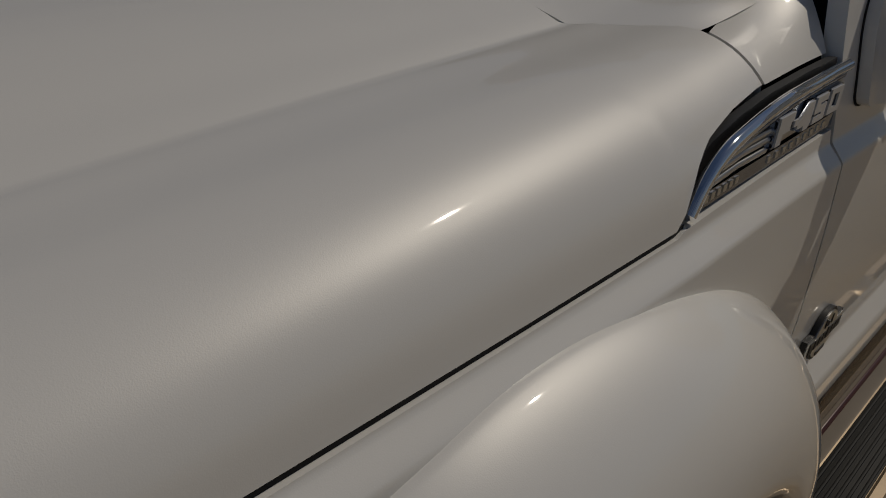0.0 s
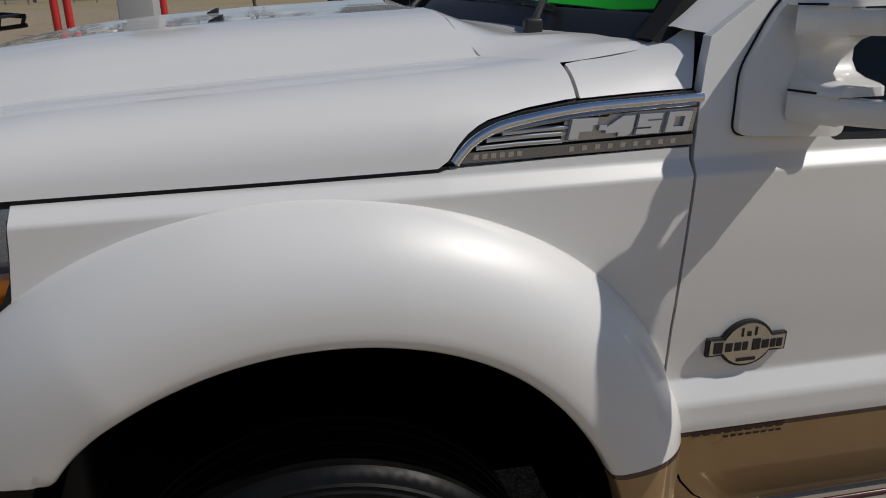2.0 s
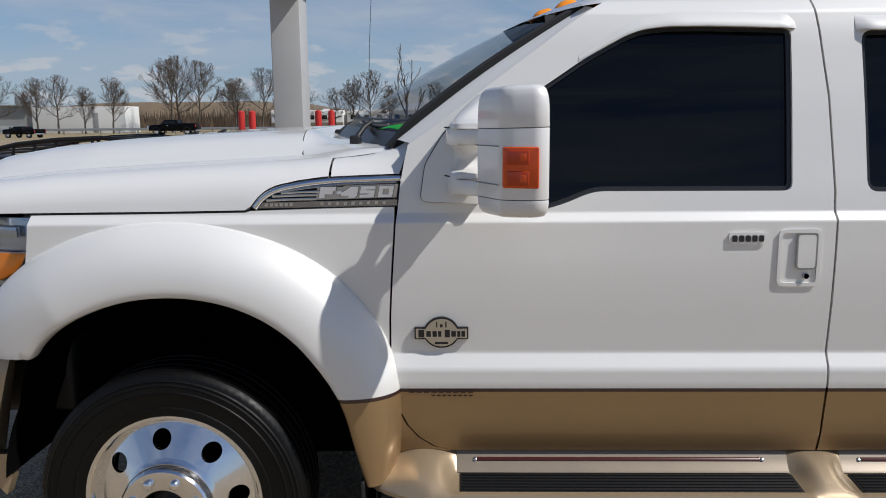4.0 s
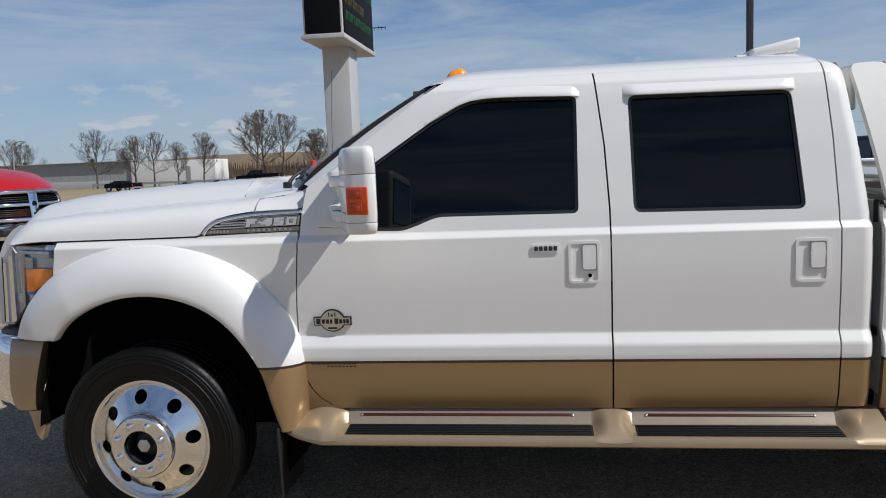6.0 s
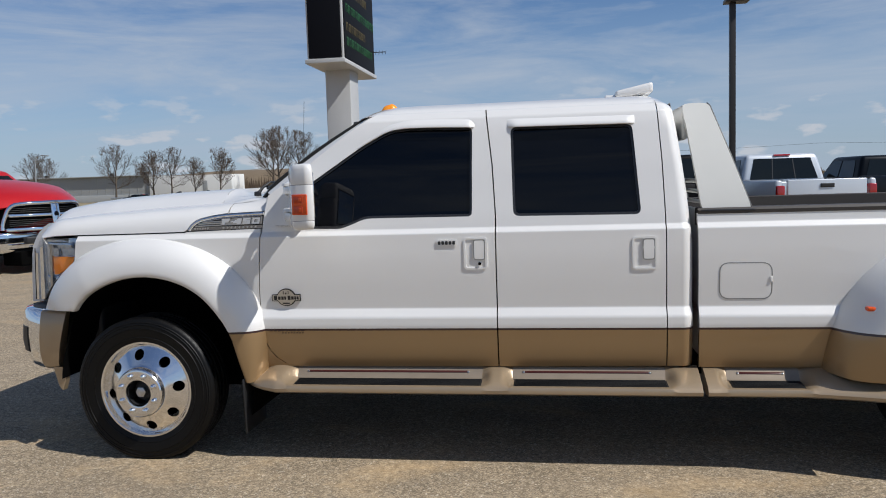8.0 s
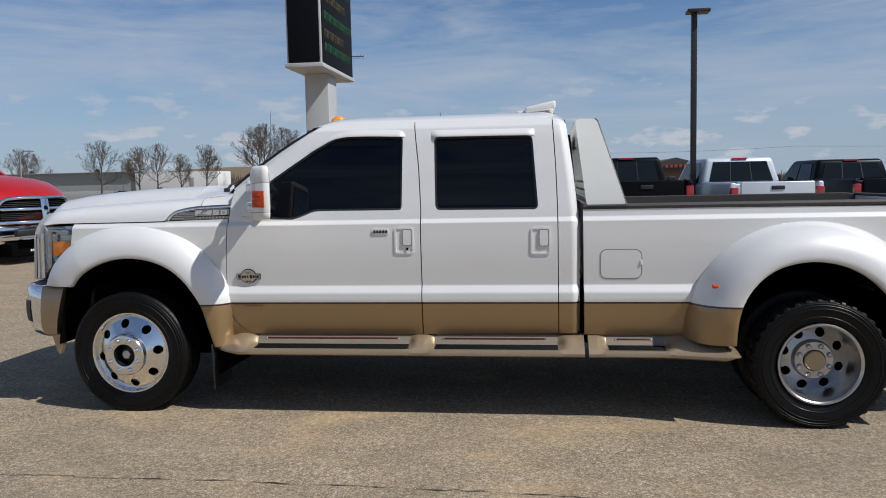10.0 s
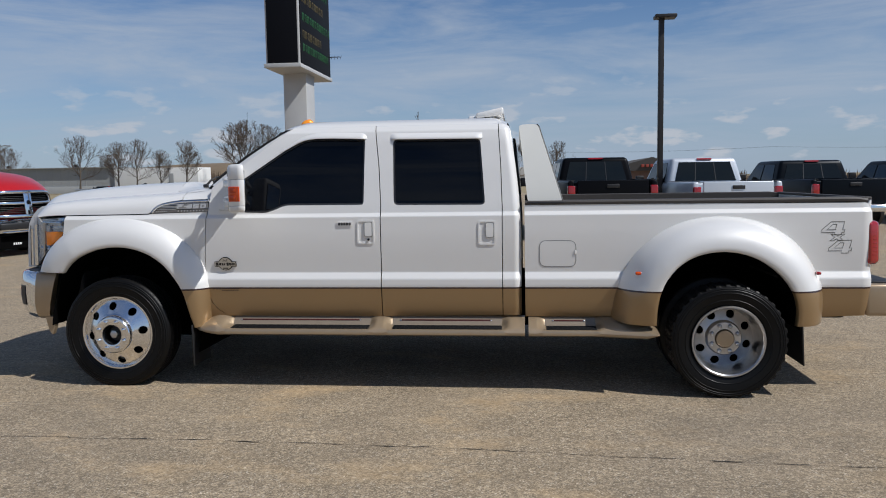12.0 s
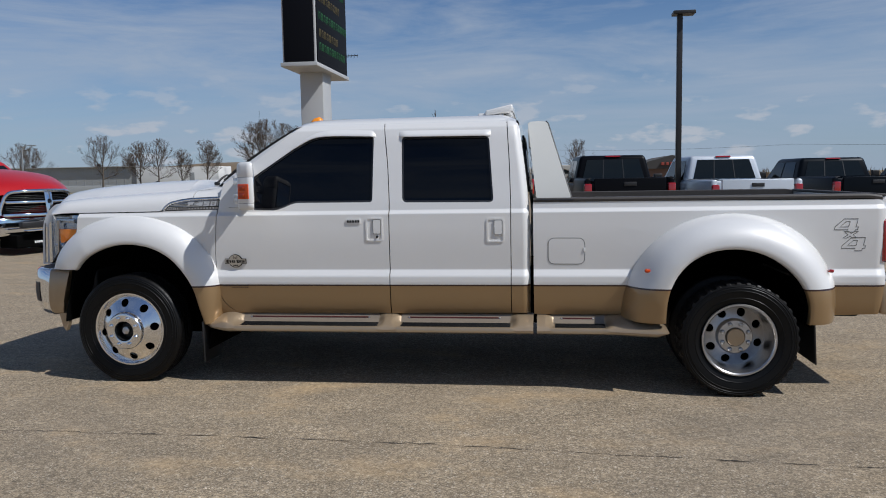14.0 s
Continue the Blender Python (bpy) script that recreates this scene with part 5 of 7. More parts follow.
# headlamps, grille, front bumper
M_HEADLIGHT = material("fog_lamp_lens", (0.30, 0.31, 0.33), 0.1, 0.5)
M_HOUSING = material("lamp_housing", (0.60, 0.66, 0.74), 0.16, 0.85)
feed(M_HOUSING, mixed(M_HOUSING, (0.16, 0.23, 0.36), (0.66, 0.73, 0.82), noisy(M_HOUSING, 9, 3, stretch=(0.4, 1, 3))), "Base Color")
for mirror in (False, True):
    f = mir if mirror else (lambda v: v)
    def face(x, z):
        return 0.048 + taper(-0.44) + 1.05 * max(0.0, -0.47 - x) ** 1.7
    xs_l = np.linspace(-0.815, -0.424, 14)
    vs = []
    for x in xs_l:
        zb = float(np.interp(x, [-0.815, -0.70, -0.60, -0.50, -0.444, -0.424], [0.89, 0.905, 0.98, 1.075, 1.120, 1.16]))
        for t in np.linspace(0, 1, 10):
            z = zb + (1.255 - zb) * float(t)
            vs.append(f((float(x), face(float(x), z) + 0.02 * (t - 0.5) ** 2, z)))
    lamp = pymesh("headlamp", vs, grid_faces(14, 10), M_LENS, truck, "clear headlamp with amber side lens", 60)
    back = [f((v[0] + 0.004, (2 - v[1] if mirror else v[1]) + 0.035, v[2])) for v in vs]
    pymesh("reflector", back, grid_faces(14, 10), M_HOUSING, lamp, sharp=60)
    for k, (x0, x1, z0, z1) in enumerate(((-0.70, -0.485, 1.195, 1.232), (-0.735, -0.60, 0.985, 1.03))):
        bm = bmesh.new()
        rbox(bm, (x0, 0.0, z0), (x1, 0.022, z1), 0.006, 2, lambda p: Vector(f((p.x, p.y + face(p.x, p.z) + 0.010, p.z))))
        part("reflector_bar", bm, M_HOUSING, lamp, sharp=50)
    vs = []
    for x in np.linspace(-0.625, -0.440, 10):
        x = float(x)
        zl = float(np.interp(x, [-0.59, -0.440], [1.045, 1.112]))
        for z, d in ((zl, 0.02), (zl, -0.003), (zl + 0.004, -0.006), (1.146, -0.006), (1.150, -0.003), (1.150, 0.02)):
            vs.append(f((x, face(x, z) + d, z)))
    pymesh("amber_side_lens", vs, grid_faces(10, 6) + [tuple(range(6)), tuple(range(54, 60))], M_AMBER_REFLECT, lamp, "amber side lens", 40)
    vs = []
    for z in np.linspace(0.96, 1.215, 12):
        for dx, d in ((-0.668, 0.008), (-0.662, -0.001), (-0.640, -0.001), (-0.634, 0.008)):
            x = dx - 0.10 * (1.16 - float(z)) * (1.16 > z)
            vs.append(f((x, face(x, float(z)) + d, float(z))))
    pymesh("lamp_divider", vs, grid_faces(12, 4), M_DARK_CHROME, lamp, sharp=40)
    turned("headlamp_bulb_bowl", [(0.055, -0.0), (0.05, 0.02), (0.02, 0.06), (0.001, 0.065)], f((-0.735, 0.24, 1.09)), M_CHROME, lamp, n=24, axis="x")
    # dark surround at the lamp's rear edge
    vs = []
    for t in np.linspace(0, 1, 12):
        z = 0.90 + 0.35 * float(t)
        x = float(np.interp(z, [0.90, 0.99, 1.07, 1.12, 1.16, 1.25], [-0.70, -0.60, -0.50, -0.444, -0.424, -0.416]))
        for dx, dy in ((-0.007, -0.001), (0.004, -0.002), (0.004, 0.03)):
            vs.append(f((x + dx, side(max(x, -0.42), z) + 0.012 + dy + (0.9 * max(0, -0.47 - x) ** 1.7), z)))
    pymesh("lamp_seal", vs, grid_faces(12, 3), M_TRIM, lamp)
grille = rounded("grille", (-0.880, 0.30, 0.90), (-0.80, 1.70, 1.255), 0.02, M_BLACK, truck, "chrome barred front grille")
for z in (0.93, 1.02, 1.11, 1.20):
    bm = bmesh.new()
    rbox(bm, (-0.915, 0.28, z), (-0.86, 1.72, z + 0.045), 0.016, 3, lambda p: Vector((p.x + 0.22 * (p.y - 1.0) ** 2 * 0.5, p.y, p.z)))
    part("grille_bar", bm, M_CHROME, grille, sharp=50)
for mirror in (False, True):
    f = mir if mirror else (lambda v: v)
    sg = -1 if mirror else 1
    y_at = (lambda x, z: 2 * YC - 0.235) if mirror else (lambda x, z: 0.235)
    surround = [(-0.826, 0.862), (-0.899, 0.862), (-0.893, 1.00), (-0.881, 1.15), (-0.869, 1.205), (-0.850, 1.246), (-0.826, 1.282), (-0.790, 1.318), (-0.752, 1.340), (-0.725, 1.342), (-0.760, 1.300), (-0.797, 1.249), (-0.812, 1.17)]
    fr = prism("grille_frame", surround, 0.0, 0.10 * sg, M_PALE_SILVER, grille, "bright curved grille surround", yfun=y_at)
    prism("bright_strip", [(-0.866, 0.875), (-0.850, 0.875), (-0.838, 1.16), (-0.852, 1.165)], -0.008 * sg, 0.02 * sg, M_CHROME, fr, yfun=y_at)
    prism("dark_joint", [(-0.8765, 0.875), (-0.872, 0.875), (-0.857, 1.19), (-0.860, 1.19)], -0.003 * sg, 0.02 * sg, M_SEAM, fr, yfun=y_at)
    prism("lamp_edge_trim", [(-0.838, 0.875), (-0.812, 0.875), (-0.803, 1.20), (-0.822, 1.19)], -0.005 * sg, 0.02 * sg, M_CHROME, fr, yfun=y_at)
BUMP = crom([(-0.518, 0.002), (-0.60, -0.004), (-0.675, 0.002), (-0.76, 0.032), (-0.842, 0.085), (-0.898, 0.16), (-0.938, 0.28), (-0.962, 0.48), (-0.976, 0.72), (-0.980, 1.0)], 41)
BUMP = [(p[0], p[1]) for p in BUMP] + [(p[0], 2 - p[1]) for p in BUMP[-2::-1]]
NB = len(BUMP)


def bumper_row(i, z, inset):
    x, y = BUMP[i]
    a, b = Vector(BUMP[max(0, i - 1)]), Vector(BUMP[min(NB - 1, i + 1)])
    n = Vector(((b - a).y, -(b - a).x)).normalized()
    x, y = x + n.x * inset, y + n.y * inset
    e = max(0.0, 1 - min(i, NB - 1 - i) / 7)
    return (x - 0.25 * e * max(0.0, 0.83 - z), y, z)


def bumper_band(name, i0, i1, rows, mat, parent, label=""):
    vs = [bumper_row(i, z, d) for i in range(i0, i1) for z, d in rows]
    m = len(rows)
    return pymesh(name, vs, grid_faces(i1 - i0, m) + [tuple(range(m)), tuple(range((i1 - i0 - 1) * m, (i1 - i0) * m))], mat, parent, label, 50)


probe = Vector(BUMP[20]) - Vector((-0.5, 0.8))
nn = Vector((BUMP[21][1] - BUMP[19][1], -(BUMP[21][0] - BUMP[19][0])))
SGN = 1 if nn.dot(probe) < 0 else -1
skin = [(0.846, 0.05), (0.842, 0.012), (0.828, 0.0), (0.76, -0.010), (0.68, -0.014), (0.60, -0.010), (0.54, 0.004), (0.505, 0.022), (0.485, 0.05), (0.487, 0.075)]
skin = [(z, d * SGN) for z, d in skin]
bumper = bumper_band("front_bumper", 5, NB - 5, skin, M_CHROME, truck, "chrome and champagne gold front bumper")
bumper_band("bumper_end", 0, 6, [(z, d - 0.003 * SGN) for z, d in skin], M_GOLD, bumper, "champagne gold bumper end")
bumper_band("bumper_end", NB - 6, NB, [(z, d - 0.003 * SGN) for z, d in skin], M_GOLD, bumper, "champagne gold bumper end")
for a, b in ((9, 15), (NB - 15, NB - 9)):
    bumper_band("fog_lamp_recess", a, b, [(0.742, -0.006 * SGN), (0.735, -0.016 * SGN), (0.66, -0.0185 * SGN), (0.59, -0.014 * SGN), (0.583, -0.004 * SGN)], M_BLACK, bumper)
    bumper_band("fog_lamp", a + 2, b - 1, [(0.715, -0.014 * SGN), (0.71, -0.020 * SGN), (0.66, -0.0225 * SGN), (0.615, -0.018 * SGN), (0.61, -0.012 * SGN)], M_HEADLIGHT, bumper, "clear fog lamp")
bumper_band("bumper_top_pad", 0, NB, [(0.834, 0.055 * SGN), (0.838, 0.045 * SGN), (0.850, 0.046 * SGN), (0.853, 0.055 * SGN), (0.853, 0.16 * SGN)], M_BLACK, bumper, "black bumper top pad")
for y in (0.02, 1.94):
    prism("air_deflector", [(-0.640, 0.50), (-0.556, 0.50), (-0.565, 0.42), (-0.588, 0.360), (-0.610, 0.385)], y, y + 0.04, M_GOLD, bumper)
rounded("front_core", (-0.80, 0.25, 0.55), (-0.45, 1.75, 1.235), 0.03, M_BLACK, truck)

# bed: rails, inside, tailgate, tail lamps, bumper
def bed_extras(mirror):
    f = mir if mirror else (lambda v: v)
    vs = []
    xs_b = np.linspace(3.031, 5.345, 30)
    for x in xs_b:
        x = float(x)
        d = 0.012 * max(0.0, (x - 5.25) / 0.095) ** 2
        for y, z in ((0.024, 1.312), (0.021, 1.330), (0.032, 1.342), (0.10, 1.344), (0.118, 1.338), (0.120, 1.25)):
            vs.append(f((x, y + d, z - d)))
    r = pymesh("bed_rail_cap", vs, grid_faces(30, 6), M_RAIL, truck, "brown-grey textured bed rail cap", 40)
    for x0, x1, z0 in ((3.05, 3.88, 0.80), (3.88, 4.88, 1.05), (4.88, 5.34, 0.80)):
        pymesh("bed_inner_wall", [f(v) for v in ((x0, 0.12, 1.33), (x1, 0.12, 1.33), (x1, 0.12, z0), (x0, 0.12, z0))], [(0, 1, 2, 3)], M_RAIL, truck)
    # tail lamp
    bm = bmesh.new()
    rbox(bm, (5.340, 0.0, 0.880), (5.442, 0.15, 1.178), 0.034, 5, lambda p: Vector(f((p.x - 0.10 * max(0, (p.z - 1.06)) - 0.05 * max(0, 0.95 - p.z), p.y + 0.035 * max(0, (p.x - 5.36) / 0.07), p.z))))
    t = part("tail_lamp", bm, M_RED, truck, "tall red tail lamp", sharp=60)
    for k in range(7):
        z = 0.945 + k * 0.026
        bm = bmesh.new()
        rbox(bm, (5.372, -0.0015, z), (5.412, 0.02, z + 0.010), 0.003, 1, lambda p: Vector(f((p.x - 0.12 * max(0, (p.z - 1.06)), p.y + 0.035 * max(0, (p.x - 5.36) / 0.07), p.z))))
        part("lens_rib", bm, M_RED, t)
    # markers on the rear flare
    for x, z, y, mat, w in ((3.80, 0.845, -0.152, M_AMBER, 0.022), (4.985, 0.838, -0.108, M_RED, 0.016)):
        bm = bmesh.new()
        rbox(bm, (x - w, y - 0.012, z - 0.011), (x + w, y + 0.03, z + 0.011), 0.010, 3, lambda p: Vector(f(p)))
        part("side_marker_lamp", bm, mat, truck, "small amber marker lamp" if mat is M_AMBER else "small red marker lamp", sharp=60)
    # mud flaps
    for x, y0, y1, z0, z1 in ((0.575, -0.09, 0.20, 0.15, 0.46), (4.85, -0.17, 0.42, 0.22, 0.75)):
        bm = bmesh.new()
        rbox(bm, (x, y0, z0), (x + 0.012, y1, z1), 0.004, 2, lambda p: Vector(f((p.x + 0.18 * (z1 - p.z) * (0.3 if x > 1 else 0.0), p.y + (0.05 * (z1 - p.z) if x < 1 else 0), p.z))))
        part("mud_flap", bm, M_BLACK, truck, "black rubber mud flap", sharp=50)


near_far(bed_extras)
rounded("bed_floor", (3.05, 0.79, 0.78), (5.34, 1.21, 0.83), 0.005, M_RAIL, truck)
for x0, x1 in ((3.05, 3.96), (4.78, 5.34)):
    for y0, y1 in ((0.10, 0.785), (1.215, 1.90)):
        rounded("bed_floor", (x0, y0, 0.78), (x1, y1, 0.83), 0.005, M_RAIL, truck)
rounded("bed_front_wall", (3.050, 0.05, 0.55), (3.075, 1.95, 1.335), 0.008, M_WHITE, truck)
rounded("tailgate", (5.335, 0.10, 0.80), (5.395, 1.90, 1.325), 0.012, M_WHITE, truck, "white tailgate")
rounded("tailgate_cap", (5.330, 0.09, 1.318), (5.392, 1.91, 1.340), 0.008, M_RAIL, truck)
bm = bmesh.new()
rbox(bm, (5.375, 0.03, 0.52), (5.585, 1.97, 0.745), 0.03, 4, lambda p: Vector((p.x - 0.10 * max(0, 0.45 - min(p.y, 2 - p.y)) ** 1.2 - 0.06 * max(0, 0.70 - p.z) * (p.x < 5.45) * -1, p.y, p.z)))
rb = part("rear_bumper", bm, M_GOLD, truck, "champagne gold rear bumper", sharp=50)
rounded("step_pad", (5.385, 0.08, 0.742), (5.57, 1.92, 0.757), 0.006, M_BLACK, rb)
rounded("hitch_frame", (5.10, 0.30, 0.46), (5.32, 1.70, 0.56), 0.02, M_BLACK, truck, "black steel hitch frame")

# fuel door and its ring, the bed decal
fd = glass_edge([(3.132, 0.876), (3.387, 0.874), (3.387, 1.060), (3.132, 1.062)], 0.05, 7)
fuel = panel("fuel_door", shrink(fd, 0.004), M_WHITE, truck, lambda x, z: bed_side(x, z) - 0.0015, label="white round-cornered fuel door", thick=0.006)
seam("fuel_door_gap", fd + fd[:1], 0.0042, fuel, lambda x, z: bed_side(x, z) - 0.0005, M_GREYLINE)
rounded("finger_notch", (3.376, bed_side(3.38, 0.98) - 0.006, 0.962), (3.389, bed_side(3.38, 0.98) - 0.001, 0.992), 0.003, M_WHITE, fuel)


M_DECAL_GREY = material("olive_grey_decal", (0.16, 0.16, 0.14), 0.5)
FOUR = [(0.42, 1.0), (1.0, 1.0), (0.92, 0.40), (1.02, 0.40), (0.99, 0.18), (0.89, 0.18), (0.865, 0.0), (0.56, 0.0), (0.585, 0.18), (0.0, 0.18), (0.03, 0.40)]
HOLE = [(0.50, 0.80), (0.665, 0.80), (0.612, 0.40), (0.25, 0.40)]
CROSS = [(0.0, 1.0), (0.34, 1.0), (0.55, 0.72), (0.80, 1.0), (1.12, 1.0), (0.72, 0.52), (1.0, 0.0), (0.66, 0.0), (0.46, 0.30), (0.20, 0.0), (-0.12, 0.0), (0.30, 0.50)]
decal = adopt(new("drive_decal"), truck, "grey outlined four by four decal")
for loop, x0, z0, w, h in ((FOUR, 5.032, 1.088, 0.150, 0.088), (HOLE, 5.032, 1.088, 0.150, 0.088), (CROSS, 5.098, 1.047, 0.078, 0.045), (FOUR, 5.082, 0.962, 0.150, 0.088), (HOLE, 5.082, 0.962, 0.150, 0.088)):
    pts = [(x0 + u * w, z0 + v * h) for u, v in loop]
    seam("decal_stroke", pts + pts[:2], 0.0045, decal, bed_side, M_DECAL_GREY, 0.0012)

# running boards
SOLID = ((0.07, 0.515), (0.04, 0.513), (0.0, 0.503), (-0.04, 0.488), (-0.075, 0.472), (-0.100, 0.459), (-0.120, 0.448), (-0.136, 0.436), (-0.143, 0.424), (-0.140, 0.408), (-0.126, 0.399), (0.07, 0.392))
HOLLOW = ((0.07, 0.515), (0.048, 0.511), (0.028, 0.486), (0.004, 0.455), (-0.006, 0.4480), (-0.110, 0.4385), (-0.116, 0.4445), (-0.136, 0.4425), (-0.143, 0.430), (-0.140, 0.408), (-0.126, 0.399), (0.07, 0.392))


def ease(q):
    q = max(0.0, min(1.0, q))
    return q * q * (3 - 2 * q)


def board(mirror, x_a, x_b, pockets, flare_end):
    """A moulded board with sunken steps; the rear one widens towards the wheel flare."""
    def put(x, y, z):
        out = -0.095 * max(0.0, (x - 3.50) / 0.42) ** 1.3 if flare_end and y < 0.05 else 0.0
        tip = 1.0 if flare_end else max(0.0, min(1.0, (x - x_a) / 0.20)) ** 0.5
        end = 1.0 if not flare_end else min(1.0, (x_b - x) / 0.10 + 0.25)
        v = (x, 0.07 + (y - 0.07) * (0.35 + 0.65 * tip) + out, 0.44 + (z - 0.44) * (0.30 + 0.70 * tip) * end)
        return Vector(mir(v) if mirror else v)

    NX, M, vs = 200, len(SOLID), []
    for i in range(NX):
        x = x_a + (x_b - x_a) * i / (NX - 1)
        p = 0.0
        for a, b in pockets:
            p = max(p, ease((x - a) / 0.075) * ease((b - x) / 0.075))
        hump = 0.014 * math.exp(-((x - 0.735) / 0.06) ** 2) if not flare_end else 0
        for k, ((ya, za), (yb, zb)) in enumerate(zip(SOLID, HOLLOW)):
            vs.append(put(x, ya + (yb - ya) * p, za + (zb - za) * p + (hump if 0 < k < 7 else 0)))
    faces = grid_faces(NX, M) + [tuple(range(M - 1, -1, -1)), tuple(range((NX - 1) * M, NX * M))]
    b = pymesh("running_board", vs, faces, M_GOLD, truck, "moulded champagne gold running board", 38)
    tread = lambda y: 0.4385 + 0.0913 * (y + 0.110)
    for a, c in pockets:
        a2, c2 = a + 0.072, c - 0.060
        bm = bmesh.new()
        rbox(bm, (a2, -0.109, 0.0), (c2, -0.010, 0.004), 0.0015, 1, lambda q: put(q.x, q.y, tread(q.y) + q.z))
        pad = part("step_pad", bm, M_PAD, b, "black ribbed step pad")
        for k in range(6):
            y = -0.105 + k * 0.0165
            bm = bmesh.new()
            rbox(bm, (a2 + 0.008, y, 0.003), (c2 - 0.008, y + 0.007, 0.0085), 0.002, 1, lambda q: put(q.x, q.y, tread(q.y) + q.z))
            part("pad_rib", bm, M_PAD, pad)
        n = 10
        vs = [put(x, y - 0.003, z + 0.0015) for x in np.linspace(a + 0.062, c - 0.062, n) for y, z in ((0.045, 0.5080), (0.028, 0.486), (0.004, 0.4565), (-0.004, 0.4520))]
        pymesh("pocket_panel", vs, grid_faces(n, 4), M_POCKET, b, "bronze step recess")
        bm = bmesh.new()
        rbox(bm, (a + 0.125, -0.006, 0.481), (c - 0.145, 0.004, 0.490), 0.003, 2, lambda q: put(q.x, q.y + 0.026 + 0.8 * (q.z - 0.486), q.z))
        strip = part("side_reflector", bm, M_BROWN_STRIP, b, "narrow red reflector strip")
        for x in (a + 0.120, c - 0.140):
            bm = bmesh.new()
            rbox(bm, (x - 0.006, -0.008, 0.481), (x + 0.006, 0.004, 0.490), 0.004, 2, lambda q: put(q.x, q.y + 0.026 + 0.8 * (q.z - 0.486), q.z))
            part("reflector_stud", bm, M_SILVER, strip)
    return b


for mirror in (False, True):
    board(mirror, 0.585, 3.027, ((0.805, 1.965), (2.005, 2.925)), False)
    board(mirror, 3.052, 3.93, ((3.105, 3.585),), True)

# headache rack behind the cab
for mirror in (False, True):
    f = mir if mirror else (lambda v: v)
    def rk(x, z):
        return 0.035 + 0.24 * max(0.0, (z - 1.325) / 0.57) ** 1.25
    loop = glass_edge([(3.052, 1.332), (3.298, 1.330), (3.130, 1.890), (3.085, 1.897), (2.990, 1.893)], 0.03, 5)
    bm = bmesh.new()
    vs0 = [bm.verts.new((x, 0, z)) for x, z in loop]
    for a, b in zip(vs0, vs0[1:] + vs0[:1]):
        bm.edges.new((a, b))
    bmesh.ops.triangle_fill(bm, use_beauty=True, use_dissolve=False, edges=bm.edges)
    for z in [1.36 + 0.05 * k for k in range(11)]:
        bmesh.ops.bisect_plane(bm, geom=bm.verts[:] + bm.edges[:] + bm.faces[:], dist=1e-5, plane_co=(0, 0, z), plane_no=(0, 0, 1))
    ret = bmesh.ops.extrude_face_region(bm, geom=list(bm.faces))
    inn = {v for v in ret["geom"] if isinstance(v, bmesh.types.BMVert)}
    for v in bm.verts:
        v.co = Vector(f((v.co.x, rk(v.co.x, v.co.z) + (0.035 if v in inn else 0), v.co.z)))
    if not mirror:
        rack = part("headache_rack", bm, M_CREAM, truck, "cream white louvred rack behind the cab", sharp=45)
    else:
        part("rack_side", bm, M_CREAM, rack, sharp=45)
    edge = [(3.300, 1.332), (3.215, 1.615), (3.136, 1.880), (3.122, 1.893)]
    bm = bmesh.new()
    tube(bm, [f((x, rk(x, z) + 0.012, z)) for x, z in edge], 0.006, 8)
    part("rack_edge_trim", bm, M_BLACK, rack)
    rounded("rack_foot", *((3.045, 0.02, 1.322), (3.31, 0.10, 1.334)) if not mirror else ((3.045, 1.90, 1.322), (3.31, 1.98, 1.334)), 0.004, M_TRIM, rack)
bm = bmesh.new()
rbox(bm, (2.995, 0.285, 1.705), (3.025, 1.715, 1.890), 0.012, 3, lambda p: Vector((p.x - 0.02 * (p.z - 1.665), p.y, p.z)))
part("rack_header", bm, M_CREAM, rack)
for k in range(3):
    z = 1.365 + k * 0.055
    bm = bmesh.new()
    rbox(bm, (3.05, 0.10, z), (3.085, 1.90, z + 0.016), 0.004, 1, lambda p: Vector((p.x, p.y, p.z - 0.4 * (p.x - 3.06))))
    part("louvre", bm, M_CREAM, rack)
bm = bmesh.new()
tube(bm, [(0.43, 1.56, 1.42), (0.43, 1.56, 1.46)], 0.012, 10)
tube(bm, [(0.43, 1.56, 1.45), (0.445, 1.56, 1.9), (0.460, 1.56, 2.15)], 0.0013, 6)
part("antenna", bm, M_BLACK, truck, "thin black radio antenna mast")

# wheels and the dark underside
for mirror in (False, True):
    sg = -1 if not mirror else 1
    Y = (lambda y: y) if not mirror else (lambda y: 2 * YC - y)
    wheel(truck, 0.002, 0.400, True, sg, Y(0.005))
    wheel(truck, 4.388, 0.386, False, sg, Y(-0.098))
    w = next(o for o in truck.children if o.name.startswith("rear_wheel"))
    turned("inner_dual_tyre", [(0.262, -0.086), (0.30, -0.104), (0.345, -0.111), (0.385, -0.096), (0.396, -0.08), (0.396, 0.08), (0.385, 0.096), (0.345, 0.111), (0.262, 0.086)], (4.379, Y(0.235), 0.392), M_RUBBER, truck, "black inner dual tyre", 72)
for x, r in ((0.0, 0.07), (4.379, 0.085)):
    turned("axle", [(0.001, -0.80), (r, -0.80), (r, -0.2), (r * 1.9, -0.12), (r * 1.9, 0.12), (r, 0.2), (r, 0.80), (0.001, 0.80)], (x, YC, 0.392), M_LINER, truck, "dark steel axle", 20)
for y in (0.55, 1.36):
    rounded("chassis_rail", (-0.75, y, 0.52), (5.3, y + 0.09, 0.70), 0.015, M_LINER, truck, "black chassis rail")
rounded("cab_floor", (0.70, 0.09, 0.50), (2.97, 1.91, 0.62), 0.02, M_LINER, truck)
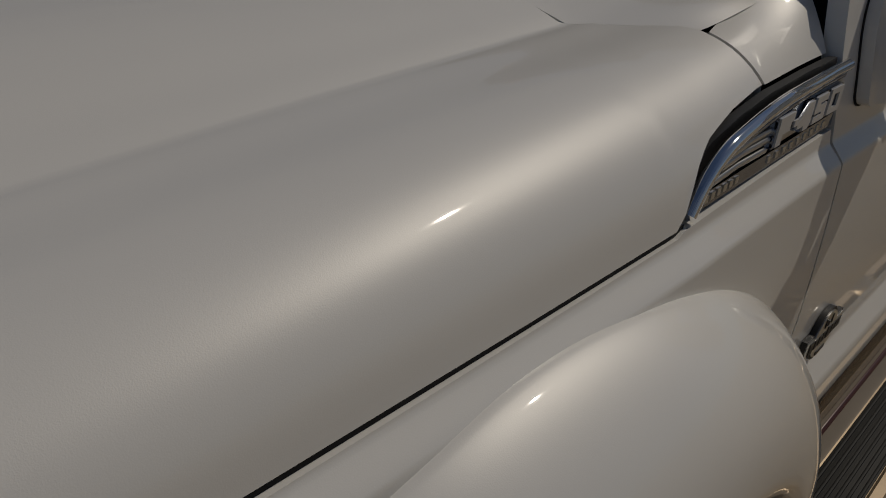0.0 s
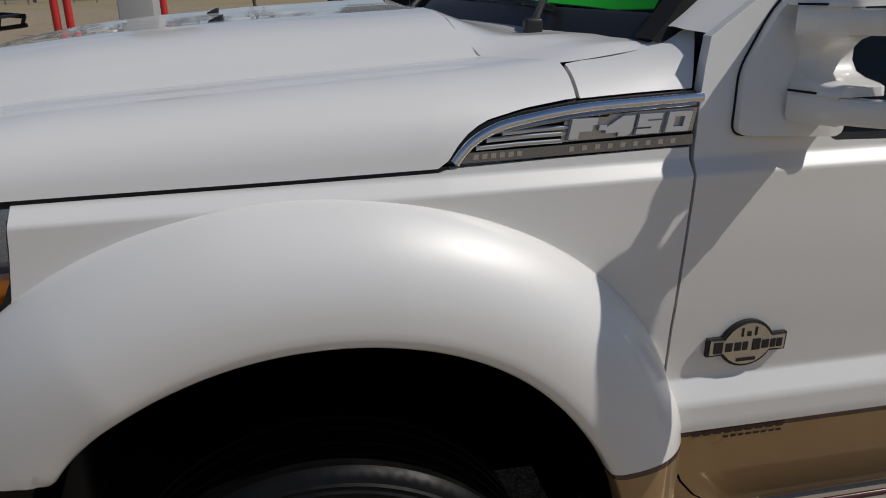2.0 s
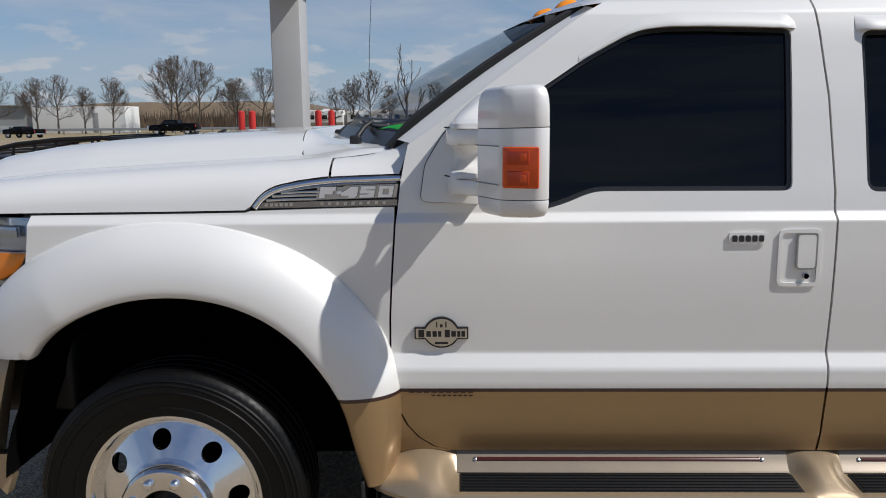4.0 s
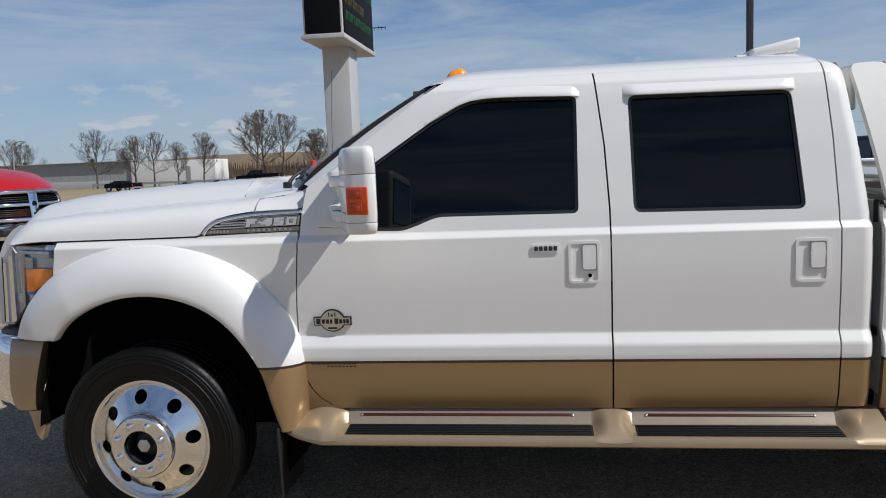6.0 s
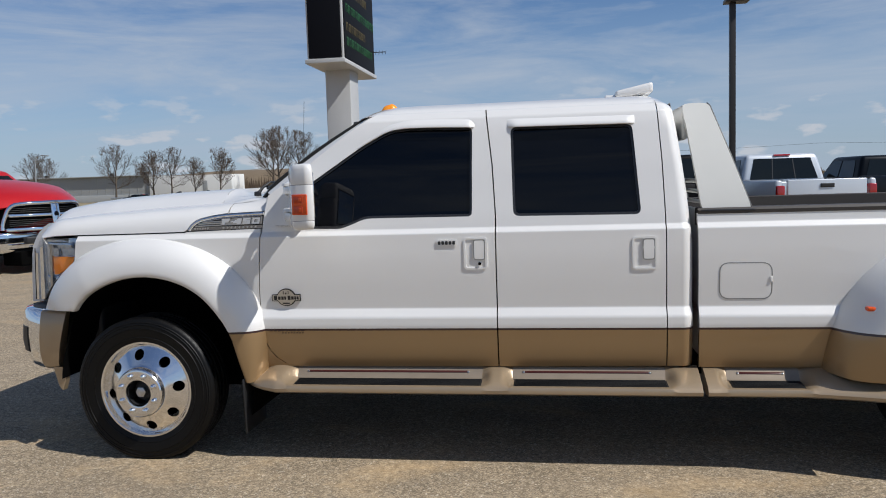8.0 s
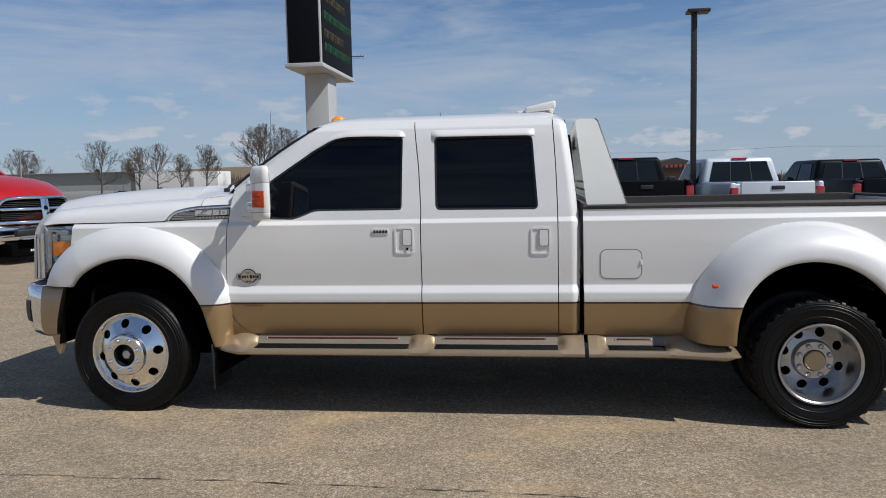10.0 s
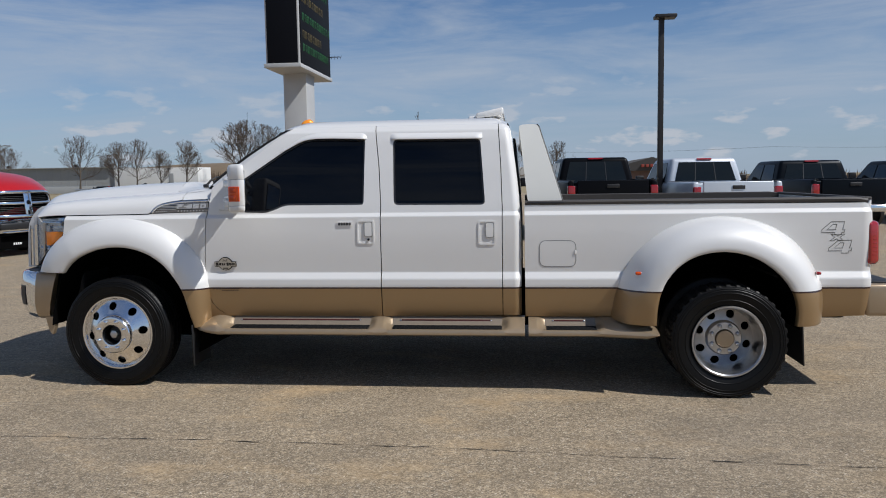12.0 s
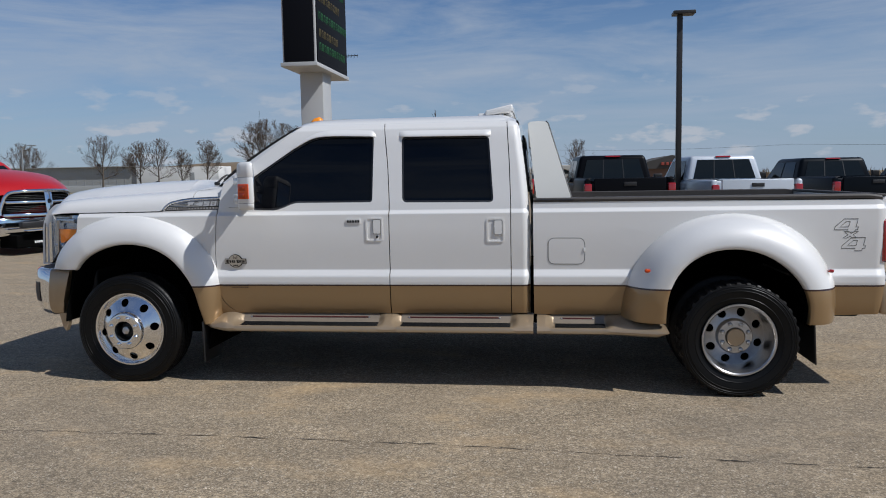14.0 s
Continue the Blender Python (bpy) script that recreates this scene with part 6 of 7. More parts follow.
rounded("engine_bay", (-0.45, 0.64, 0.45), (0.72, 1.36, 1.20), 0.04, M_LINER, truck)
rounded("firewall", (0.70, 0.10, 0.60), (0.76, 1.90, 1.36), 0.01, M_LINER, truck)
rounded("fuel_tank", (2.0, 0.45, 0.36), (3.2, 0.95, 0.58), 0.05, M_LINER, truck, "black fuel tank")
rounded("gearbox", (0.75, 0.75, 0.34), (2.3, 1.25, 0.58), 0.06, M_LINER, truck)
bm = bmesh.new()
tube(bm, [(1.6, 1.5, 0.42), (3.3, 1.5, 0.42), (4.1, 1.45, 0.6), (5.2, 1.45, 0.5)], 0.04, 10)
part("exhaust_pipe", bm, M_ALLOY_DULL, truck)


# ---- ground ----
def ground_sheet():
    bm = bmesh.new()
    bmesh.ops.create_grid(bm, x_segments=2, y_segments=2, size=3000)
    me = bpy.data.meshes.new("ground")
    bm.to_mesh(me)
    bm.free()
    m = material("worn_asphalt_and_field", (0.22, 0.20, 0.17), 0.92)
    nt = m.node_tree
    g = nt.nodes.new("ShaderNodeNewGeometry")
    s = nt.nodes.new("ShaderNodeSeparateXYZ")
    nt.links.new(g.outputs["Position"], s.inputs["Vector"])

    def noise_at(scale, detail=5, rough=0.6, stretch=(1, 1, 1)):
        mp = node(m, "ShaderNodeMapping", Scale=stretch)
        nt.links.new(g.outputs["Position"], mp.inputs["Vector"])
        n = node(m, "ShaderNodeTexNoise", Scale=scale, Detail=detail, Roughness=rough)
        nt.links.new(mp.outputs["Vector"], n.inputs["Vector"])
        return n.outputs["Fac"]

    v = node(m, "ShaderNodeTexVoronoi", Scale=120.0, Randomness=1.0)
    nt.links.new(g.outputs["Position"], v.inputs["Vector"])
    sep = nt.nodes.new("ShaderNodeSeparateColor")
    nt.links.new(v.outputs["Color"], sep.inputs["Color"])
    stone = ramp(m, sep.outputs["Red"], 0.05, 0.95, (0.160, 0.121, 0.076), (0.50, 0.398, 0.263))
    pale = ramp(m, sep.outputs["Green"], 0.90, 0.97)
    base = mixed(m, stone, (0.64, 0.56, 0.44), pale)
    base = mixed(m, base, (0.085, 0.068, 0.048), ramp(m, v.outputs["Distance"], 0.55, 0.95))
    broad = noise_at(0.55, 6, 0.6, (1, 1.5, 1))
    base = mixed(m, base, (0.340, 0.260, 0.163), ramp(m, broad, 0.25, 0.75, (0.10,) * 3, (0.45,) * 3))
    rust = ramp(m, noise_at(1.1, 6, 0.62, (0.9, 1.4, 1)), 0.54, 0.72, (0, 0, 0), (0.60, 0.60, 0.60))
    base = mixed(m, base, (0.50, 0.345, 0.175), rust)
    dark = ramp(m, noise_at(0.33, 4, 0.5), 0.55, 0.75, (0, 0, 0), (0.35, 0.35, 0.35))
    base = mixed(m, base, (0.19, 0.162, 0.128), dark)
    mottle = ramp(m, noise_at(26.0, 4, 0.65), 0.30, 0.72, (0.64, 0.64, 0.64), (1.26, 1.26, 1.26))
    blot = ramp(m, noise_at(2.4, 6, 0.62, (0.9, 1.3, 1)), 0.30, 0.72, (0.80, 0.80, 0.80), (1.12, 1.12, 1.12))
    for layer in (mottle, blot):
        mul = nt.nodes.new("ShaderNodeMix")
        mul.data_type, mul.blend_type = "RGBA", "MULTIPLY"
        mul.inputs["Factor"].default_value = 1.0
        nt.links.new(base, mul.inputs["A"])
        nt.links.new(layer, mul.inputs["B"])
        base = mul.outputs["Result"]
    # dry grass beyond the lot
    gr = mixed(m, (0.20, 0.155, 0.085), (0.33, 0.27, 0.15), noise_at(0.08, 6, 0.7))
    wob = nt.nodes.new("ShaderNodeMath")
    wob.operation = "MULTIPLY_ADD"
    wob.inputs[1].default_value = 5.0
    nt.links.new(noise_at(0.2, 4), wob.inputs[0])
    nt.links.new(s.outputs["Y"], wob.inputs[2])
    edge = nt.nodes.new("ShaderNodeMath")
    edge.operation = "GREATER_THAN"
    edge.inputs[1].default_value = 72.0
    nt.links.new(wob.outputs[0], edge.inputs[0])
    base = mixed(m, base, gr, edge.outputs[0])
    feed(m, base, "Base Color")
    bumped(m, sep.outputs["Blue"], 0.30, 0.006)
    me.materials.append(m)
    return tagged(new("ground", me), "worn grey-tan asphalt lot with rusty stains", "ground", kind="structure")


ground = ground_sheet()
M_CRACK = material("crack_dirt", (0.03, 0.025, 0.02), 0.95)
rng = random.Random(5)
crack_at = (((-4.0, -1.20), (-0.21, -1.249), (1.24, -1.244), (2.54, -1.279), (3.51, -1.354), (4.63, -1.426), (9.0, -1.50)),)
for line in crack_at:
    vs, n = [], 620
    for i in range(n):
        x = line[0][0] + (line[-1][0] - line[0][0]) * i / (n - 1)
        y = float(np.interp(x, [p[0] for p in line], [p[1] for p in line])) + 0.020 * noise.noise(Vector((x * 3, 0, 0))) + 0.013 * noise.noise(Vector((x * 16, 3, 0))) + 0.008 * noise.noise(Vector((x * 47, 9, 0)))
        w = max(0.0005, 0.0022 + 0.006 * noise.noise(Vector((x * 6, 7, 0))) + 0.003 * noise.noise(Vector((x * 40, 2, 0))))
        vs += [(x, y - w, 0.004), (x, y + w, 0.004)]
    tagged(pymesh("pavement_crack", vs, grid_faces(n, 2), M_CRACK, None), "thin dark crack running along the asphalt", "crack", kind="structure")


# ---- electronic pylon sign, lamp posts, bollards ----
M_SIGN_GREY = material("sign_grey_paint", (0.46, 0.46, 0.45), 0.45)
feed(M_SIGN_GREY, mixed(M_SIGN_GREY, (0.42, 0.42, 0.41), (0.50, 0.50, 0.49), noisy(M_SIGN_GREY, 1.5, 5)), "Base Color")
M_LED = material("dark_led_panel", (0.004, 0.0045, 0.007), 0.6, Specular_IOR_Level=0.12)
M_LED_ON = material("green_led", (0.0, 0.0, 0.0), 0.5, Emission_Color=(0.03, 0.50, 0.05, 1), Emission_Strength=0.20)
M_LED_AMBER = material("amber_led", (0.0, 0.0, 0.0), 0.5, Emission_Color=(0.50, 0.34, 0.03, 1), Emission_Strength=0.20)
sign = thing("pylon_sign", (-2.35, 12.9, 0), "tall grey pylon sign with black electronic message panels", "sign")
rounded("sign_post", (-2.66, 12.50, 0), (-2.10, 13.20, 4.06), 0.02, M_SIGN_GREY, sign, "grey steel sign post")
rounded("sign_base", (-2.76, 11.45, 4.03), (-1.91, 14.25, 4.12), 0.012, M_SIGN_GREY, sign)
body = rounded("sign_cabinet", (-2.72, 11.50, 4.12), (-1.95, 14.20, 6.55), 0.015, M_SIGN_GREY, sign, "light grey sign cabinet")
rounded("end_panel", (-2.68, 11.475, 4.135), (-1.985, 11.51, 6.50), 0.006, M_LED, body, "dark smooth end panel")
panel_led = rounded("display_panel", (-1.96, 11.57, 4.135), (-1.925, 14.13, 6.50), 0.006, M_LED, body, "black display with dim green and amber rows")
for k in range(24):
    z = 4.2 + k * 0.095
    rounded("panel_joint", (-1.9245, 11.58, z), (-1.9225, 14.12, z + 0.008), 0.0005, M_SEAM, panel_led)
for row, (z, count) in enumerate(((4.42, 11), (4.72, 8), (5.10, 12), (5.50, 9), (5.90, 11))):
    for k in range(count):
        y = 11.72 + 0.205 * k
        for dy, dz, w, h in ((0.0, 0.0, 0.028, 0.17), (0.09, 0.0, 0.028, 0.17), (0.028, 0.142, 0.062, 0.028)):
            rounded("lit_bar", (-1.9225, y + dy, z + dz), (-1.9205, y + dy + w, z + dz + h), 0.0005, M_LED_AMBER if row % 2 else M_LED_ON, panel_led)
bm = bmesh.new()
tube(bm, [(-1.95, 14.0, 4.62), (-1.62, 14.0, 4.62)], 0.010, 6)
for k in range(4):
    tube(bm, [(-1.85 + 0.08 * k, 13.96, 4.56), (-1.85 + 0.08 * k, 14.04, 4.66)], 0.006, 5)
part("antenna", bm, M_BLACK, body, "black finned antenna")

M_RED_POST = material("red_bollard_paint", (0.50, 0.022, 0.016), 0.45)
feed(M_RED_POST, mixed(M_RED_POST, (0.42, 0.018, 0.014), (0.56, 0.03, 0.02), noisy(M_RED_POST, 4, 5)), "Base Color")
bol = thing("bollard", (-8.23, 30, 0), "tall red painted steel bollard on the lot", "bollard", "red bollards")
turned("bollard_post", [(0.14, 0.0), (0.14, 1.86), (0.125, 1.93), (0.07, 1.975), (0.001, 1.985)], (-8.23, 30, 0), M_RED_POST, bol, n=20, axis="z")
turned("base_collar", [(0.20, 0.0), (0.20, 0.05), (0.14, 0.06)], (-8.23, 30, 0), M_SIGN_GREY, bol, n=20, axis="z")
for x, y in ((-7.78, 30.0), (-5.05, 30.2), (-4.50, 30.2)):
    copy_thing(bol, pose(x, y, 0))

M_POLE = material("dark_bronze_pole", (0.020, 0.018, 0.017), 0.45)
lamp_post = thing("street_lamp", (6.69, 16.2, 0), "dark bronze parking-lot lamp post with flat head", "street lamp")
rounded("pole", (6.62, 16.13, 0.6), (6.76, 16.27, 5.72), 0.012, M_POLE, lamp_post)
turned("concrete_base", [(0.001, 0.0), (0.28, 0.0), (0.28, 0.58), (0.24, 0.62), (0.001, 0.62)], (6.69, 16.2, 0), M_SIGN_GREY, lamp_post, n=28, axis="z")
rounded("lamp_head", (6.50, 15.98, 5.70), (7.07, 16.40, 5.79), 0.02, M_POLE, lamp_post)
M_GALV = material("galvanised_steel", (0.42, 0.43, 0.44), 0.45, 0.7)
far_lamp = thing("street_lamp", (-66.6, 90, 0), "grey galvanised road lamp with curved arm", "street lamp")
bm = bmesh.new()
tube(bm, [(-66.6, 90, 0), (-66.6, 90, 3), (-66.55, 90, 6.1), (-66.2, 90, 6.6), (-65.4, 90, 6.75), (-64.9, 90, 6.72)], 0.09, 8, taper=lambda t: 1.2 - 0.5 * t)
part("pole", bm, M_GALV, far_lamp)
rounded("lamp_head", (-65.2, 89.85, 6.62), (-64.5, 90.15, 6.76), 0.05, M_GALV, far_lamp)


# ---- parked vehicles ----
def plain_wheel(v, x, y, r, s, mat):
    w = adopt(new("wheel"), v)
    turned("tyre", [(r * 0.62, -0.10), (r * 0.75, -0.125), (r * 0.93, -0.12), (r, -0.10), (r, 0.10), (r * 0.93, 0.12), (r * 0.62, 0.10)], (x, y, r), M_RUBBER, w, n=40)
    turned("rim", [(r * 0.63, s * 0.10), (r * 0.60, s * 0.085), (r * 0.50, s * 0.05), (r * 0.22, s * 0.075), (r * 0.20, s * 0.09), (0.001, s * 0.09)], (x, y, r), mat, w, n=40)
    return w


def auto_paint(name, color, metal=0.2):
    m = material(name, color, 0.35, metal, Coat_Weight=0.35 if max(color) > 0.1 else 0.04, Coat_Roughness=0.05, Specular_IOR_Level=0.5 if max(color) > 0.1 else 0.10)
    lo = tuple(c * 0.86 for c in color)
    feed(m, mixed(m, lo, color, noisy(m, 1.2, 4)), "Base Color")
    return m


M_CAR_GLASS = material("car_glass", (0.006, 0.009, 0.010), 0.02, 0.0, IOR=1.4)
M_HEADLAMP = material("headlamp_lens", (0.42, 0.44, 0.47), 0.08, 0.6)
M_MARK = material("white_mark", (0.7, 0.7, 0.7), 0.6)


def pickup(at, heading, paint, label, chrome_front=False, roof=1.87, bed_top=1.38, group="", grow=(1, 1, 1)):
    """A parked crew-cab pickup; heading in degrees from +x, its tail behind the origin."""
    v = thing("pickup_truck", (0, 0, 0), label, "truck", group)
    W = 0.98
    tuck = lambda p: Vector((p.x, p.y * (1 - 0.05 * max(0.0, (0.75 - p.z) / 0.3)), p.z))
    # bed with open box
    for s in (-1, 1):
        bm = bmesh.new()
        rbox(bm, (-2.95, s * W - 0.07, 0.52), (-0.92, s * W + 0.07, bed_top), 0.05, 3, lambda p: tuck(Vector((p.x, p.y - s * 0.04 * max(0, p.z - 1.15) / 0.2, p.z))))
        part("bed_side", bm, paint, v, sharp=50)
        rounded("bed_rail", (-2.92, s * 0.90 - 0.05, bed_top - 0.005), (-0.93, s * 0.90 + 0.05, bed_top + 0.012), 0.008, M_BLACK, v)
    rounded("bed_floor", (-2.9, -0.9, 0.70), (-0.92, 0.9, 0.76), 0.01, M_BLACK, v)
    tg = rounded("tailgate", (-3.0, -0.80, 0.62), (-2.92, 0.80, bed_top), 0.02, paint, v, shape=lambda p: Vector((p.x + 0.02 * math.cos(p.y * 1.5) * -1, p.y, p.z)))
    rounded("tailgate_handle", (-3.03, -0.14, bed_top - 0.18), (-2.99, 0.14, bed_top - 0.09), 0.012, M_BLACK, tg)
    for s in (-1, 1):
        lamp = rounded("tail_lamp", (-3.0, s * 0.93 - 0.085, bed_top - 0.46), (-2.86, s * 0.93 + 0.085, bed_top - 0.12), 0.03, M_RED, v, "red tail lamp")
    rounded("rear_bumper", (-3.10, -0.98, 0.45), (-2.92, 0.98, 0.64), 0.04, M_CHROME, v)
    # lower cab and hood
    bm = bmesh.new()
    rbox(bm, (-0.90, -1.0, 0.48), (1.25, 1.0, 1.28), 0.06, 3, tuck)
    part("cab_body", bm, paint, v, sharp=50)
    bm = bmesh.new()
    hz, drop, dome, back = (1.47, 0.335, 0.09, 0.42) if chrome_front else (1.24, 0.085, 0.035, 0.10)
    ws = [-0.98, -0.96, -0.90, -0.75, -0.5, -0.25, 0.0, 0.25, 0.5, 0.75, 0.90, 0.96, 0.98]
    hv = []
    for q in range(15):
        x = 1.15 + 1.60 * q / 14
        for w in ws:
            z = hz - drop * max(0.0, (x - 1.3) / 1.4) ** 2 + dome * math.cos(w * 1.6) - 0.09 * max(0.0, (abs(w) - 0.86) / 0.12) ** 2 - (0.07 if q == 14 else 0.018 if q == 13 else 0)
            hv.append(bm.verts.new((x - back * (abs(w) / 0.98) ** 3 * max(0.0, (x - 1.9) / 0.85), w, z)))
        hv += [bm.verts.new((x - back * max(0.0, (x - 1.9) / 0.85), s2 * 0.98, 0.55)) for s2 in (1, -1)]
    mm = len(ws) + 2
    for q in grid_faces(15, mm, True):
        bm.faces.new([hv[a] for a in q])
    bm.faces.new(hv[:mm])
    bm.faces.new(hv[-mm:])
    part("hood", bm, paint, v, sharp=50)
    # greenhouse
    def lean(p):
        t = (p.z - 1.22) / (roof - 1.22)
        x = p.x
        if p.x > 0.2:
            x = p.x - 0.62 * t * (p.x - 0.2) / 1.15
        else:
            x = p.x + 0.16 * t * (0.2 - p.x) / 1.1
        return Vector((x, p.y * (1 - 0.17 * t), p.z + 0.02 * math.cos(p.y * 1.3) * (t > 0.9)))
    bm = bmesh.new()
    rbox(bm, (-0.90, -0.98, 1.22), (1.35, 0.98, roof), 0.11, 5, lean)
    cab = part("cab_roof", bm, paint, v, sharp=50)
    H = roof - 1.22
    def flat(name, quad, n, mat):
        q = [lean(Vector(a)) for a in quad]
        vs = [a + Vector(n) for a in q] + [a - Vector(n) for a in q]
        return pymesh(name, [tuple(a) for a in vs], [(0, 1, 2, 3), (4, 7, 6, 5), (0, 4, 5, 1), (1, 5, 6, 2), (2, 6, 7, 3), (3, 7, 4, 0)], mat, cab)
    flat("rear_window", [(-0.905, -0.80, 1.34), (-0.905, 0.80, 1.34), (-0.905, 0.76, roof - 0.10), (-0.905, -0.76, roof - 0.10)], (-0.006, 0, 0), M_CAR_GLASS)
    for y in (-0.27, 0.27):
        flat("window_bar", [(-0.905, y - 0.012, 1.34), (-0.905, y + 0.012, 1.34), (-0.905, y + 0.012, roof - 0.10), (-0.905, y - 0.012, roof - 0.10)], (-0.010, 0, 0), M_BLACK)
    flat("stop_lamp", [(-0.90, -0.22, roof - 0.055), (-0.90, 0.22, roof - 0.055), (-0.89, 0.22, roof - 0.02), (-0.89, -0.22, roof - 0.02)], (-0.018, 0, 0.0), M_RED)
    flat("windscreen", [(1.355, -0.86, 1.30), (1.355, 0.86, 1.30), (1.355, 0.84, roof - 0.09), (1.355, -0.84, roof - 0.09)], (0.008, 0, 0.004), M_CAR_GLASS)
    for s in (-1, 1):
        flat("side_window", [(-0.62, s * 0.985, 1.31), (0.14, s * 0.985, 1.31), (0.14, s * 0.985, roof - 0.11), (-0.58, s * 0.985, roof - 0.11)], (0, s * 0.006, 0), M_CAR_GLASS)
        flat("side_window", [(0.22, s * 0.985, 1.31), (1.12, s * 0.985, 1.31), (1.10, s * 0.985, roof - 0.11), (0.22, s * 0.985, roof - 0.11)], (0, s * 0.006, 0), M_CAR_GLASS)
        m = rounded("side_mirror", (0.98, s * 1.16 - 0.11, 1.26), (1.08, s * 1.16 + 0.11, 1.50), 0.03, M_BLACK, v)
        rounded("door_pull", (0.32, s * 1.005 - 0.02, 1.10), (0.50, s * 1.005 + 0.02, 1.14), 0.01, M_CHROME, v)
        for x in (-1.95, 1.75):
            plain_wheel(v, x, s * 0.86, 0.40, s, M_ALLOY)
            turned("wheel_arch", [(0.47, s * 0.02 - 0.05), (0.49, s * 0.02 + 0.05), (0.44, s * 0.02 + 0.05)], (x, s * 0.97, 0.42), M_BLACK, v, n=40)
    # front
    if chrome_front:
        bow = lambda p: Vector((p.x - 0.22 * (abs(p.y) / 0.66) ** 2 - 0.12 * (p.z - 0.72), p.y, p.z))
        half = [(-0.79, 0.71), (-0.775, 0.80), (-0.735, 0.93), (-0.69, 1.04), (-0.63, 1.10), (-0.50, 1.125), (-0.25, 1.135), (0.0, 1.138)]
        ring = crom(half + [(-y, z) for y, z in half[-2::-1]], 61)
        gr = pymesh("grille", [tuple(bow(Vector((x, p[0] * k, 0.9 + (p[1] - 0.9) * k)))) for x, k in ((2.50, 1.0), (2.86, 1.0), (2.86, 0.5)) for p in ring] + [(2.80, 0, 0.90)],
                    grid_faces(3, 61) + [(122 + i, 123 + i, 183) for i in range(60)], M_LINER, v, "chrome crossbar grille")
        bm = bmesh.new()
        tube(bm, [bow(Vector((2.885, p[0], p[1]))) for p in ring], 0.034, 10)
        part("grille_surround", bm, M_CHROME, gr, "rounded chrome grille surround", 60)
        for lo, hi in (((2.83, -0.75, 0.685), (2.93, 0.75, 0.745)), ((2.83, -0.70, 0.912), (2.915, 0.70, 0.968)), ((2.83, -0.085, 0.70), (2.925, 0.07, 1.12))):
            bm = bmesh.new()
            rbox(bm, lo, hi, 0.02, 3)
            bmesh.ops.subdivide_edges(bm, edges=[e for e in bm.edges if abs((e.verts[0].co - e.verts[1].co).y) > 0.5], cuts=9)
            for q in bm.verts:
                q.co = bow(q.co)
            part("grille_bar", bm, M_CHROME, gr, sharp=50)
        for y0, y1 in ((-0.69, -0.085), (0.07, 0.69)):
            for z in (0.775, 0.805, 0.835, 0.865, 0.995, 1.025, 1.055):
                bm = bmesh.new()
                tube(bm, [bow(Vector((2.868, y0 + (y1 - y0) * k / 8, z))) for k in range(9)], 0.004, 5)
                part("mesh_wire", bm, M_BLACK, gr)
        turned("grille_emblem", [(0.001, 0.0), (0.045, 0.0), (0.055, -0.012), (0.05, -0.022), (0.001, -0.026)], (2.90, -0.008, 0.94), M_DARK_CHROME, gr, n=20, axis="x")
        for s in (-1, 1):
            rounded("headlamp", (2.22, s * 0.86 - 0.09, 0.80), (2.50, s * 0.86 + 0.09, 1.06), 0.05, M_HEADLAMP, v, "clear front headlamp", shape=lambda p: Vector((p.x - 0.9 * max(0.0, abs(p.y) - 0.78), p.y, p.z)))
        bp = rounded("front_bumper", (2.60, -1.02, 0.345), (2.98, 1.02, 0.675), 0.06, M_CHROME, v, "chrome front bumper", shape=lambda p: Vector((p.x - 0.40 * (abs(p.y) / 1.02) ** 3, p.y, p.z)))
        rounded("bumper_intake", (2.90, -0.62, 0.49), (2.988, 0.62, 0.595), 0.02, M_BLACK, bp, shape=lambda p: Vector((p.x - 0.40 * (abs(p.y) / 1.02) ** 3, p.y, p.z)))
        rounded("bumper_lip", (2.90, -0.55, 0.425), (3.0, 0.55, 0.455), 0.012, M_CHROME, bp, shape=lambda p: Vector((p.x - 0.40 * (abs(p.y) / 1.02) ** 3, p.y, p.z)))
        pl = rounded("plow_mount", (2.35, -0.66, 0.13), (2.80, 0.62, 0.37), 0.03, M_LINER, v, "black steel plow mount")
        for k in range(4):
            rounded("mark_bar", (2.798, -0.30 + 0.045 * k, 0.205), (2.805, -0.268 + 0.045 * k, 0.245), 0.001, M_MARK, pl)
    else:
        rounded("front_end", (2.6, -0.9, 0.5), (2.85, 0.9, 1.1), 0.06, M_CHROME, v)
    v.matrix_basis = Matrix.Translation((at[0], at[1], 0)) @ pose(0, 0, 0, 0, 0, heading) @ Matrix.Diagonal((*grow, 1))
    return v


M_RAM_RED = auto_paint("red_car_paint", (0.52, 0.010, 0.012))
M_CAR_BLACK = auto_paint("black_car_paint", (0.004, 0.004, 0.005))
M_CAR_NAVY = auto_paint("dark_navy_car_paint", (0.005, 0.007, 0.010))
M_CAR_SILVER = auto_paint("silver_white_car_paint", (0.62, 0.66, 0.70), 0.25)
pickup((-10.98, 11.00), -16, M_RAM_RED, "red pickup truck with chrome crossbar grille and plow mount", True, 1.72, grow=(1.22, 1.15, 1.20))
pickup((4.78, 15.8), 95, M_CAR_BLACK, "black pickup truck parked tail-out on the lot", roof=1.985, bed_top=1.41, group="parked pickups", grow=(1.03, 1.03, 1))
pickup((7.72, 16.8), 97, M_CAR_SILVER, "silver-white pickup truck parked tail-out on the lot", roof=1.945, bed_top=1.33, group="parked pickups", grow=(1.06, 1.06, 1))
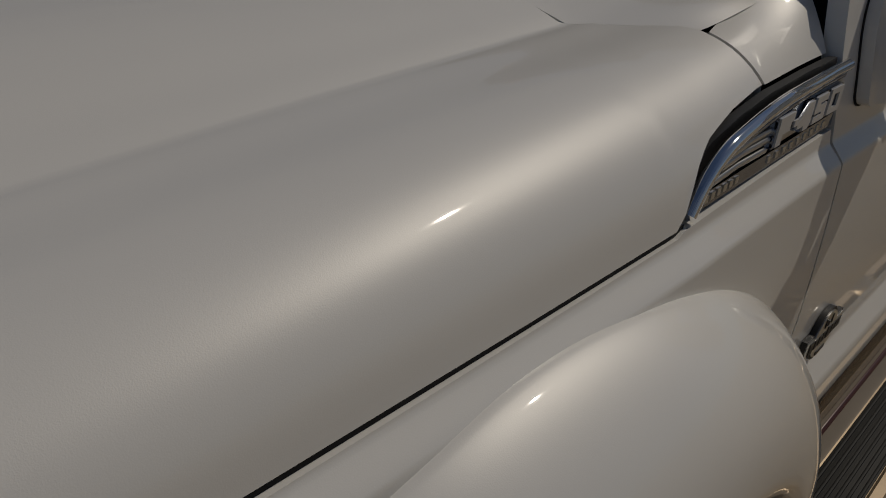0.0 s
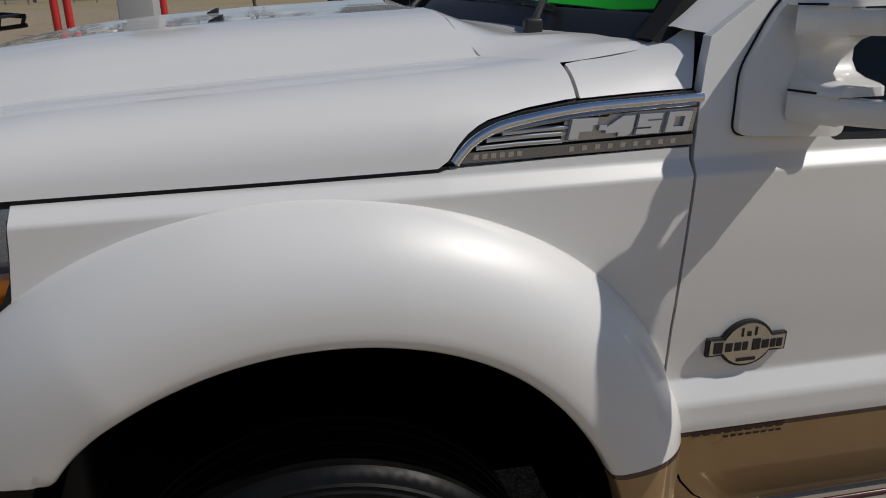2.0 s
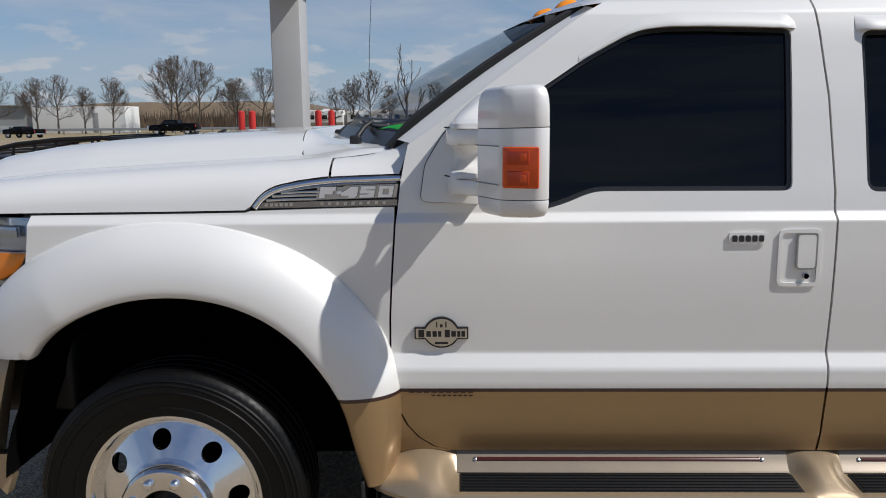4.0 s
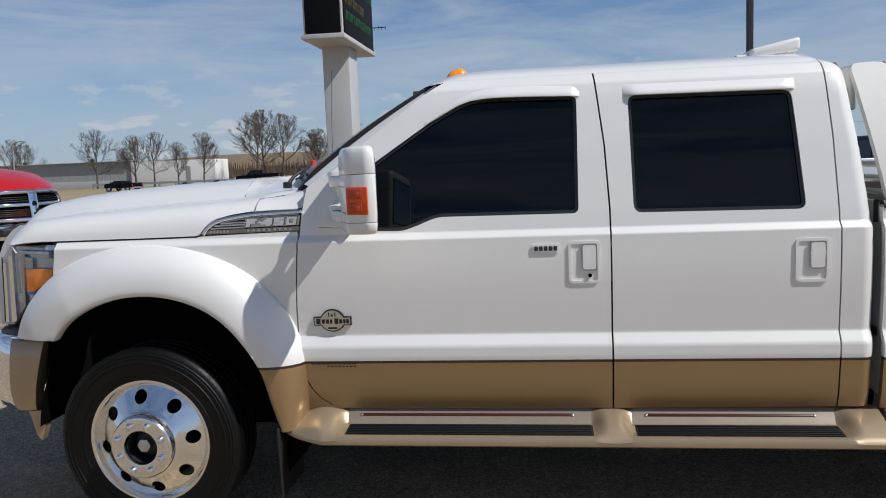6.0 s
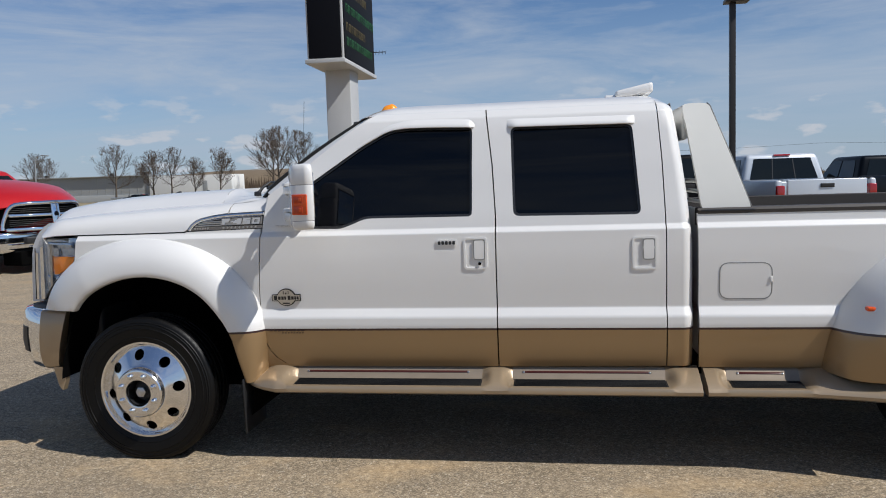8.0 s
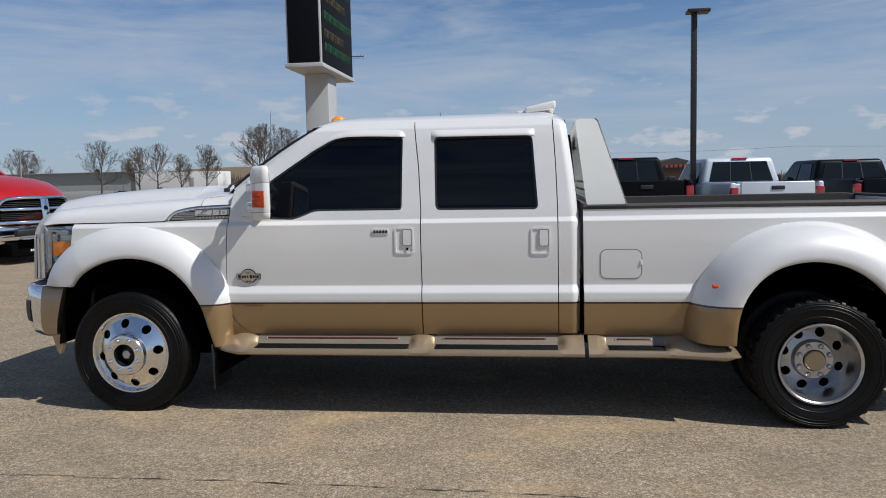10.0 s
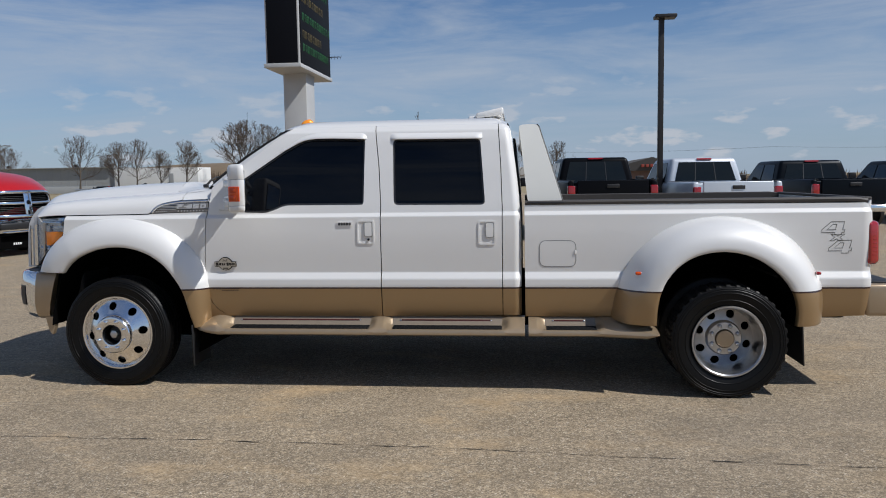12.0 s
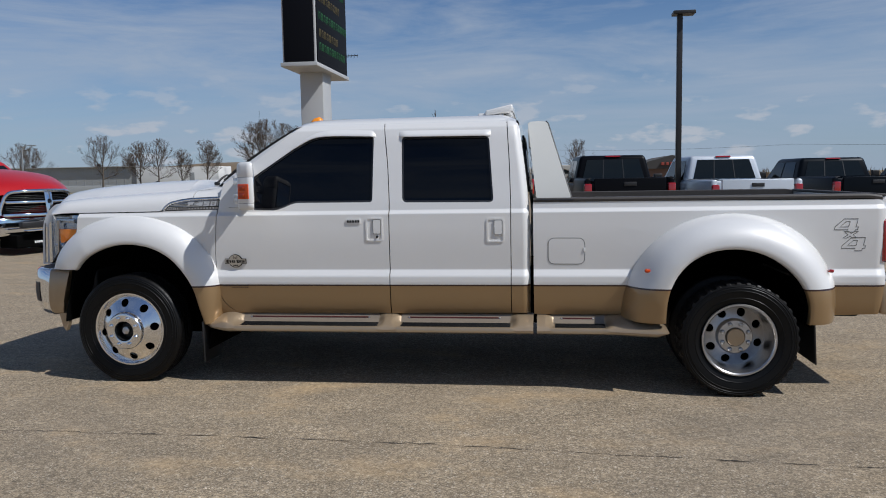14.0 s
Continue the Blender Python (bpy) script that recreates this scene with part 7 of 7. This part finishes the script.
pickup((11.4, 19.4), 96, M_CAR_NAVY, "dark navy pickup truck parked tail-out on the lot", roof=1.875, bed_top=1.33, group="parked pickups", grow=(1.118, 1.118, 1))
pickup((15.2, 20.5), 95, M_CAR_BLACK, "black pickup truck at the end of the parked row", roof=1.84, bed_top=1.33, group="parked pickups", grow=(1.1, 1.1, 1))
pickup((1.85, 14.6), 90, M_CAR_BLACK, "tall black pickup truck parked tail-out on the lot", roof=2.3, bed_top=1.55, group="parked pickups")
pickup((-33.4, 90), 180, M_CAR_BLACK, "dark pickup truck far off on the road", roof=1.8)
pickup((-46, 80), 165, M_CAR_BLACK, "dark car far off by the field edge", roof=1.6, bed_top=1.2, grow=(0.75, 0.8, 0.76))

# ---- black flat trailer ----
M_STEEL = material("black_trailer_steel", (0.010, 0.010, 0.011), 0.5, 0.3)
tr = thing("flat_trailer", (-8, 12, 0), "black steel flatbed trailer with raised ramps", "trailer")
rounded("trailer_deck", (-16.0, 11.2, 0.78), (-7.6, 13.4, 0.92), 0.02, M_STEEL, tr)
ramp_x, ztop, zbot = [-7.9, -6.9, -6.2, -5.4, -4.3], [0.97, 1.18, 1.25, 1.28, 1.16], [0.80, 0.84, 0.86, 0.90, 1.02]
for y in (11.2, 13.35):
    bm = bmesh.new()
    tube(bm, [(x, y, z) for x, z in zip(ramp_x, ztop)], 0.045, 6)
    tube(bm, [(x, y, z) for x, z in zip(ramp_x, zbot)], 0.04, 6)
    for k in range(10):
        x = -7.8 + k * 0.38
        tube(bm, [(x, y, float(np.interp(x, ramp_x, zbot))), (x + 0.06, y, float(np.interp(x, ramp_x, ztop)))], 0.032, 6)
    part("ramp_side", bm, M_STEEL, tr)
for k in range(11):
    x = -7.8 + k * 0.33
    z = float(np.interp(x, ramp_x, ztop))
    rounded("ramp_slat", (x, 11.2, z - 0.02), (x + 0.12, 13.35, z + 0.02), 0.01, M_STEEL, tr)
for x in (-12.5, -11.6):
    for y in (11.3, 13.3):
        turned("trailer_wheel", [(0.001, -0.1), (0.22, -0.1), (0.24, -0.12), (0.37, -0.11), (0.38, 0.0), (0.37, 0.11), (0.22, 0.1), (0.001, 0.1)], (x, y, 0.38), M_RUBBER, tr, n=30)

# ---- bare trees ----
M_BARK = material("grey_brown_bark", (0.085, 0.068, 0.052), 0.95)
feed(M_BARK, mixed(M_BARK, (0.06, 0.048, 0.036), (0.125, 0.10, 0.078), noisy(M_BARK, 3, 4)), "Base Color")
M_TWIG = material("thin_twigs", (0.105, 0.082, 0.064), 0.95)


def bare_tree(at, height, seed, label, spread=1.0, limbs=9, low=0.24, depth=6):
    """A leafless tree: a trunk, rising limbs that fork again and again up to an oval outline, and fine twigs."""
    rg = random.Random(seed)
    t = thing("tree", at, label, "tree", "bare trees")
    trunk, twigs = bmesh.new(), bmesh.new()
    O, R = Vector(at), height * 0.017
    mid, half_w, half_h = O + Vector((0, 0, height * (low + 1) / 2)), height * 0.43 * spread, height * (1 - low) / 2 * 1.03

    def inside(p):
        q = p - mid
        return (q.x * q.x + q.y * q.y) / half_w**2 + q.z * q.z / half_h**2 < 1

    def fork(d, angle):
        side_v = d.cross(Vector((rg.uniform(-1, 1), rg.uniform(-1, 1), rg.uniform(-1, 1)))).normalized()
        return (d * math.cos(angle) + side_v * math.sin(angle)).normalized()

    def grow(p, d, length, r, level):
        while level > 1 and length > height * 0.02 and not inside(p + d * length):
            length *= 0.8
        pts, n = [p.copy()], 4 if level < 3 else 3
        for _ in range(n):
            d = (d + Vector((rg.uniform(-1, 1), rg.uniform(-1, 1), rg.uniform(-0.7, 0.7))) * 0.11 + Vector((0, 0, 0.055))).normalized()
            pts.append(pts[-1] + d * length / n)
        tube(trunk if level < 3 else twigs, pts, r, 6 if level < 2 else 4 if level < 4 else 3, taper=lambda u: 1 - 0.32 * u)
        if level >= depth or length <= height * 0.02:
            return
        for _ in range(2 if rg.random() < 0.72 else 3):
            grow(pts[-1], fork(d, math.radians(rg.uniform(12, 33))), length * rg.uniform(0.66, 0.88), max(r * 0.64, height * 0.00095), level + 1)
        if level >= 1:
            for k in range(3):
                b = pts[rg.randint(1, n - 1)]
                grow(b, fork(d, math.radians(rg.uniform(28, 55))), length * rg.uniform(0.40, 0.62), max(r * 0.34, height * 0.00095), max(level + 2, depth - 2))

    lead, d = [O.copy()], Vector((0, 0, 1))
    for k in range(8):
        d = (d + Vector((rg.uniform(-1, 1), rg.uniform(-1, 1), 0)) * 0.07).normalized()
        lead.append(lead[-1] + d * height * 0.62 / 8)
    tube(trunk, lead, R, 8, taper=lambda u: 1.15 - 0.80 * u)
    for i in range(limbs):
        u = low + (0.60 - low) * (i / (limbs - 1))
        j = min(7, int(u / 0.62 * 8))
        base = lead[j].lerp(lead[j + 1], u / 0.62 * 8 - j)
        az, tilt = i * 2.4 + rg.uniform(-0.4, 0.4), math.radians(66 - 52 * i / (limbs - 1) + rg.uniform(-6, 6)) * min(1.0, spread)
        grow(base, Vector((math.cos(az) * math.sin(tilt), math.sin(az) * math.sin(tilt), math.cos(tilt))), height * rg.uniform(0.14, 0.185), R * (0.50 - 0.22 * i / limbs), 1)
    part("trunk", trunk, M_BARK, t)
    part("crown", twigs, M_TWIG, t, "fine crown of bare twigs")
    return t


proto = [bare_tree((-64.3, 105, 0), 8.7, 11, "bare leafless tree with a rounded crown"), bare_tree((-37.9, 112, 0), 10.2, 23, "tall bare tree with forked limbs", 1.2, 8, 0.30),
         bare_tree((-47.0, 104, 0), 7.7, 37, "slender bare tree with upright limbs", 0.72, 10, 0.20)]
rng = random.Random(9)
for x, y, h, k in ((-77.0, 104, 7.1, 0), (-58.7, 106, 7.1, 2), (-55.2, 105, 7.3, 0), (-51.4, 105, 5.9, 2), (-41.0, 110, 9.4, 0), (-40.8, 113, 10.0, 1), (-32.0, 112, 7.0, 0), (-28.1, 111, 8.2, 1),
                   (-18.1, 116, 5.8, 0), (-15.0, 115, 7.0, 2), (-12.6, 114, 8.0, 0), (-9.5, 116, 6.2, 2), (-2.6, 115, 6.4, 0), (2.0, 118, 6.0, 1), (-86, 120, 7.0, 1), (-98, 118, 8.0, 0), (8, 120, 6.5, 0), (-70, 122, 6, 2), (-34.5, 120, 7.5, 2), (-24, 120, 6.5, 0)):
    src = proto[k]
    h0 = (8.7, 10.2, 7.7)[k]
    c = copy_thing(src, pose(x, y, 0, 0, 0, rng.uniform(0, 360)) @ Matrix.Scale(1.1 * h / h0, 4))
sap = bare_tree((-0.9, 25, 0), 4.2, 51, "thin young bare sapling on the lot", 0.8, 5, 0.35, 3)

# ---- distant buildings, campers, hill ----
M_GREY_METAL = material("grey_metal_cladding", (0.20, 0.21, 0.22), 0.6, 0.1)
feed(M_GREY_METAL, mixed(M_GREY_METAL, (0.29, 0.30, 0.30), (0.35, 0.36, 0.36), noisy(M_GREY_METAL, 0.3, 5, stretch=(1, 1, 4))), "Base Color")
M_PALE = material("pale_block_wall", (0.62, 0.62, 0.60), 0.7)
feed(M_PALE, mixed(M_PALE, (0.70, 0.70, 0.68), (0.80, 0.80, 0.78), noisy(M_PALE, 0.25, 5)), "Base Color")
M_GREY_BAND = material("light_grey_block_wall", (0.36, 0.37, 0.37), 0.7)
wh = thing("warehouse", (-95, 120, 0), "long low grey and white industrial building", "building")
rounded("metal_wall", (-150, 114.2, 1.1), (-63.7, 119, 4.15), 0.02, M_GREY_METAL, wh, "grey ribbed metal upper wall")
rounded("block_wall", (-150, 114.0, 0), (-63.7, 119, 1.12), 0.02, M_GREY_BAND, wh, "light grey masonry lower wall")
rounded("white_wall", (-63.7, 113.8, 0), (-49.5, 119, 3.95), 0.02, M_PALE, wh, "white end wall")
rounded("roof_edge", (-150.2, 113.6, 4.13), (-63.6, 119.2, 4.25), 0.02, M_GREY_METAL, wh)
for k in range(60):
    rounded("cladding_rib", (-149 + k * 1.43, 114.17, 1.13), (-148.9 + k * 1.43, 114.2, 4.12), 0.01, M_GREY_METAL, wh)
rounded("loading_door", (-54.4, 113.75, 0.0), (-53.6, 113.85, 3.0), 0.01, M_GREY_METAL, wh)
for x in (-84, -72, -66):
    rounded("roof_vent", (x, 116, 4.2), (x + 0.5, 116.5, 4.75), 0.05, M_BLACK, wh)

M_CAMPER = material("cream_camper_shell", (0.46, 0.44, 0.40), 0.45)
M_CAMPER_BROWN = material("tan_brown_camper_trim", (0.20, 0.16, 0.12), 0.5)


def camper(x, y, length, label, tone):
    v = thing("camper_trailer", (x, y, 0), label, "camper", "parked campers")
    rounded("shell", (x, y, 0.55), (x + length, y + 2.5, 3.25), 0.22, tone, v)
    rounded("lower_band", (x + 0.05, y - 0.02, 0.58), (x + length - 0.05, y + 0.02, 1.25), 0.01, M_CAMPER_BROWN, v, "tan lower band")
    rounded("roof_unit", (x + length * 0.45, y + 0.7, 3.2), (x + length * 0.45 + 1.0, y + 1.7, 3.5), 0.08, M_PALE, v)
    for k in range(int(length / 2.2)):
        xx = x + 0.7 + k * 2.2
        rounded("window", (xx, y - 0.03, 1.75), (xx + 0.85, y + 0.02, 2.45), 0.02, M_CAR_GLASS, v, "dark camper window")
    rounded("door", (x + length * 0.32, y - 0.03, 0.75), (x + length * 0.32 + 0.65, y + 0.02, 2.65), 0.02, M_PALE, v)
    bm = bmesh.new()
    tube(bm, [(x + 0.3, y - 0.03, 2.75), (x + length * 0.5, y - 0.03, 1.6), (x + length - 0.3, y - 0.03, 2.3)], 0.08, 5)
    part("swoosh_stripe", bm, M_CAMPER_BROWN, v, "brown painted stripe")
    for dx in (0.55, 0.65):
        turned("wheel", [(0.001, -0.1), (0.33, -0.1), (0.35, 0), (0.33, 0.1), (0.001, 0.1)], (x + length * dx, y + 0.1, 0.35), M_RUBBER, v, n=16)
    return v


for x, y, L, lab, tone in ((-25.2, 128, 6.5, "white camper trailer with tan stripes", M_PALE), (-18.2, 128, 7.0, "cream fifth-wheel camper with dark windows", M_PALE), (-10.8, 128, 8.2, "cream and tan camper trailer", M_CAMPER), (-2.2, 128, 7.0, "cream camper trailer with brown band", M_CAMPER), (5.5, 128, 7.0, "cream camper trailer with brown band", M_CAMPER), (-30.0, 124, 4.2, "white camper trailer with tan stripes", M_PALE)):
    camper(x, y, L, lab, tone)

M_FENCE = material("weathered_fence_wood", (0.20, 0.165, 0.125), 0.9)
fence = thing("guard_rail", (-25, 100, 0), "low grey steel guard rail by the road", "guard rail")
for k in range(30):
    x = -62 + k * 2.5
    rounded("post", (x, 99.9, 0), (x + 0.15, 100.05, 0.80), 0.02, M_GALV, fence)
rounded("rail", (-62, 99.80, 0.48), (13, 99.90, 0.80), 0.04, M_GALV, fence)

M_HILL = material("brown_winter_woods", (0.13, 0.095, 0.06), 1.0)
feed(M_HILL, mixed(M_HILL, (0.10, 0.072, 0.05), (0.24, 0.18, 0.11), noisy(M_HILL, 0.12, 8, 0.7, stretch=(1, 1, 2))), "Base Color")
vs, nx = [], 160
for i in range(nx):
    x = -420 + 900 * i / (nx - 1)
    h = 6.2 * max(0.12, math.exp(-((x + 75) / 75) ** 2)) + 1.0 * noise.noise(Vector((x * 0.05, 1, 0))) + 0.7 * noise.noise(Vector((x * 0.23, 5, 0)))
    h = max(0.6, h)
    for y, f in ((176, 0), (180, 0.7), (186, 1.0), (215, 1.15), (300, 0.2), (420, 0.0)):
        vs.append((x, y, h * f - 0.02))
tagged(pymesh("backdrop_hill", vs, grid_faces(nx, 6), M_HILL, None, sharp=80), "low brown wooded winter hillside", "hill", kind="structure")

# the scrub that covers the hillside
rng = random.Random(31)
M_SCRUB = material("brown_scrub_twigs", (0.115, 0.082, 0.055), 1.0)
vs, fs = [], []
for k in range(9000):
    x, y = rng.uniform(-190, 130), rng.uniform(150, 176)
    if rng.random() > 1.15 * math.exp(-((x + 45) / 70) ** 2) + 0.12:
        continue
    h = rng.uniform(1.4, 4.6) * (0.55 + 0.45 * math.exp(-((x + 60) / 60) ** 2))
    w, lean, a = rng.uniform(0.10, 0.28), rng.uniform(-0.5, 0.5), rng.uniform(-0.6, 0.6)
    n0 = len(vs)
    vs += [(x - w, y, 0), (x + w, y + w * a, 0), (x + lean + 0.35 * w, y, h), (x + lean - 0.5, y, h * 0.72), (x + lean + 0.6, y + 0.2, h * 0.66)]
    fs += [(n0, n0 + 1, n0 + 2), (n0, n0 + 1, n0 + 3), (n0, n0 + 1, n0 + 4)]
sc = bpy.data.meshes.new("scrub")
sc.from_pydata(vs, [], fs)
feed(M_SCRUB, mixed(M_SCRUB, (0.075, 0.052, 0.036), (0.19, 0.135, 0.085), noisy(M_SCRUB, 0.25, 5)), "Base Color")
sc.materials.append(M_SCRUB)
tagged(new("scrub", sc), "dense brown leafless scrub along the field edge", "scrub", kind="stuff")

M_BRICK = material("brown_brick", (0.16, 0.10, 0.075), 0.9)
M_SHINGLE = material("dark_shingle", (0.06, 0.055, 0.05), 0.9)
shop = thing("building", (13, 62, 0), "low brown gabled building with dark roof", "building")
rounded("wall", (9.6, 60, 0), (17.0, 72, 1.95), 0.02, M_BRICK, shop)
pymesh("roof", [(9.2, 59.6, 1.9), (13.4, 59.6, 3.0), (17.4, 59.6, 1.9), (9.2, 72.4, 1.9), (13.4, 72.4, 3.0), (17.4, 72.4, 1.9)], [(0, 1, 2), (3, 5, 4), (0, 3, 4, 1), (1, 4, 5, 2), (0, 2, 5, 3)], M_SHINGLE, shop)
M_SIGN_RED = material("red_sign_bar", (0.30, 0.05, 0.03), 0.6)
for k in range(5):
    rounded("sign_bar", (12.5 + k * 0.36, 59.45, 2.18), (12.74 + k * 0.36, 59.6, 2.42), 0.01, M_SIGN_RED, shop)
wires = thing("power_line", (15, 70, 0), "thin overhead power lines on wooden poles", "power line")
bm = bmesh.new()
for z in (4.0,):
    tube(bm, [(2 + 4 * k, 70, z - 0.25 * math.sin(math.pi * (k % 6) / 6)) for k in range(19)], 0.009, 4)
part("wire", bm, M_BLACK, wires)
for x in (50, 74):
    bm = bmesh.new()
    tube(bm, [(x, 70, 0), (x, 70, 5.0)], 0.12, 8)
    tube(bm, [(x - 1.0, 70, 4.4), (x + 1.0, 70, 4.4)], 0.05, 6)
    part("pole", bm, M_FENCE, wires)
